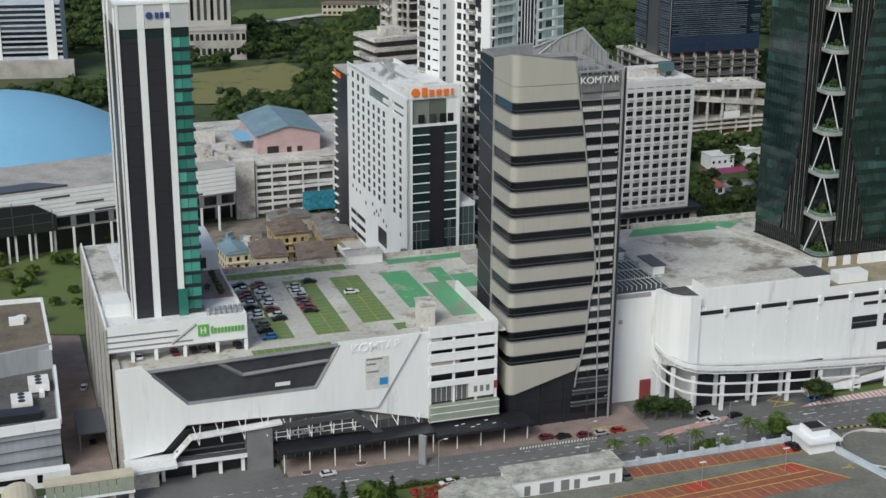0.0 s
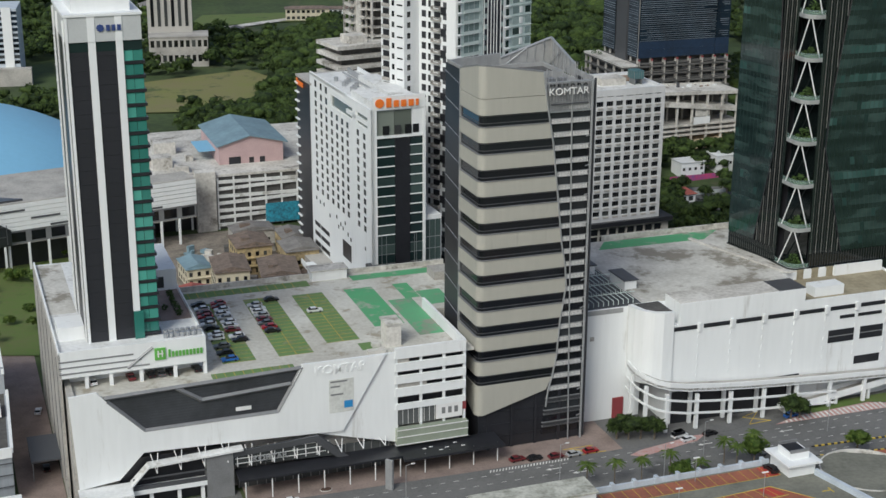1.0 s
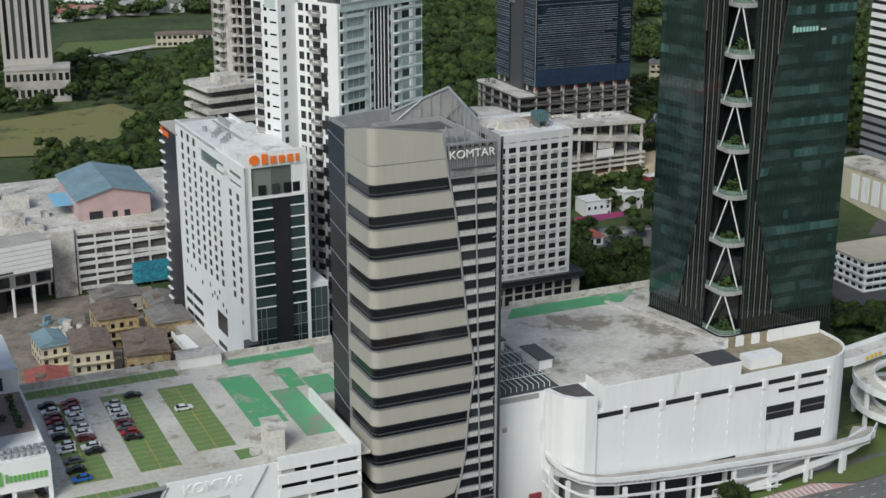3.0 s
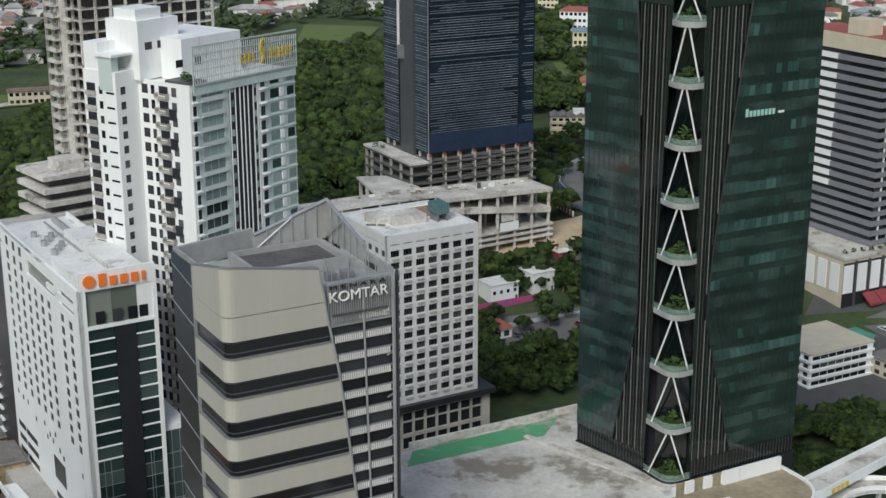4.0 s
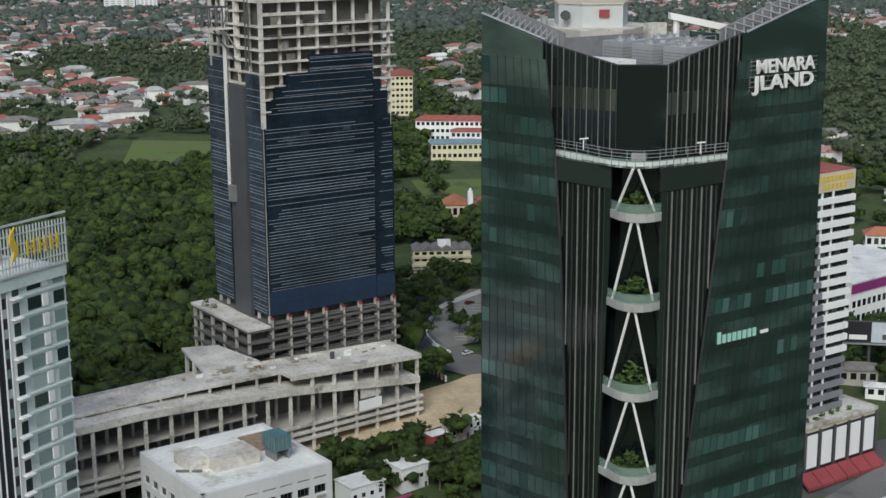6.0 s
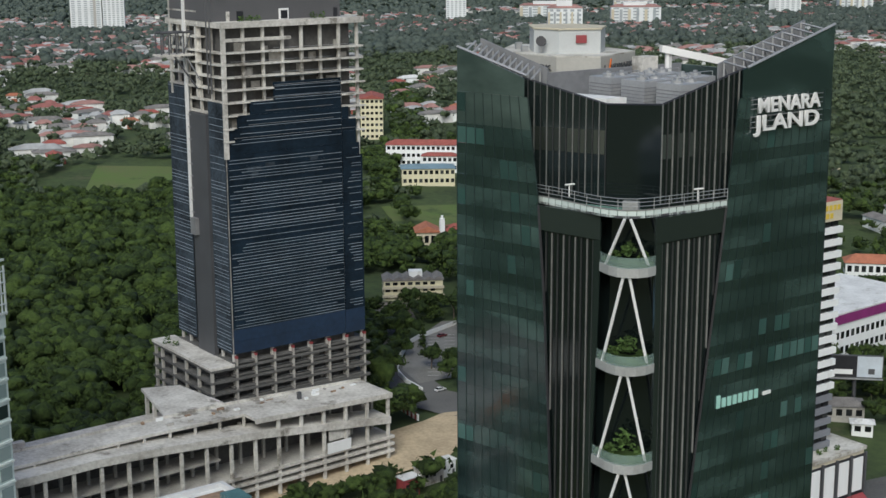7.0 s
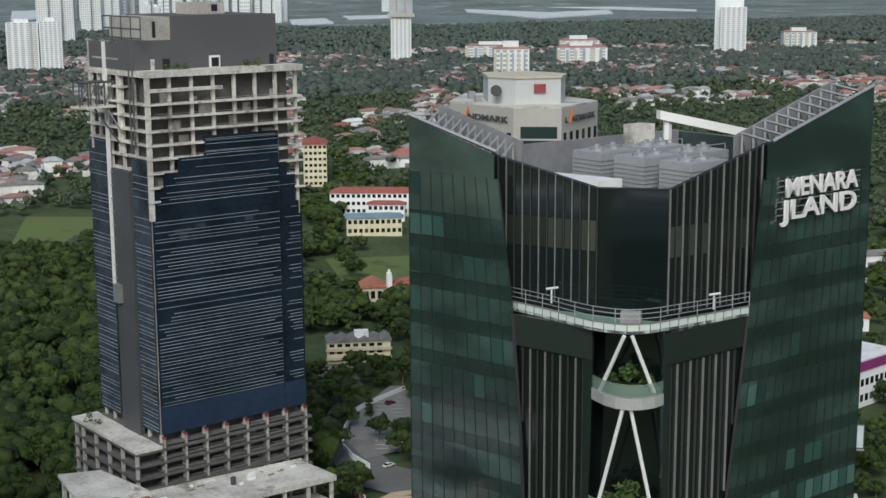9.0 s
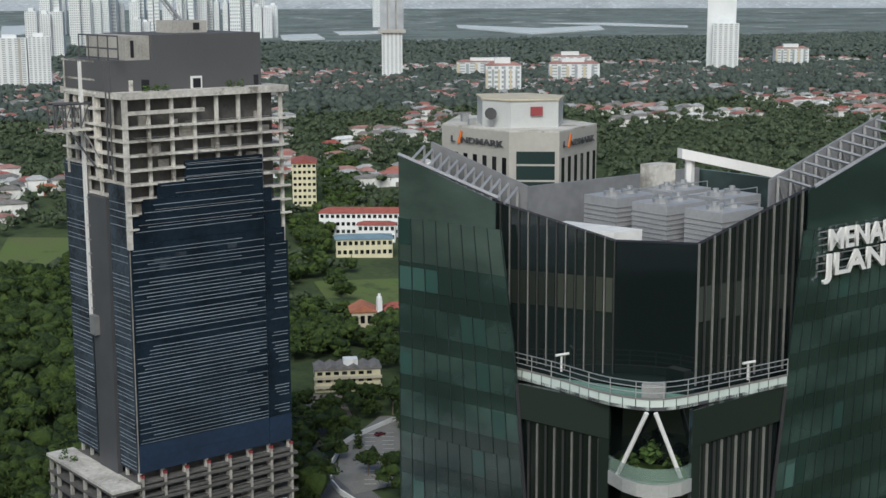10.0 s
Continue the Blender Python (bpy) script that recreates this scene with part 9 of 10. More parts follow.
def striped_tower():
    t = thing("striped_tower", at_grid(313, 162.4), "white and slate-grey striped office tower with a cream roof band", "office tower")
    W, D, top = 18.2, 44.0, 103.0
    part("core", Solid().box(0.6, 0.6, 20, W - 0.4, D, 108.5), BLACK, t)
    for i in range(19):
        z = 31.75 + 3.75 * i
        xb = W if z < 48 else 9.0 - 8.7 * (z - 48) / 55          # slate bands give way to white ones higher up
        part("slate_band", Solid().box(-0.4, -0.5, z, xb, 0.6, z + 1.9), SLATE, t, "slate balcony band")
        if xb < W:
            part("white_band", Solid().box(xb, -0.7, z, W + 0.3, 0.6, z + 1.9), WHITE, t, "white balcony band")
        yb = D if z < 48 else 23.0
        part("side_slate_band", Solid().box(-0.5, 0.6, z, 0.5, yb, z + 1.9), SLATE, t, "slate band")
        if yb < D:
            part("side_white_band", Solid().box(-0.7, yb, z, 0.5, D, z + 1.9), WHITE, t, "white band")
        for k in range(5):
            part("window", Solid().box(0.8 + 3.5 * k, 0.3, z + 1.9, 3.4 + 3.5 * k, 0.5, z + 3.7), WINDOW, t)
    for x in (3.6, 8.6):
        part("pier", Solid().box(x, -0.2, 28, x + 0.4, 0.4, top), WHITE, t)
    part("roof_band", Solid().box(-0.2, -0.2, top, W + 0.2, D, 109), CREAM, t, "cream band below the roof")
    for r in range(2):
        for k in range(9 - 3 * r):
            part("sign_bar", Solid().box(1.2 + 1.85 * k + 2.4 * r, -0.35, 106.3 - 2.4 * r, 2.5 + 1.85 * k + 2.4 * r, -0.2, 107.9 - 2.4 * r), SIGN_YELLOW, t)
    part("roof", Solid().box(0, 0, 109, W, D, 109.3), REDTILE, t, "red-stained flat roof")
    part("lift_house", Solid().box(0.5, 10, 109.3, 8, 20, 115), CREAM, t)
    pod = part("podium", Solid().box(-18, -6, 8, 28, 40, 30.4), CREAM, t, "cream podium with tall white panels")
    part("podium_roof", Solid().box(-18.4, -6.6, 30.4, 28.6, 40, 31.5), ROOF_CON, pod)
    part("dark_front", Solid().box(-18, -6.2, 9, 28, -6.0, 29), CHARCOAL, pod)
    for k in range(7):
        part("white_panel", Solid().box(-18 + 6.75 * k, -6.5, 17.4, -13.3 + 6.75 * k, -6.2, 28.2), WHITE, pod)
        part("dark_rib", Solid().box(-12.6 + 6.75 * k, -6.9, 9, -11.9 + 6.75 * k, -6.2, 29.6), DARK_GREY, pod)
    for k in range(5):
        part("side_panel", Solid().box(-18.3, -4 + 6.5 * k, 17.4, -18, 0.5 + 6.5 * k, 28.2), WHITE, pod)
    for k in range(6):
        x0, x1 = -8.4 + 6 * k, -2.8 + 6 * k
        part("red_awning", Solid().add([(x0, -6.9, 16.6), (x1, -6.9, 16.6), (x1, -11.5, 13.6), (x0, -11.5, 13.6), (x0, -6.9, 16.0), (x1, -6.9, 16.0), (x1, -11.5, 12.6), (x0, -11.5, 12.6)], [(0, 1, 2, 3), (7, 6, 5, 4), (3, 2, 6, 7), (0, 3, 7, 4), (1, 5, 6, 2)]), RED_CLAD, pod, "red fabric awning")
    rnd = random.Random(6)
    foliage(t, [(-14 + 4 * i, -4 + rnd.random() * 2, 32.2, 1.0) for i in range(9)], "podium_plants", rnd, None, 25, 0.5)


SLATE = material("slate_grey_band", (0.2, 0.21, 0.235), 0.6, var=0.12, scale=0.2)
striped_tower()


def flat_block(name, x, y, w, d, z1, turn, wall_mat, roof_mat, label, storeys=3, gable=0.0, category="building", bands=False):
    """A plain block with rows of windows on its two near sides. World metres."""
    z0 = height(x, y) - 1
    t = thing(name, pose(x, y, 0, 0, 0, turn), label, category)
    part("wall", Solid().box(0, 0, z0, w, d, z1), wall_mat, t)
    if gable:
        part("roof", Solid().slab([(-0.8, z1), (w + 0.8, z1), (w + 0.8, z1 + 0.3), (w / 2, z1 + gable), (-0.8, z1 + 0.3)], -0.8, d + 0.8) if w < d else Solid().add([(-0.8, -0.8, z1), (w + 0.8, -0.8, z1), (w + 0.8, d + 0.8, z1), (-0.8, d + 0.8, z1), (d * 0.4, d / 2, z1 + gable), (w - d * 0.4, d / 2, z1 + gable)], [(3, 2, 1, 0), (0, 1, 5, 4), (1, 2, 5), (2, 3, 4, 5), (3, 0, 4)]), roof_mat, t)
    else:
        part("roof", Solid().box(-0.4, -0.4, z1, w + 0.4, d + 0.4, z1 + 0.5), roof_mat, t)
    h = (z1 - z0 - 1) / storeys
    for i in range(storeys):
        z = z0 + 1 + h * i + h * 0.35
        if bands:
            part("ledge", Solid().box(-0.7, -0.7, z - h * 0.3, w + 0.3, 0, z - h * 0.05), wall_mat, t)
            part("ledge", Solid().box(-0.7, 0, z - h * 0.3, 0, d, z - h * 0.05), wall_mat, t)
        for k in range(int(w / 3.4)):
            part("window", Solid().box(0.9 + 3.4 * k, -0.08, z, (4.0 if bands else 3.0) + 3.4 * k, 0.05, z + h * 0.45), WINDOW, t)
        for k in range(min(8, int(d / 3.8))):
            part("side_window", Solid().box(-0.08, 1 + 3.8 * k, z, 0.05, 3 + 3.8 * k, z + h * 0.45), WINDOW, t)
    return t


TEALROOF = material("green_tin_roof", (0.06, 0.3, 0.2), 0.7, var=0.2)
flat_block("office_block", 208, 547, 27, 22, 20.5, 18, WHITE, CREAM, "white three-storey block with ledges and a cream flat roof", 4, bands=True)
flat_block("shed", 236, 574, 10, 9, 14, 18, CREAM, TEALROOF, "small shed with a bright green roof", 1, 1.5)
flat_block("shop_row", 237, 548, 26, 10, 15, 22, CREAM, GREYTILE, "low cream shop row", 2)
flat_block("mall_block", 352, 735, 60, 40, 40, 22, WHITE, WHITE_ROOF, "white building with a purple band", 3)
pb = thing("purple_band", pose(352, 735, 0, 0, 0, 22), "purple fascia band along the white building", "fascia")
part("band", Solid().box(-0.3, -0.5, 36, 60, -0.1, 39.6), material("purple_fascia", (0.24, 0.03, 0.16), 0.6), pb)
flat_block("school_building", 207, 874, 27, 12, 33, -12, YELLOWWALL, GREYTILE, "three-storey cream school with red ground-floor rail", 3)
sb = thing("school_gallery", pose(207, 874, 0, 0, 0, -12), "cream gallery rails and red base of the school", "gallery")
for z, mt in ((22.2, RED_CLAD), (25.6, CREAM), (29.4, CREAM)):
    part("rail", Solid().box(-0.5, -1.2, z, 27.5, -0.3, z + 1.1), mt, sb)
for k in range(6):
    part("roof_fold", Solid().slab([(4.6 * k, 33.5), (4.6 * k + 4.6, 33.5), (4.6 * k + 2.3, 34.8)], 0, 12), GREYTILE, sb)
part("white_arch", Solid().box(12, 4, 33.5, 18, 9, 36.4), WHITE, sb)
flat_block("apartment_block", 311, 1316, 17, 30, 64, -15, YELLOWWALL, REDTILE, "yellow walk-up flats with a red roof", 7, 3.0)
flat_block("school_building", 300, 1205, 62, 14, 45, -22, WHITE, REDTILE, "long white building with a red roof", 3, 3.0)
flat_block("school_building", 318, 1180, 24, 10, 40, -22, WHITE, REDTILE, "white annex with a red roof", 2, 2.0)
flat_block("assembly_hall", 292, 1138, 34, 18, 39, -14, YELLOWWALL, STEELBLUE, "cream hall with a blue-grey metal roof", 2, 2.0)
flat_block("house", 322, 1090, 22, 12, 38, -16, WHITE, GREYTILE, "white house with a dark grey roof", 2, 3.0, "house")
flat_block("house", 326, 1066, 14, 9, 33, -14, material("blue_wall", (0.25, 0.42, 0.6), 0.7), PALE_BLUE, "small pale blue cottage with a tin roof", 1, 1.5, "house")
flat_block("church", 252, 972, 12, 14, 33, -12, CREAM, ORANGETILE, "cream church with an orange roof", 1, 3.5, "church")
flat_block("church_hall", 266, 968, 22, 14, 33, -12, CREAM, REDTILE, "church hall with a red tiled roof", 1, 3.5, "church")
ch = thing("church_tower", pose(264, 968, 0), "white church bell tower with a small dome", "church tower")
part("shaft", Solid().box(0, 0, 24, 2.4, 2.4, 39), WHITE, ch)
part("dome", Solid().rod((1.2, 1.2, 39), (1.2, 1.2, 40.5), 1.4, 10).rod((1.2, 1.2, 40.5), (1.2, 1.2, 42), 0.7, 8), WHITE, ch)
ob_ = thing("office_block", pose(-262, 795, 0, 0, 0, 10), "pale blue-grey office block with dark window bands", "office building")
part("wall", Solid().box(0, 0.3, 20, 48, 30, 64), PALE_BLUE, ob_)
for k in range(10):
    part("window_band", Solid().box(0, 0.0, 34 + 3 * k, 48, 0.3, 35.7 + 3 * k), WINDOW, ob_)
for x in (10, 40):
    part("white_pier", Solid().box(x, -0.4, 22, x + 5, 0.1, 65), WHITE, ob_)
part("podium", Solid().box(-6, -6, 16, 54, 0, 32), GREY_CON, ob_)
flat_block("court_building", -152, 850, 34, 20, 40, 8, GREY_CON, GREY_CON, "grey stone building with tall arches", 2)
ct = thing("office_tower", pose(-155, 866, 0, 0, 0, 8), "tall grey office tower above an arched base", "office tower")
part("shaft", Solid().box(0, 0, 22, 26, 22, 100), TOWER_GREY, ct)
for k in range(6):
    part("dark_strip", Solid().box(2 + 4 * k, -0.3, 44, 3.8 + 4 * k, 0, 98), WINDOW, ct)
flat_block("long_house", -85, 1000, 30, 10, 34, 5, CREAM, RUSTY, "long low house with a brown roof", 2, 1.5, "house")
flat_block("long_house", -60, 1006, 26, 9, 33, 8, WHITE, RUSTY, "white low house with a brown roof", 2, 1.5, "house")

# site sheds, hoarding and sandy ground by the unfinished podium
for x, y, w, d, h, mt in ((122, 634, 12, 9, 7, WHITE), (139, 640, 10, 9, 8, WHITE_ROOF), (163, 668, 8, 5, 5, PALE_CON), (155, 662, 6, 4, 6, RED_CLAD), (170, 672, 6, 4, 5, WHITE)):
    z = height(x, y)
    t = thing("site_shed", pose(x, y, z, 0, 0, 20), "white prefabricated site shed with small windows", "shed", "site sheds")
    part("wall", Solid().box(0, 0, -0.5, w, d, h), mt, t)
    part("roof", Solid().box(-0.3, -0.3, h, w + 0.3, d + 0.3, h + 0.3), WHITE_ROOF, t)
    for k in range(int(w / 3)):
        part("window", Solid().box(0.8 + 3 * k, -0.06, h * 0.5, 2 + 3 * k, 0.05, h * 0.5 + 1.3), WINDOW, t)
    part("door", Solid().box(w - 1.4, -0.06, 0, w - 0.5, 0.05, 2.1), DARK_GREY, t)
HOARD = material("pink_hoarding", (0.5, 0.06, 0.17), 0.6, scale=0.4, fine=1.0, dirt=(0.2, 0.1, 0.3))
t = thing("hoarding", pose(116, 628, height(116, 628), 0, 0, 18), "pink and purple printed site hoarding", "hoarding")
for k in range(7):
    part("panel", Solid().box(4 * k, 0, 0, 4 * k + 3.9, 0.15, 3.2), HOARD, t)
t = thing("hoarding", pose(112, 610, height(112, 610), 0, 0, 16), "plain pale metal site fence", "hoarding")
for k in range(11):
    part("panel", Solid().box(4 * k, 0, 0, 4 * k + 3.9, 0.15, 2.8), PALE_STEEL, t)
t = thing("guard_hut", pose(150, 606, height(150, 606), 0, 0, 12), "flat white shelter roof in the small car park", "shelter")
part("roof", Solid().box(0, 0, 3, 9, 5, 3.3), WHITE, t)
part("hut", Solid().box(3, 1, 0, 7, 4.4, 3), GREY_CON, t)


DARK_ASPHALT = material("dark_asphalt", (0.085, 0.085, 0.084), 0.9, var=0.3, scale=0.1, fine=1.5)
PALE_ASPHALT = material("pale_worn_asphalt", (0.23, 0.225, 0.21), 0.9, var=0.3, scale=0.1, fine=1.5)
DRY_FIELD = material("dry_field_grass", (0.16, 0.17, 0.05), 0.95, scale=0.05, fine=0.5, dirt=(0.2, 0.17, 0.09), blot=(0.06, 0.09, 0.03), blot_scale=0.06, blot_from=0.55)
DIRT = material("stained_yard_ground", (0.24, 0.21, 0.175), 0.95, scale=0.2, fine=1.0, dirt=(0.12, 0.105, 0.09), blot=(0.06, 0.07, 0.04), blot_scale=0.15, blot_from=0.57)
open_ground = []
WATERS = (
    ([(2630, 7104), (2685, 6840), (2771, 6365), (3213, 6682), (2943, 6081), (2404, 5657), (2442, 6238), (2458, 6627)], "pale grey river bend in the distance"),
    ([(3320, 9100), (3298, 8015), (3511, 7022), (3591, 6486), (3444, 6229), (3310, 6632), (3089, 7520), (3086, 8470)], "thin far arm of the river"),
    ([(641, 10100), (765, 9753), (524, 6579), (394, 6189)], "bright pale strait in the distance"),
    ([(1449, 5970), (1620, 6042), (1509, 5518), (1323, 5416)], "pale strip of distant water"),
    ([(1766, 6303), (2035, 6349), (1958, 6038), (1684, 5932)], "pale pool of distant water"),
)


def on_water(x, y):
    return any(within(poly, x, y) for poly, _ in WATERS)


def within(poly, x, y):
    inside = False
    for (xa, ya), (xb, yb) in zip(poly, poly[1:] + poly[:1]):
        if (ya > y) != (yb > y) and x < xa + (xb - xa) * (y - ya) / (yb - ya):
            inside = not inside
    return inside


def on_open_ground(x, y):
    return any(within(poly, x, y) for poly in open_ground)


def ground_patch(name, poly, mat, label, lift=0.25):
    """A sheet laid over the lie of the land, in world metres."""
    xs = [p[0] for p in poly]
    ys = [p[1] for p in poly]
    open_ground.append(poly)
    bm = bmesh.new()
    vs = [bm.verts.new((x, y, 0)) for x, y in poly]
    bm.faces.new(vs)
    step = max(8.0, (max(ys) - min(ys)) / 24)
    for axis, lo, hi in ((0, min(xs), max(xs)), (1, min(ys), max(ys))):
        c = lo + step
        while c < hi:
            co, no = [0, 0, 0], [0, 0, 0]
            co[axis], no[axis] = c, 1
            bmesh.ops.bisect_plane(bm, geom=bm.verts[:] + bm.edges[:] + bm.faces[:], plane_co=co, plane_no=no)
            c += step
    for v in bm.verts:
        v.co = (v.co.x * K, v.co.y * K, (height(v.co.x, v.co.y) + lift) * K)
    me = bpy.data.meshes.new(name)
    bmesh.ops.recalc_face_normals(bm, faces=bm.faces)
    bm.to_mesh(me)
    bm.free()
    me.materials.append(mat)
    return tagged(new(name, me), label, "ground surface", kind="structure")


ground_patch("building_site_ground", [(70, 655), (130, 668), (176, 684), (190, 700), (196, 728), (178, 716), (120, 690), (70, 678)], SAND, "pale sandy site track beside the podium", 0.5)
ground_patch("road", [(176, 735), (186, 720), (215, 700), (300, 690), (300, 704), (216, 716), (196, 745), (190, 800), (210, 860), (200, 862), (178, 800)], ASPHALT, "grey side road past the building site", 0.5)
ground_patch("car_park_ground", [(188, 756), (206, 760), (216, 790), (232, 832), (222, 834), (198, 806), (187, 774)], PALE_ASPHALT, "small pale asphalt car park", 0.6)
ground_patch("yard", [(196, 846), (212, 838), (216, 866), (202, 872)], DIRT, "bare brown playground below the school", 0.6)
ground_patch("car_park_ground", [(112, 595), (165, 600), (170, 628), (120, 622)], ASPHALT, "grey car park beside the site", 0.6)
ground_patch("field", [(95, 1165), (140, 1150), (165, 1225), (110, 1245)], FIELD, "bright green playing field", 0.6)
ground_patch("field", [(255, 1010), (300, 1000), (318, 1075), (262, 1080)], FIELD, "sloping green lawn below the houses", 0.6)
ground_patch("field", [(-165, 730), (-90, 735), (-60, 800), (-95, 845), (-160, 800)], DRY_FIELD, "dry yellow-green open field", 0.6)
ground_patch("field", [(-150, 975), (-20, 1015), (-15, 1052), (-145, 1022)], FIELD, "park lawn between the trees", 0.6)
ground_patch("road", [(225, 470), (420, 520), (420, 650), (330, 640), (250, 600), (262, 560)], ASPHALT, "wide road junction with parked cars", 0.4)
ground_patch("road", [(-170, 925), (-60, 1020), (20, 1035), (20, 1042), (-64, 1028), (-174, 932)], PALE_CON, "pale road through the park", 0.8)
ground_patch("yard", [(-170, 440), (-118, 440), (-118, 540), (-170, 560)], FIELD, "grassy empty plot by the lane", 0.4)
ground_patch("car_park_ground", [(196, 528), (300, 545), (330, 640), (250, 632), (228, 600), (196, 596)], DARK_ASPHALT, "dark asphalt car park below the podium", 0.32)
yard_corner = [GRID @ Vector((u, v, 0)) for u, v in ((-66, 82), (-4, 82), (-2, 222), (-66, 222))]
ground_patch("yard", [(p.x, p.y) for p in yard_corner], DIRT, "bare stained backyard ground between old houses", 0.35)
bays = thing("bay_markings", Matrix.Identity(4), "white parking bay lines on the small car park", "road marking", kind="stuff")
bay_lines = Solid()
for row in range(3):
    for k in range(13):
        x, y = 194 + 6.5 * row + 1.35 * k, 764 + 4.3 * k - 1.2 * row
        if within([(188, 756), (206, 760), (216, 790), (232, 832), (222, 834), (198, 806), (187, 774)], x + 2, y):
            z = height(x, y) + 0.62
            bay_lines.prism([(x, y), (x + 4.0, y - 1.3), (x + 4.0, y - 1.1), (x, y + 0.2)], z, z + 0.03)
part("paint", bay_lines, LINE_WHITE, bays)
cs = random.Random(31)
for row in range(3):
    for i in range(9):
        if cs.random() < 0.75:
            x, y = 246 + 5.2 * i + 7 * row, 588 - 14 * row + 1.7 * i
            ob = copy_thing(used_templates[(cs.choice(["white", "red", "grey", "black", "silver", "white"]), "car")], Matrix.Translation(Vector((x, y, height(x, y) + 0.45)) * K) @ Matrix.Rotation(1.87, 4, "Z"))
            ob["group"] = "cars at the junction"
for i in range(14):
    x, y = cs.uniform(262, 330), cs.uniform(560, 625)
    m = Matrix.Translation(Vector((x, y, height(x, y) + 0.45)) * K) @ Matrix.Rotation(cs.choice([0.3, 1.87]), 4, "Z")
    ob = copy_thing(used_templates[(cs.choice(["white", "red", "grey", "black", "silver"]), "car")], m)
    ob["group"] = "cars at the junction"
for x, y, c in ((150, 612, "red"), (153, 613, "maroon"), (160, 616, "white"), (126, 606, "grey"), (215, 812, "maroon"), (200, 730, "white"), (193, 745, "white"), (292, 640, "red"), (298, 642, "white")):
    m = Matrix.Translation(Vector((x, y, height(x, y) + 0.65)) * K) @ Matrix.Rotation(0.4, 4, "Z")
    ob = copy_thing(used_templates[(c, "car")], m)
    ob["group"] = "cars in the back car parks"


# ---- houses among the trees ----
def house_template(w, d, h, wall_mat, roof_mat, label):
    t = thing("house", Matrix.Identity(4), label, "house", "houses among the trees")
    part("wall", Solid().box(-w / 2, -d / 2, -2, w / 2, d / 2, h), wall_mat, t)
    part("roof", Solid().add([(-w / 2 - 0.8, -d / 2 - 0.8, h), (w / 2 + 0.8, -d / 2 - 0.8, h), (w / 2 + 0.8, d / 2 + 0.8, h), (-w / 2 - 0.8, d / 2 + 0.8, h), (-w / 2 + d * 0.35, 0, h + d * 0.26), (w / 2 - d * 0.35, 0, h + d * 0.26)], [(3, 2, 1, 0), (0, 1, 5, 4), (1, 2, 5), (2, 3, 4, 5), (3, 0, 4)]), roof_mat, t)
    part("window", Solid().box(-w / 2 + 0.9, -d / 2 - 0.07, h - 2.3, -w / 2 + 3.6, -d / 2 + 0.05, h - 0.9), WINDOW, t)
    part("porch", Solid().box(-w * 0.2, -d / 2 - 2.4, -1, w * 0.2, -d / 2, 2.8), roof_mat, t)
    return t


WOODLAND = [
    [(574, 2385), (765, 2394), (549, 1761), (496, 1751), (421, 1654), (393, 1666)],
    [(338, 1358), (386, 1617), (421, 1623), (395, 1487), (355, 1366)],
    [(383, 1425), (418, 1543), (439, 1557), (405, 1438)],
    [(556, 1327), (732, 1687), (849, 1779), (1096, 1677), (1250, 1500), (776, 1254)],
    [(214, 948), (286, 1232), (324, 1241), (298, 1162), (272, 1074), (243, 1005)],
]


def town(x, y):
    """Positive where houses stand in streets, negative where trees close over."""
    if y > 3700 or any(within(w, x, y) for w in WOODLAND):
        return -1.0
    return noise.noise((x * 0.0055, y * 0.0032, 3.3)) + 0.45 * noise.noise((x * 0.017, y * 0.012, 8.1)) + (0.12 if y > 1900 else 0.0)


def bearing_ok(x, y):
    """Inside the stretch of country that lies open beyond the towers."""
    a = math.degrees(math.atan2(x - 20, y - 150))
    return -16 < a < 38


hr = random.Random(77)
blocked = [(207, 880, 35), (311, 1320, 40), (320, 1190, 60), (305, 1140, 40), (325, 1085, 30), (262, 975, 30), (130, 1195, 60), (285, 1040, 45), (205, 820, 45), (140, 725, 90), (185, 740, 40), (-150, 850, 60), (-120, 780, 60), (360, 745, 60), (215, 685, 50), (320, 600, 75), (-80, 1040, 90), (70, 850, 190), (160, 640, 60), (80, 1000, 120), (290, 650, 60), (-240, 800, 60)]


def free_spot(x, y, pad=0):
    return all((x - a) ** 2 + (y - b) ** 2 > (r + pad) ** 2 for a, b, r in blocked)


kinds = [house_template(13, 9, 5.5, WHITE, ORANGETILE, "white house with an orange tiled roof among trees"), house_template(15, 10, 6, WHITE, REDTILE, "white house with a red tiled roof"), house_template(12, 9, 4.5, CREAM, GREYTILE, "cream house with a grey roof"), house_template(22, 10, 6, WHITE, WHITE_ROOF, "long white house with a pale roof"), house_template(17, 9, 5.5, YELLOWWALL, REDTILE, "pale yellow house with a red roof"), house_template(26, 9, 6.5, WHITE, GREYTILE, "row house with a weathered grey roof")]
spots = []
tries = 0
while len(spots) < 185 and tries < 9000:
    tries += 1
    y = 930 + 1000 * hr.random() ** 0.9
    x = 20 + (y - 150) * math.tan(math.radians(hr.uniform(-14, 37)))
    if not free_spot(x, y, 10) or town(x, y) < 0.0 or on_open_ground(x, y):
        continue
    if any((x - a) ** 2 + (y - b) ** 2 < 18 ** 2 for a, b in spots):
        continue
    spots.append((x, y))
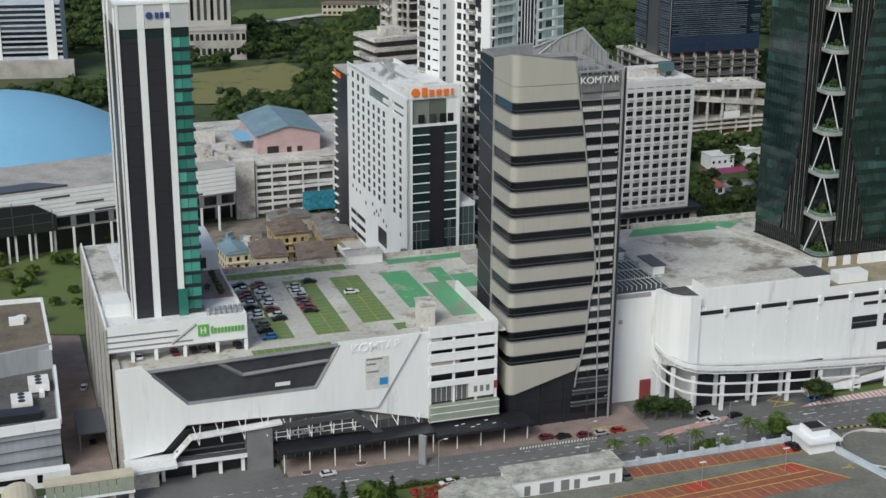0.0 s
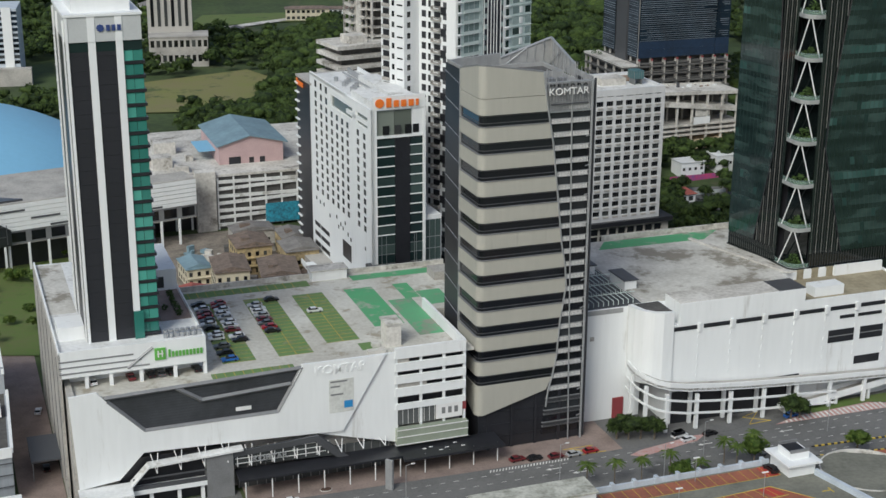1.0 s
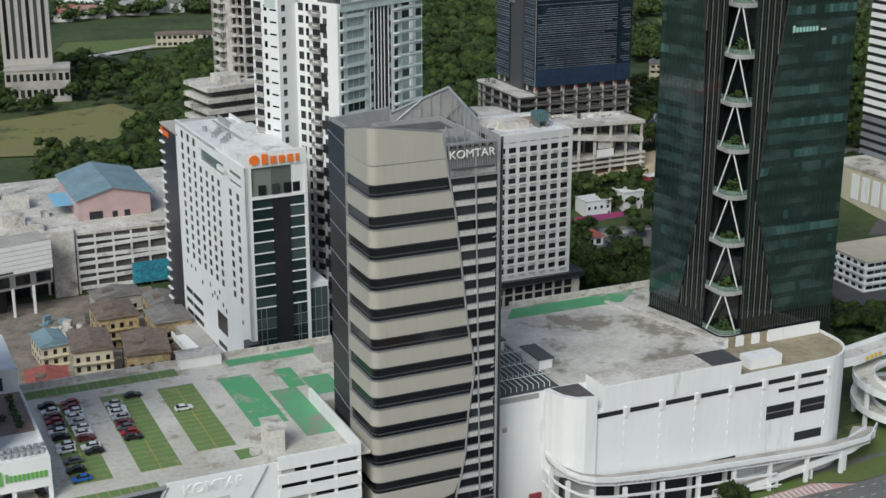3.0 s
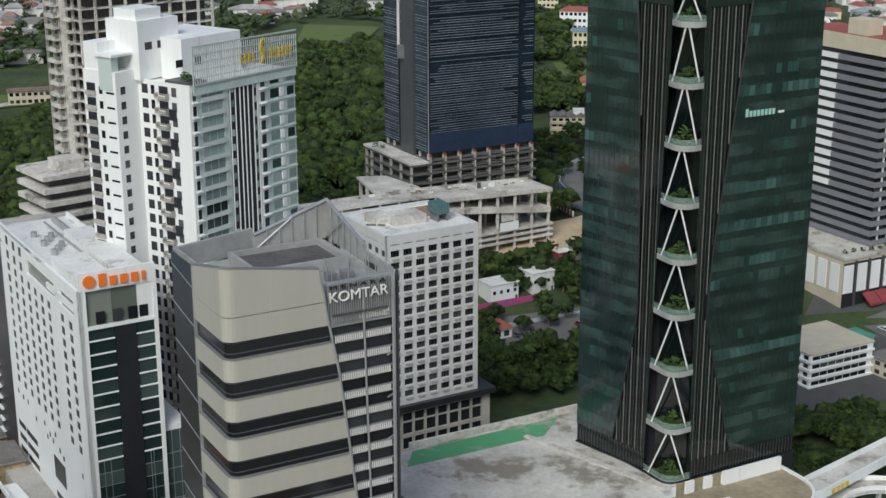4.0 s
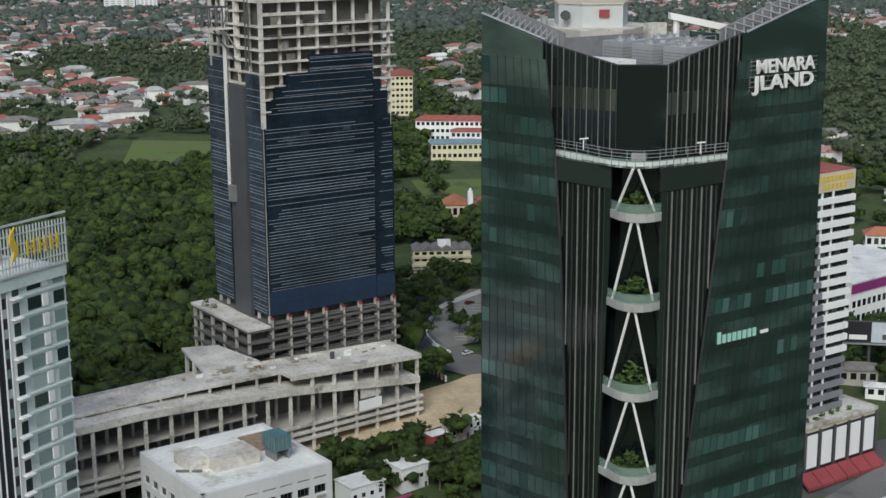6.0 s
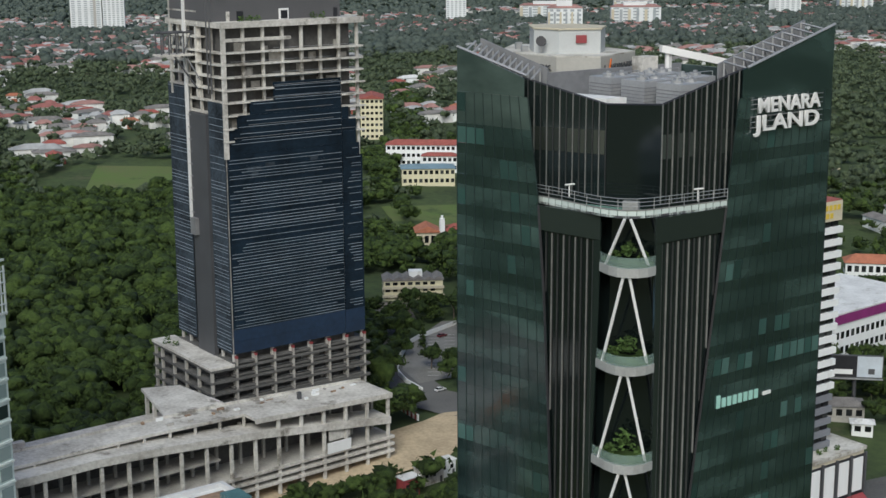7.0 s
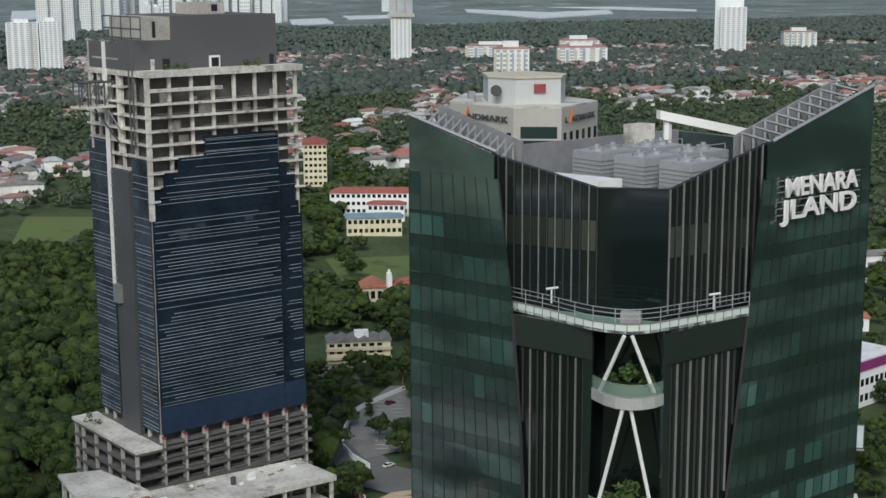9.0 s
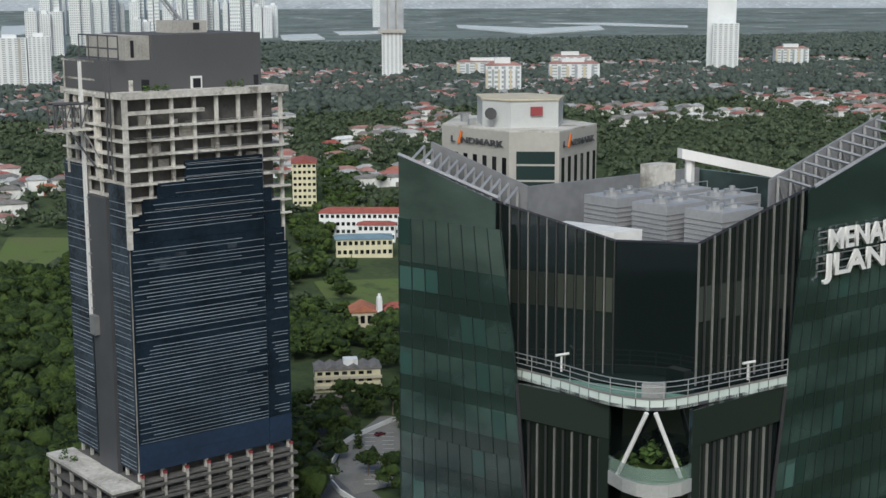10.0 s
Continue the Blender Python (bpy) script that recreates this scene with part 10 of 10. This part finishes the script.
for i, (x, y) in enumerate(spots):
    m = Matrix.Translation(Vector((x, y, height(x, y) + 0.6)) * K) @ Matrix.Rotation(radians(hr.choice([0, 20, 35, -25, 90, 110])), 4, "Z")
    if i < len(kinds):
        kinds[i].matrix_world = m @ Matrix.Scale(K, 4)
    else:
        copy_thing(hr.choice(kinds), m)
blocked += [(x, y, 9) for x, y in spots]


FAR_RED = material("old_red_roof", (0.3, 0.12, 0.105), 0.85, var=0.5, scale=0.02, fine=0.2)
FAR_PINK = material("faded_red_roof", (0.36, 0.2, 0.175), 0.85, var=0.4, scale=0.02, fine=0.2)
FARWALL = material("house_plaster", (0.74, 0.74, 0.72), 0.8, var=0.3, scale=0.03, fine=0.2)
PALEROOF = material("pale_tin_roof", (0.38, 0.39, 0.39), 0.8, var=0.4, scale=0.03, fine=0.2)


def far_town():
    """Roofs too small and too many to count, beyond the near houses."""
    by_mat = {0: Solid(), 1: Solid(), 2: Solid(), 3: Solid()}
    mats = [FAR_RED, FAR_PINK, PALEROOF, GREYTILE]
    walls = Solid()
    for i in range(12000):
        y = 1000 + 2750 * hr.random() ** 0.8
        x = 20 + (y - 150) * math.tan(math.radians(hr.uniform(-16, 38)))
        if town(x, y) < 0.02 or not free_spot(x, y, 8) or on_open_ground(x, y):
            continue
        z = height(x, y)
        w, d, h = hr.choice([5, 6, 7, 9, 14]), hr.uniform(4.5, 6.5), hr.uniform(5, 9)
        walls.box((x - w) * K, (y - d) * K, (z - 1) * K, (x + w) * K, (y + d) * K, (z + h) * K)
        s = by_mat[hr.choice([0, 0, 1, 1, 2, 2, 2, 3, 3])]
        s.add([((x + a) * K, (y + b) * K, (z + c) * K) for a, b, c in ((-w - 1, -d - 1, h), (w + 1, -d - 1, h), (w + 1, d + 1, h), (-w - 1, d + 1, h), (-w * 0.4, 0, h + d * 0.5), (w * 0.4, 0, h + d * 0.5))], [(0, 1, 5, 4), (1, 2, 5), (2, 3, 4, 5), (3, 0, 4)])
    for k, s in by_mat.items():
        me = bpy.data.meshes.new("far_roofs")
        me.from_pydata(s.v, [], s.f)
        me.materials.append(mats[k])
        tagged(new("far_roofs", me), "many small distant house roofs among trees", "houses", kind="stuff")
    me = bpy.data.meshes.new("far_house_walls")
    me.from_pydata(walls.v, [], walls.f)
    me.materials.append(FARWALL)
    tagged(new("far_house_walls", me), "pale walls of many distant houses", "houses", kind="stuff")


far_town()


# ---- woods ----
def scatter(n, box, r, keep, seed, pad=0):
    q = np.random.default_rng(seed)
    out = []
    for _ in range(n):
        x, y = q.uniform(box[0], box[1]), q.uniform(box[2], box[3])
        if keep(x, y) and free_spot(x, y, pad) and not on_open_ground(x, y) and not built(x, y):
            rr = q.uniform(*r)
            out.append((x, y, height(x, y), rr, rr * q.uniform(1.3, 1.8)))
    return out


def stuff_trees(name, trees, level, lobes, mat, leaves, label, leaf_size=0.6):
    if trees:
        tagged(new(name, canopy_mesh(name, trees, level, lobes, mat, rng, leaves, leaf_size)), label, "woods", kind="stuff")


keep_blocked = blocked


def built(x, y):
    """On the plan of one of the large buildings."""
    p = GRID.inverted() @ Vector((x, y, 0))
    u, v = p.x, p.y
    return (98 < u < 242 and 246 < v < 294) or (183 < u < 252 and 286 < v < 340) or (290 < u < 390 and 144 < v < 202) or (-40 < u < 40 and 205 < v < 310) or (10 < u < 90 and 200 < v < 250) or (-200 < u < -20 and 195 < v < 395) or (70 < u < 116 and 95 < v < 140) or (x - 216) ** 2 + (y - 690) ** 2 < 27 ** 2


blocked = [b for b in blocked if b[2] <= 35 or b[1] > 1000 or b[0] < -200]
stuff_trees("wood", scatter(1750, (-75, 175, 690, 1130), (5, 9.5), lambda x, y: not (-75 < x < -50 and y > 960), 1, 2), 1, 10, CANOPY, 240, "dense dark green wood of broad rain trees", 0.55)
stuff_trees("wood", scatter(5200, (-330, 420, 640, 1260), (3, 7), lambda x, y: (bearing_ok(x, y) or x < -20) and not (-60 < x < 100 and 720 < y < 1120) and not (196 < x < 345 and 540 < y < 640), 12, 3), 1, 5, CANOPY, 40, "mixed trees between the buildings", 0.7)
stuff_trees("wood", scatter(360, (95, 200, 552, 672), (3, 5.5), lambda x, y: not (114 < x < 153 and 622 < y < 652) and not (150 < x < 182 and 658 < y < 682) and not (148 < x < 162 and 604 < y < 613), 2), 2, 6, CANOPY, 90, "trees round the small car park", 0.5)
blocked = keep_blocked
stuff_trees("wood", scatter(150, (150, 330, 470, 545), (3.5, 5.5), lambda x, y: y < 545 and x > 158 + (y - 470) * 0.2 and x < 215, 3), 2, 6, CANOPY, 90, "dark trees beyond the mall ramp", 0.5)
stuff_trees("wood", scatter(420, (-125, 0, 610, 735), (3.5, 6.5), lambda x, y: y > 625 + 0.25 * (x + 60), 4, 0), 2, 6, CANOPY, 70, "bushy trees behind the market hall", 0.5)
stuff_trees("wood", scatter(900, (-330, -40, 690, 1150), (4, 7), lambda x, y: not (-170 < x < -55 and 725 < y < 850) and not (-155 < x < -5 and 950 < y < 1125), 5, 2), 1, 6, CANOPY, 40, "mixed trees round the park and office blocks", 0.7)
stuff_trees("wood", scatter(700, (165, 420, 700, 1250), (4, 7), lambda x, y: bearing_ok(x, y), 6, 4), 2, 6, CANOPY, 50, "trees round the school and church", 0.6)
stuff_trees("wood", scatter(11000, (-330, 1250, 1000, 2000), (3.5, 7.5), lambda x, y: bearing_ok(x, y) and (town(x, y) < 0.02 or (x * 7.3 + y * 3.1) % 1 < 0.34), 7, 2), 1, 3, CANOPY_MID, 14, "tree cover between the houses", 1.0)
stuff_trees("wood", scatter(900, (400, 900, 640, 1050), (4.5, 8), lambda x, y: bearing_ok(x, y), 9, 2), 1, 4, CANOPY, 20, "trees among the eastern houses", 0.9)
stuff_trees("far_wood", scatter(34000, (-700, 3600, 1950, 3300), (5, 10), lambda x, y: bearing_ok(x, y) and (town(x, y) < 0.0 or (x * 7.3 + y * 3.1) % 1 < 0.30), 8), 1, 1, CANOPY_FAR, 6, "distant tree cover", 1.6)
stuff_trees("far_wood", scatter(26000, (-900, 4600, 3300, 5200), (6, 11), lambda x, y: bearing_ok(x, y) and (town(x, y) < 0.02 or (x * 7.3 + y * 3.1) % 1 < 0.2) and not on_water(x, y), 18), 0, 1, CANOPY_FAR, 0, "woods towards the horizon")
GROVES = [
    ("trees beside the lawn and the church", [(262, 1010), (286, 1232), (318, 1245), (300, 1185), (276, 1100), (272, 1060)], 70, (4, 7)),
    ("trees behind the school", [(224, 985), (262, 995), (236, 925), (208, 920)], 26, (4, 6.5)),
    ("broad trees beside the church", [(262, 964), (282, 985), (256, 905), (247, 905)], 12, (5, 7)),
    ("young trees above the car park", [(218, 862), (236, 866), (223, 840), (211, 840)], 7, (2.6, 3.8)),
    ("dark trees along the side road", [(186, 850), (208, 845), (192, 806), (172, 773), (168, 800)], 26, (4, 6)),
    ("roadside trees below the mall ramp", [(176, 484), (189, 514), (222, 521), (204, 481)], 34, (3, 5)),
    ("trees between the red-roofed buildings", [(318, 1260), (420, 1620), (440, 1600), (380, 1380), (345, 1250)], 60, (4, 7)),
]
qg = np.random.default_rng(41)
for lab, poly, n, rr in GROVES:
    xs_, ys_ = [q[0] for q in poly], [q[1] for q in poly]
    got = []
    while len(got) < n:
        x, y = qg.uniform(min(xs_), max(xs_)), qg.uniform(min(ys_), max(ys_))
        if within(poly, x, y):
            r = qg.uniform(*rr)
            got.append((x, y, height(x, y), r, r * qg.uniform(1.4, 1.9)))
    stuff_trees("grove", got, 1, 11, CANOPY, 160, lab, 0.5)
yr = random.Random(12)
stuff_trees("bushes", [(yr.uniform(-168, -120), yr.uniform(445, 548), 9.2, yr.uniform(1.6, 3.6), yr.uniform(2.5, 6)) for _ in range(34)], 1, 8, CANOPY_PALE, 120, "bushy overgrowth on the empty plot", 0.4)
for x, y, r, h in ((126, 651, 4.2, 9), (131, 641, 4.0, 8), (139, 624, 3.8, 9), (120, 618, 3.6, 8), (151, 640, 4.2, 8), (128, 609, 3.4, 7), (152, 655, 3.6, 7), (161, 640, 4.0, 8), (146, 618, 3.2, 7), (138, 612, 4.2, 9), (128, 586, 7, 12), (118, 575, 6, 11), (140, 580, 6, 10), (212, 850, 5.5, 12), (220, 846, 4.5, 11), (198, 772, 5, 10), (206, 768, 5, 10), (228, 836, 5, 12)):
    tree_thing(x, y, height(x, y), r, h, "leafy green tree beside the car park")
t = new("conifer")
t.matrix_world = Matrix.Translation((203 * K, 800 * K, height(203, 800) * K))
tagged(t, "tall narrow cypress at the edge of the car park", "tree")
part("trunk", Solid().rod((0, 0, 0), (0, 0, 6 * K), 0.2 * K), BARK, t)
ob = new("crown", canopy_mesh("crown", [(0, 0, 0.5 + 1.6 * i, 2.3 - 0.28 * i, 1.8) for i in range(8)], 1, 4, CANOPY, rng, 40, 0.3))
ob.parent = t


# ---- billboard, sheds and fences by the roads ----
def billboard():
    t = thing("billboard", pose(329, 686, 0, 0, 0, -26), "large roadside billboard on a dark steel mast", "billboard")
    part("mast", Solid().rod((0, 0.6, 18), (0, 0.6, 33), 0.7, 10), DARK_GREY, t)
    board = part("board", Solid().box(-9.5, -0.4, 32, 9.5, 0.4, 40.2), DARK_GREY, t)
    part("poster", Solid().box(-9.2, -0.5, 32.3, 0.5, -0.4, 39.9), CHARCOAL, board, "dark half of the poster")
    part("poster", Solid().box(0.5, -0.5, 32.3, 9.2, -0.4, 39.9), PALE_BLUE, board, "pale blue half of the poster")
    part("picture_bar", Solid().prism([(-7.4, -0.54), (-1.0, -0.54), (-1.0, -0.5), (-7.4, -0.5)], 33.2, 35.0), WHITE, board)
    part("picture_bar", Solid().box(4.4, -0.54, 33.4, 6.6, -0.5, 35.4), DARK_GREY, board)
    part("catwalk", Solid().box(-9.5, -1.6, 31.6, 9.5, -0.4, 31.9), STEEL, t)


billboard()
flat_block("shed", 313, 680, 14, 9, 25, -24, GREY_CON, GREYTILE, "low grey shed with a worn pitched roof", 1, 2.0, "shed")
flat_block("shed", 316, 667, 7, 5, 22.6, -30, WHITE, WHITE_ROOF, "small white shed beside the road", 1, 1.0, "shed")
flat_block("house", 113, 603, 11, 8, height(113, 603) + 4.5, 18, WHITE, REDTILE, "small white house with a red tiled roof", 1, 2.4, "house")
flat_block("house", 440, 862, 26, 12, 27, -28, WHITE, ORANGETILE, "white bungalow with a broad orange tiled roof", 1, 3.5, "house")
for x, y, r, h in ((339, 690, 4, 8), (336, 672, 3, 5), (322, 694, 4.5, 9), (344, 700, 4.5, 9)):
    tree_thing(x, y, height(x, y), r, h, "leafy tree beside the billboard")
barrier = thing("road_barrier", Matrix.Identity(4), "row of red and white plastic barriers by the building site", "barrier")
for k in range(16):
    f = k / 16
    x, y = 171.4 + 4.8 * f, 738.2 - 22 * f
    z = height(x, y) + 0.4
    piece("barrier_block", Solid().box(x - 0.3, y - 1.2, z, x + 0.3, y, z + 2.2).mesh("barrier_block", WHITE if k % 2 else RED_CLAD), barrier, Matrix.Identity(4))
wall_line = [(186, 745.5), (183.5, 757), (183.5, 768), (186, 778), (189.4, 787.6), (198.3, 805.4), (204.6, 812), (226, 827.5)]
garden_wall = thing("garden_wall", Matrix.Identity(4), "low curving white wall round the car park", "wall")
for (xa, ya), (xb, yb) in zip(wall_line, wall_line[1:]):
    za, zb = height(xa, ya), height(xb, yb)
    seg = Solid().add([(x, y, z) for x, y, z in ((xa, ya, za), (xb, yb, zb), (xb + 0.5, yb, zb), (xa + 0.5, ya, za), (xa, ya, za + 2.4), (xb, yb, zb + 2.4), (xb + 0.5, yb, zb + 2.4), (xa + 0.5, ya, za + 2.4))], [(3, 2, 1, 0), (4, 5, 6, 7), (0, 1, 5, 4), (1, 2, 6, 5), (2, 3, 7, 6), (3, 0, 4, 7)])
    piece("wall_panel", seg.mesh("wall_panel", WHITE), garden_wall, Matrix.Identity(4))


# ---- distant towers and water ----
def far_tower(x, y, w, d, z1, turn, label, floors=30, mat=None, name="apartment_tower"):
    t = thing(name, pose(x, y, 0, 0, 0, turn), label, "apartment tower")
    z0 = height(x, y) - 2
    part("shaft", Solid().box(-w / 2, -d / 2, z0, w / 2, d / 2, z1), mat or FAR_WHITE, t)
    h = (z1 - z0) / floors
    s = Solid()
    n = 5
    for k in range(n):
        a = -w / 2 + w * (k + 0.22) / n
        for i in range(1, floors):
            s.box(a, -d / 2 - 0.3, z0 + i * h + h * 0.25, a + w * 0.55 / n, -d / 2, z0 + i * h + h * 0.75)
    me = bpy.data.meshes.new("glazing")
    me.from_pydata(s.v, [], s.f)
    me.materials.append(FAR_HAZED)
    ob = piece("glazing", me, t, Matrix.Identity(4))
    tagged(ob, kind="stuff")
    part("roof_box", Solid().box(-w * 0.25, -d * 0.25, z1, w * 0.2, d * 0.25, z1 + h * 1.6), mat or FAR_WHITE, t)
    return t


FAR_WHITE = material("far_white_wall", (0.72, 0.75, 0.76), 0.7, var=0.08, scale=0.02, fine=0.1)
# Window tone lifted to pale blue-grey, the haze painted in.
FAR_HAZED = material("hazed_far_window", (0.34, 0.38, 0.40), 0.4, var=0.2)
# Base colour lifted to stand in for the bright sky mirrored in the water.
WATER = material("sky_pale_water", (0.66, 0.68, 0.67), 0.2, var=0.06, scale=0.003, fine=0.02)
slab = far_tower(236, 3110, 58, 30, 98, -8, "white slab of flats with a dark central strip", 26)
part("dark_strip", Solid().box(14, -15.6, 0, 19, -14.9, 98), TOWER_GREY, slab)
far_tower(287, 3104, 40, 30, 100, -8, "white slab of flats beside the strait", 26)
t1 = far_tower(990, 3147, 42, 30, 96, -18, "white tower of flats with an unfinished grey top", 24)
# Scaffold grey is blued with painted haze.
SCAFFOLD = material("hazed_grey_scaffold", (0.42, 0.45, 0.48), 0.8, var=0.25, scale=0.05)
part("safety_fan", Solid().box(-28, -20, 96, 28, 20, 103), TOWER_GREY, t1)
for k in range(3):
    part("scaffold_top", Solid().box(-24 + 17 * k, -16, 103, -10 + 17 * k, 16, 190), SCAFFOLD, t1)
for k in range(2):
    part("stair_core", Solid().box(-10 + 17 * k, -12, 103, -7 + 17 * k, 12, 186), TOWER_GREY, t1)
part("podium", Solid().box(-34, -26, -24, 34, 20, 4), FAR_WHITE, t1)
for k in range(7):
    part("podium_opening", Solid().box(-31 + 9 * k, -26.4, -3, -25 + 9 * k, -25.9, 1.5), FAR_HAZED, t1)
t2 = far_tower(1735, 3080, 56, 34, 108, -30, "slim white tower of flats on the hill", 26)
part("rear_tower", Solid().box(-40, 20, -4, 22, 50, 190), FAR_WHITE, t2)
ft = random.Random(55)
HIGH_RISES = [(422, 4537, 104, 128, 3), (601, 5292, 70, 170, 2), (686, 5514, 88, 150, 3), (1354, 5804, 108, 120, 3), (760, 5000, 60, 90, 2), (2190, 7000, 70, 175, 2)]
HIGH_RISES += [(580 + 39 * k, 6450 - 18 * k + ft.uniform(-150, 150), 44, ft.choice([130, 165, 240, 330, 330]), 2 if k % 3 else 1) for k in range(22)]
for x, y, w, z1, n in HIGH_RISES:
    for k in range(n):
        far_tower(x + (k - (n - 1) / 2) * w / n * 1.02, y + ft.uniform(-40, 40), w / n * 0.95, 40, z1 * ft.uniform(0.9, 1.04), ft.uniform(-22, -8), "pale distant high-rise by the strait", 24)
for x, y, w, z1 in ((1180, 2680, 90, 52), (1167, 3085, 110, 36), (1379, 3114, 84, 42), (885, 2302, 52, 74), (2050, 3300, 80, 40), (1900, 2500, 70, 60)):
    t = far_tower(x, y, w, 30, z1, -20, "long white block of flats with a low red roof among trees", 7, None, "apartment_block")
    part("red_roof", Solid().add([(-w / 2 - 1, -16, z1 + 0.1), (w / 2 + 1, -16, z1 + 0.1), (w / 2 + 1, 16, z1 + 0.1), (-w / 2 - 1, 16, z1 + 0.1), (-w / 2 + 10, 0, z1 + 5), (w / 2 - 10, 0, z1 + 5)], [(3, 2, 1, 0), (0, 1, 5, 4), (1, 2, 5), (2, 3, 4, 5), (3, 0, 4)]), FAR_PINK, t)
    for k in range(6):
        part("balcony_strip", Solid().box(-w / 2 + w * (k + 0.02) / 6, -17.5, z1 * 0.1, -w / 2 + w * (k + 0.35) / 6, -15, z1 * 0.92), FAR_HAZED if k % 2 else CREAM, t)
for poly, lab in WATERS:
    w = new("water", Solid().prism([(x * K, y * K) for x, y in poly], (-9.5) * K, (2.0) * K).mesh("water", WATER))
    tagged(w, lab, "water", kind="structure")


def far_ridge():
    """The wooded plain and the low skyline that close the view."""
    n = 120

    def band(name, rings, mat, label):
        s, m = Solid(), len(rings)
        for k in range(n + 1):
            a = math.radians(-40 + 100 * k / n)
            h = 205 + 26 * noise.noise((k * 0.21, 0.3, 0)) + 10 * noise.noise((k * 0.9, 4.0, 0))
            for f, z in rings:
                s.v.append(((20 + 10300 * f * math.sin(a)) * K, (150 + 10300 * f * math.cos(a)) * K, (h if z is None else z) * K))
        s.f = [(m * k + j, m * k + j + 1, m * k + m + j + 1, m * k + m + j) for k in range(n) for j in range(m - 1)]
        tagged(new(name, s.mesh(name, mat, True)), label, "backdrop", kind="structure")

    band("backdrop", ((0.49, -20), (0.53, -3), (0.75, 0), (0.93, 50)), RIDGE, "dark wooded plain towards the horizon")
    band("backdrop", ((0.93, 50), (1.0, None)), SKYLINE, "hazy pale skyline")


# Both backdrop colours are greyed and paled with the haze of distance.
RIDGE = material("hazed_wooded_plain", (0.17, 0.205, 0.195), 0.95, var=0.45, scale=0.0035, fine=0.03, spec=0.1, blot=(0.42, 0.45, 0.44), blot_scale=0.004, blot_from=0.575)
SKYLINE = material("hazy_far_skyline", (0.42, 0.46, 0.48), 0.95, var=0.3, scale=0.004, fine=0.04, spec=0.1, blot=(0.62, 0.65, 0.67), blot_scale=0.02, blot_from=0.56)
far_ridge()
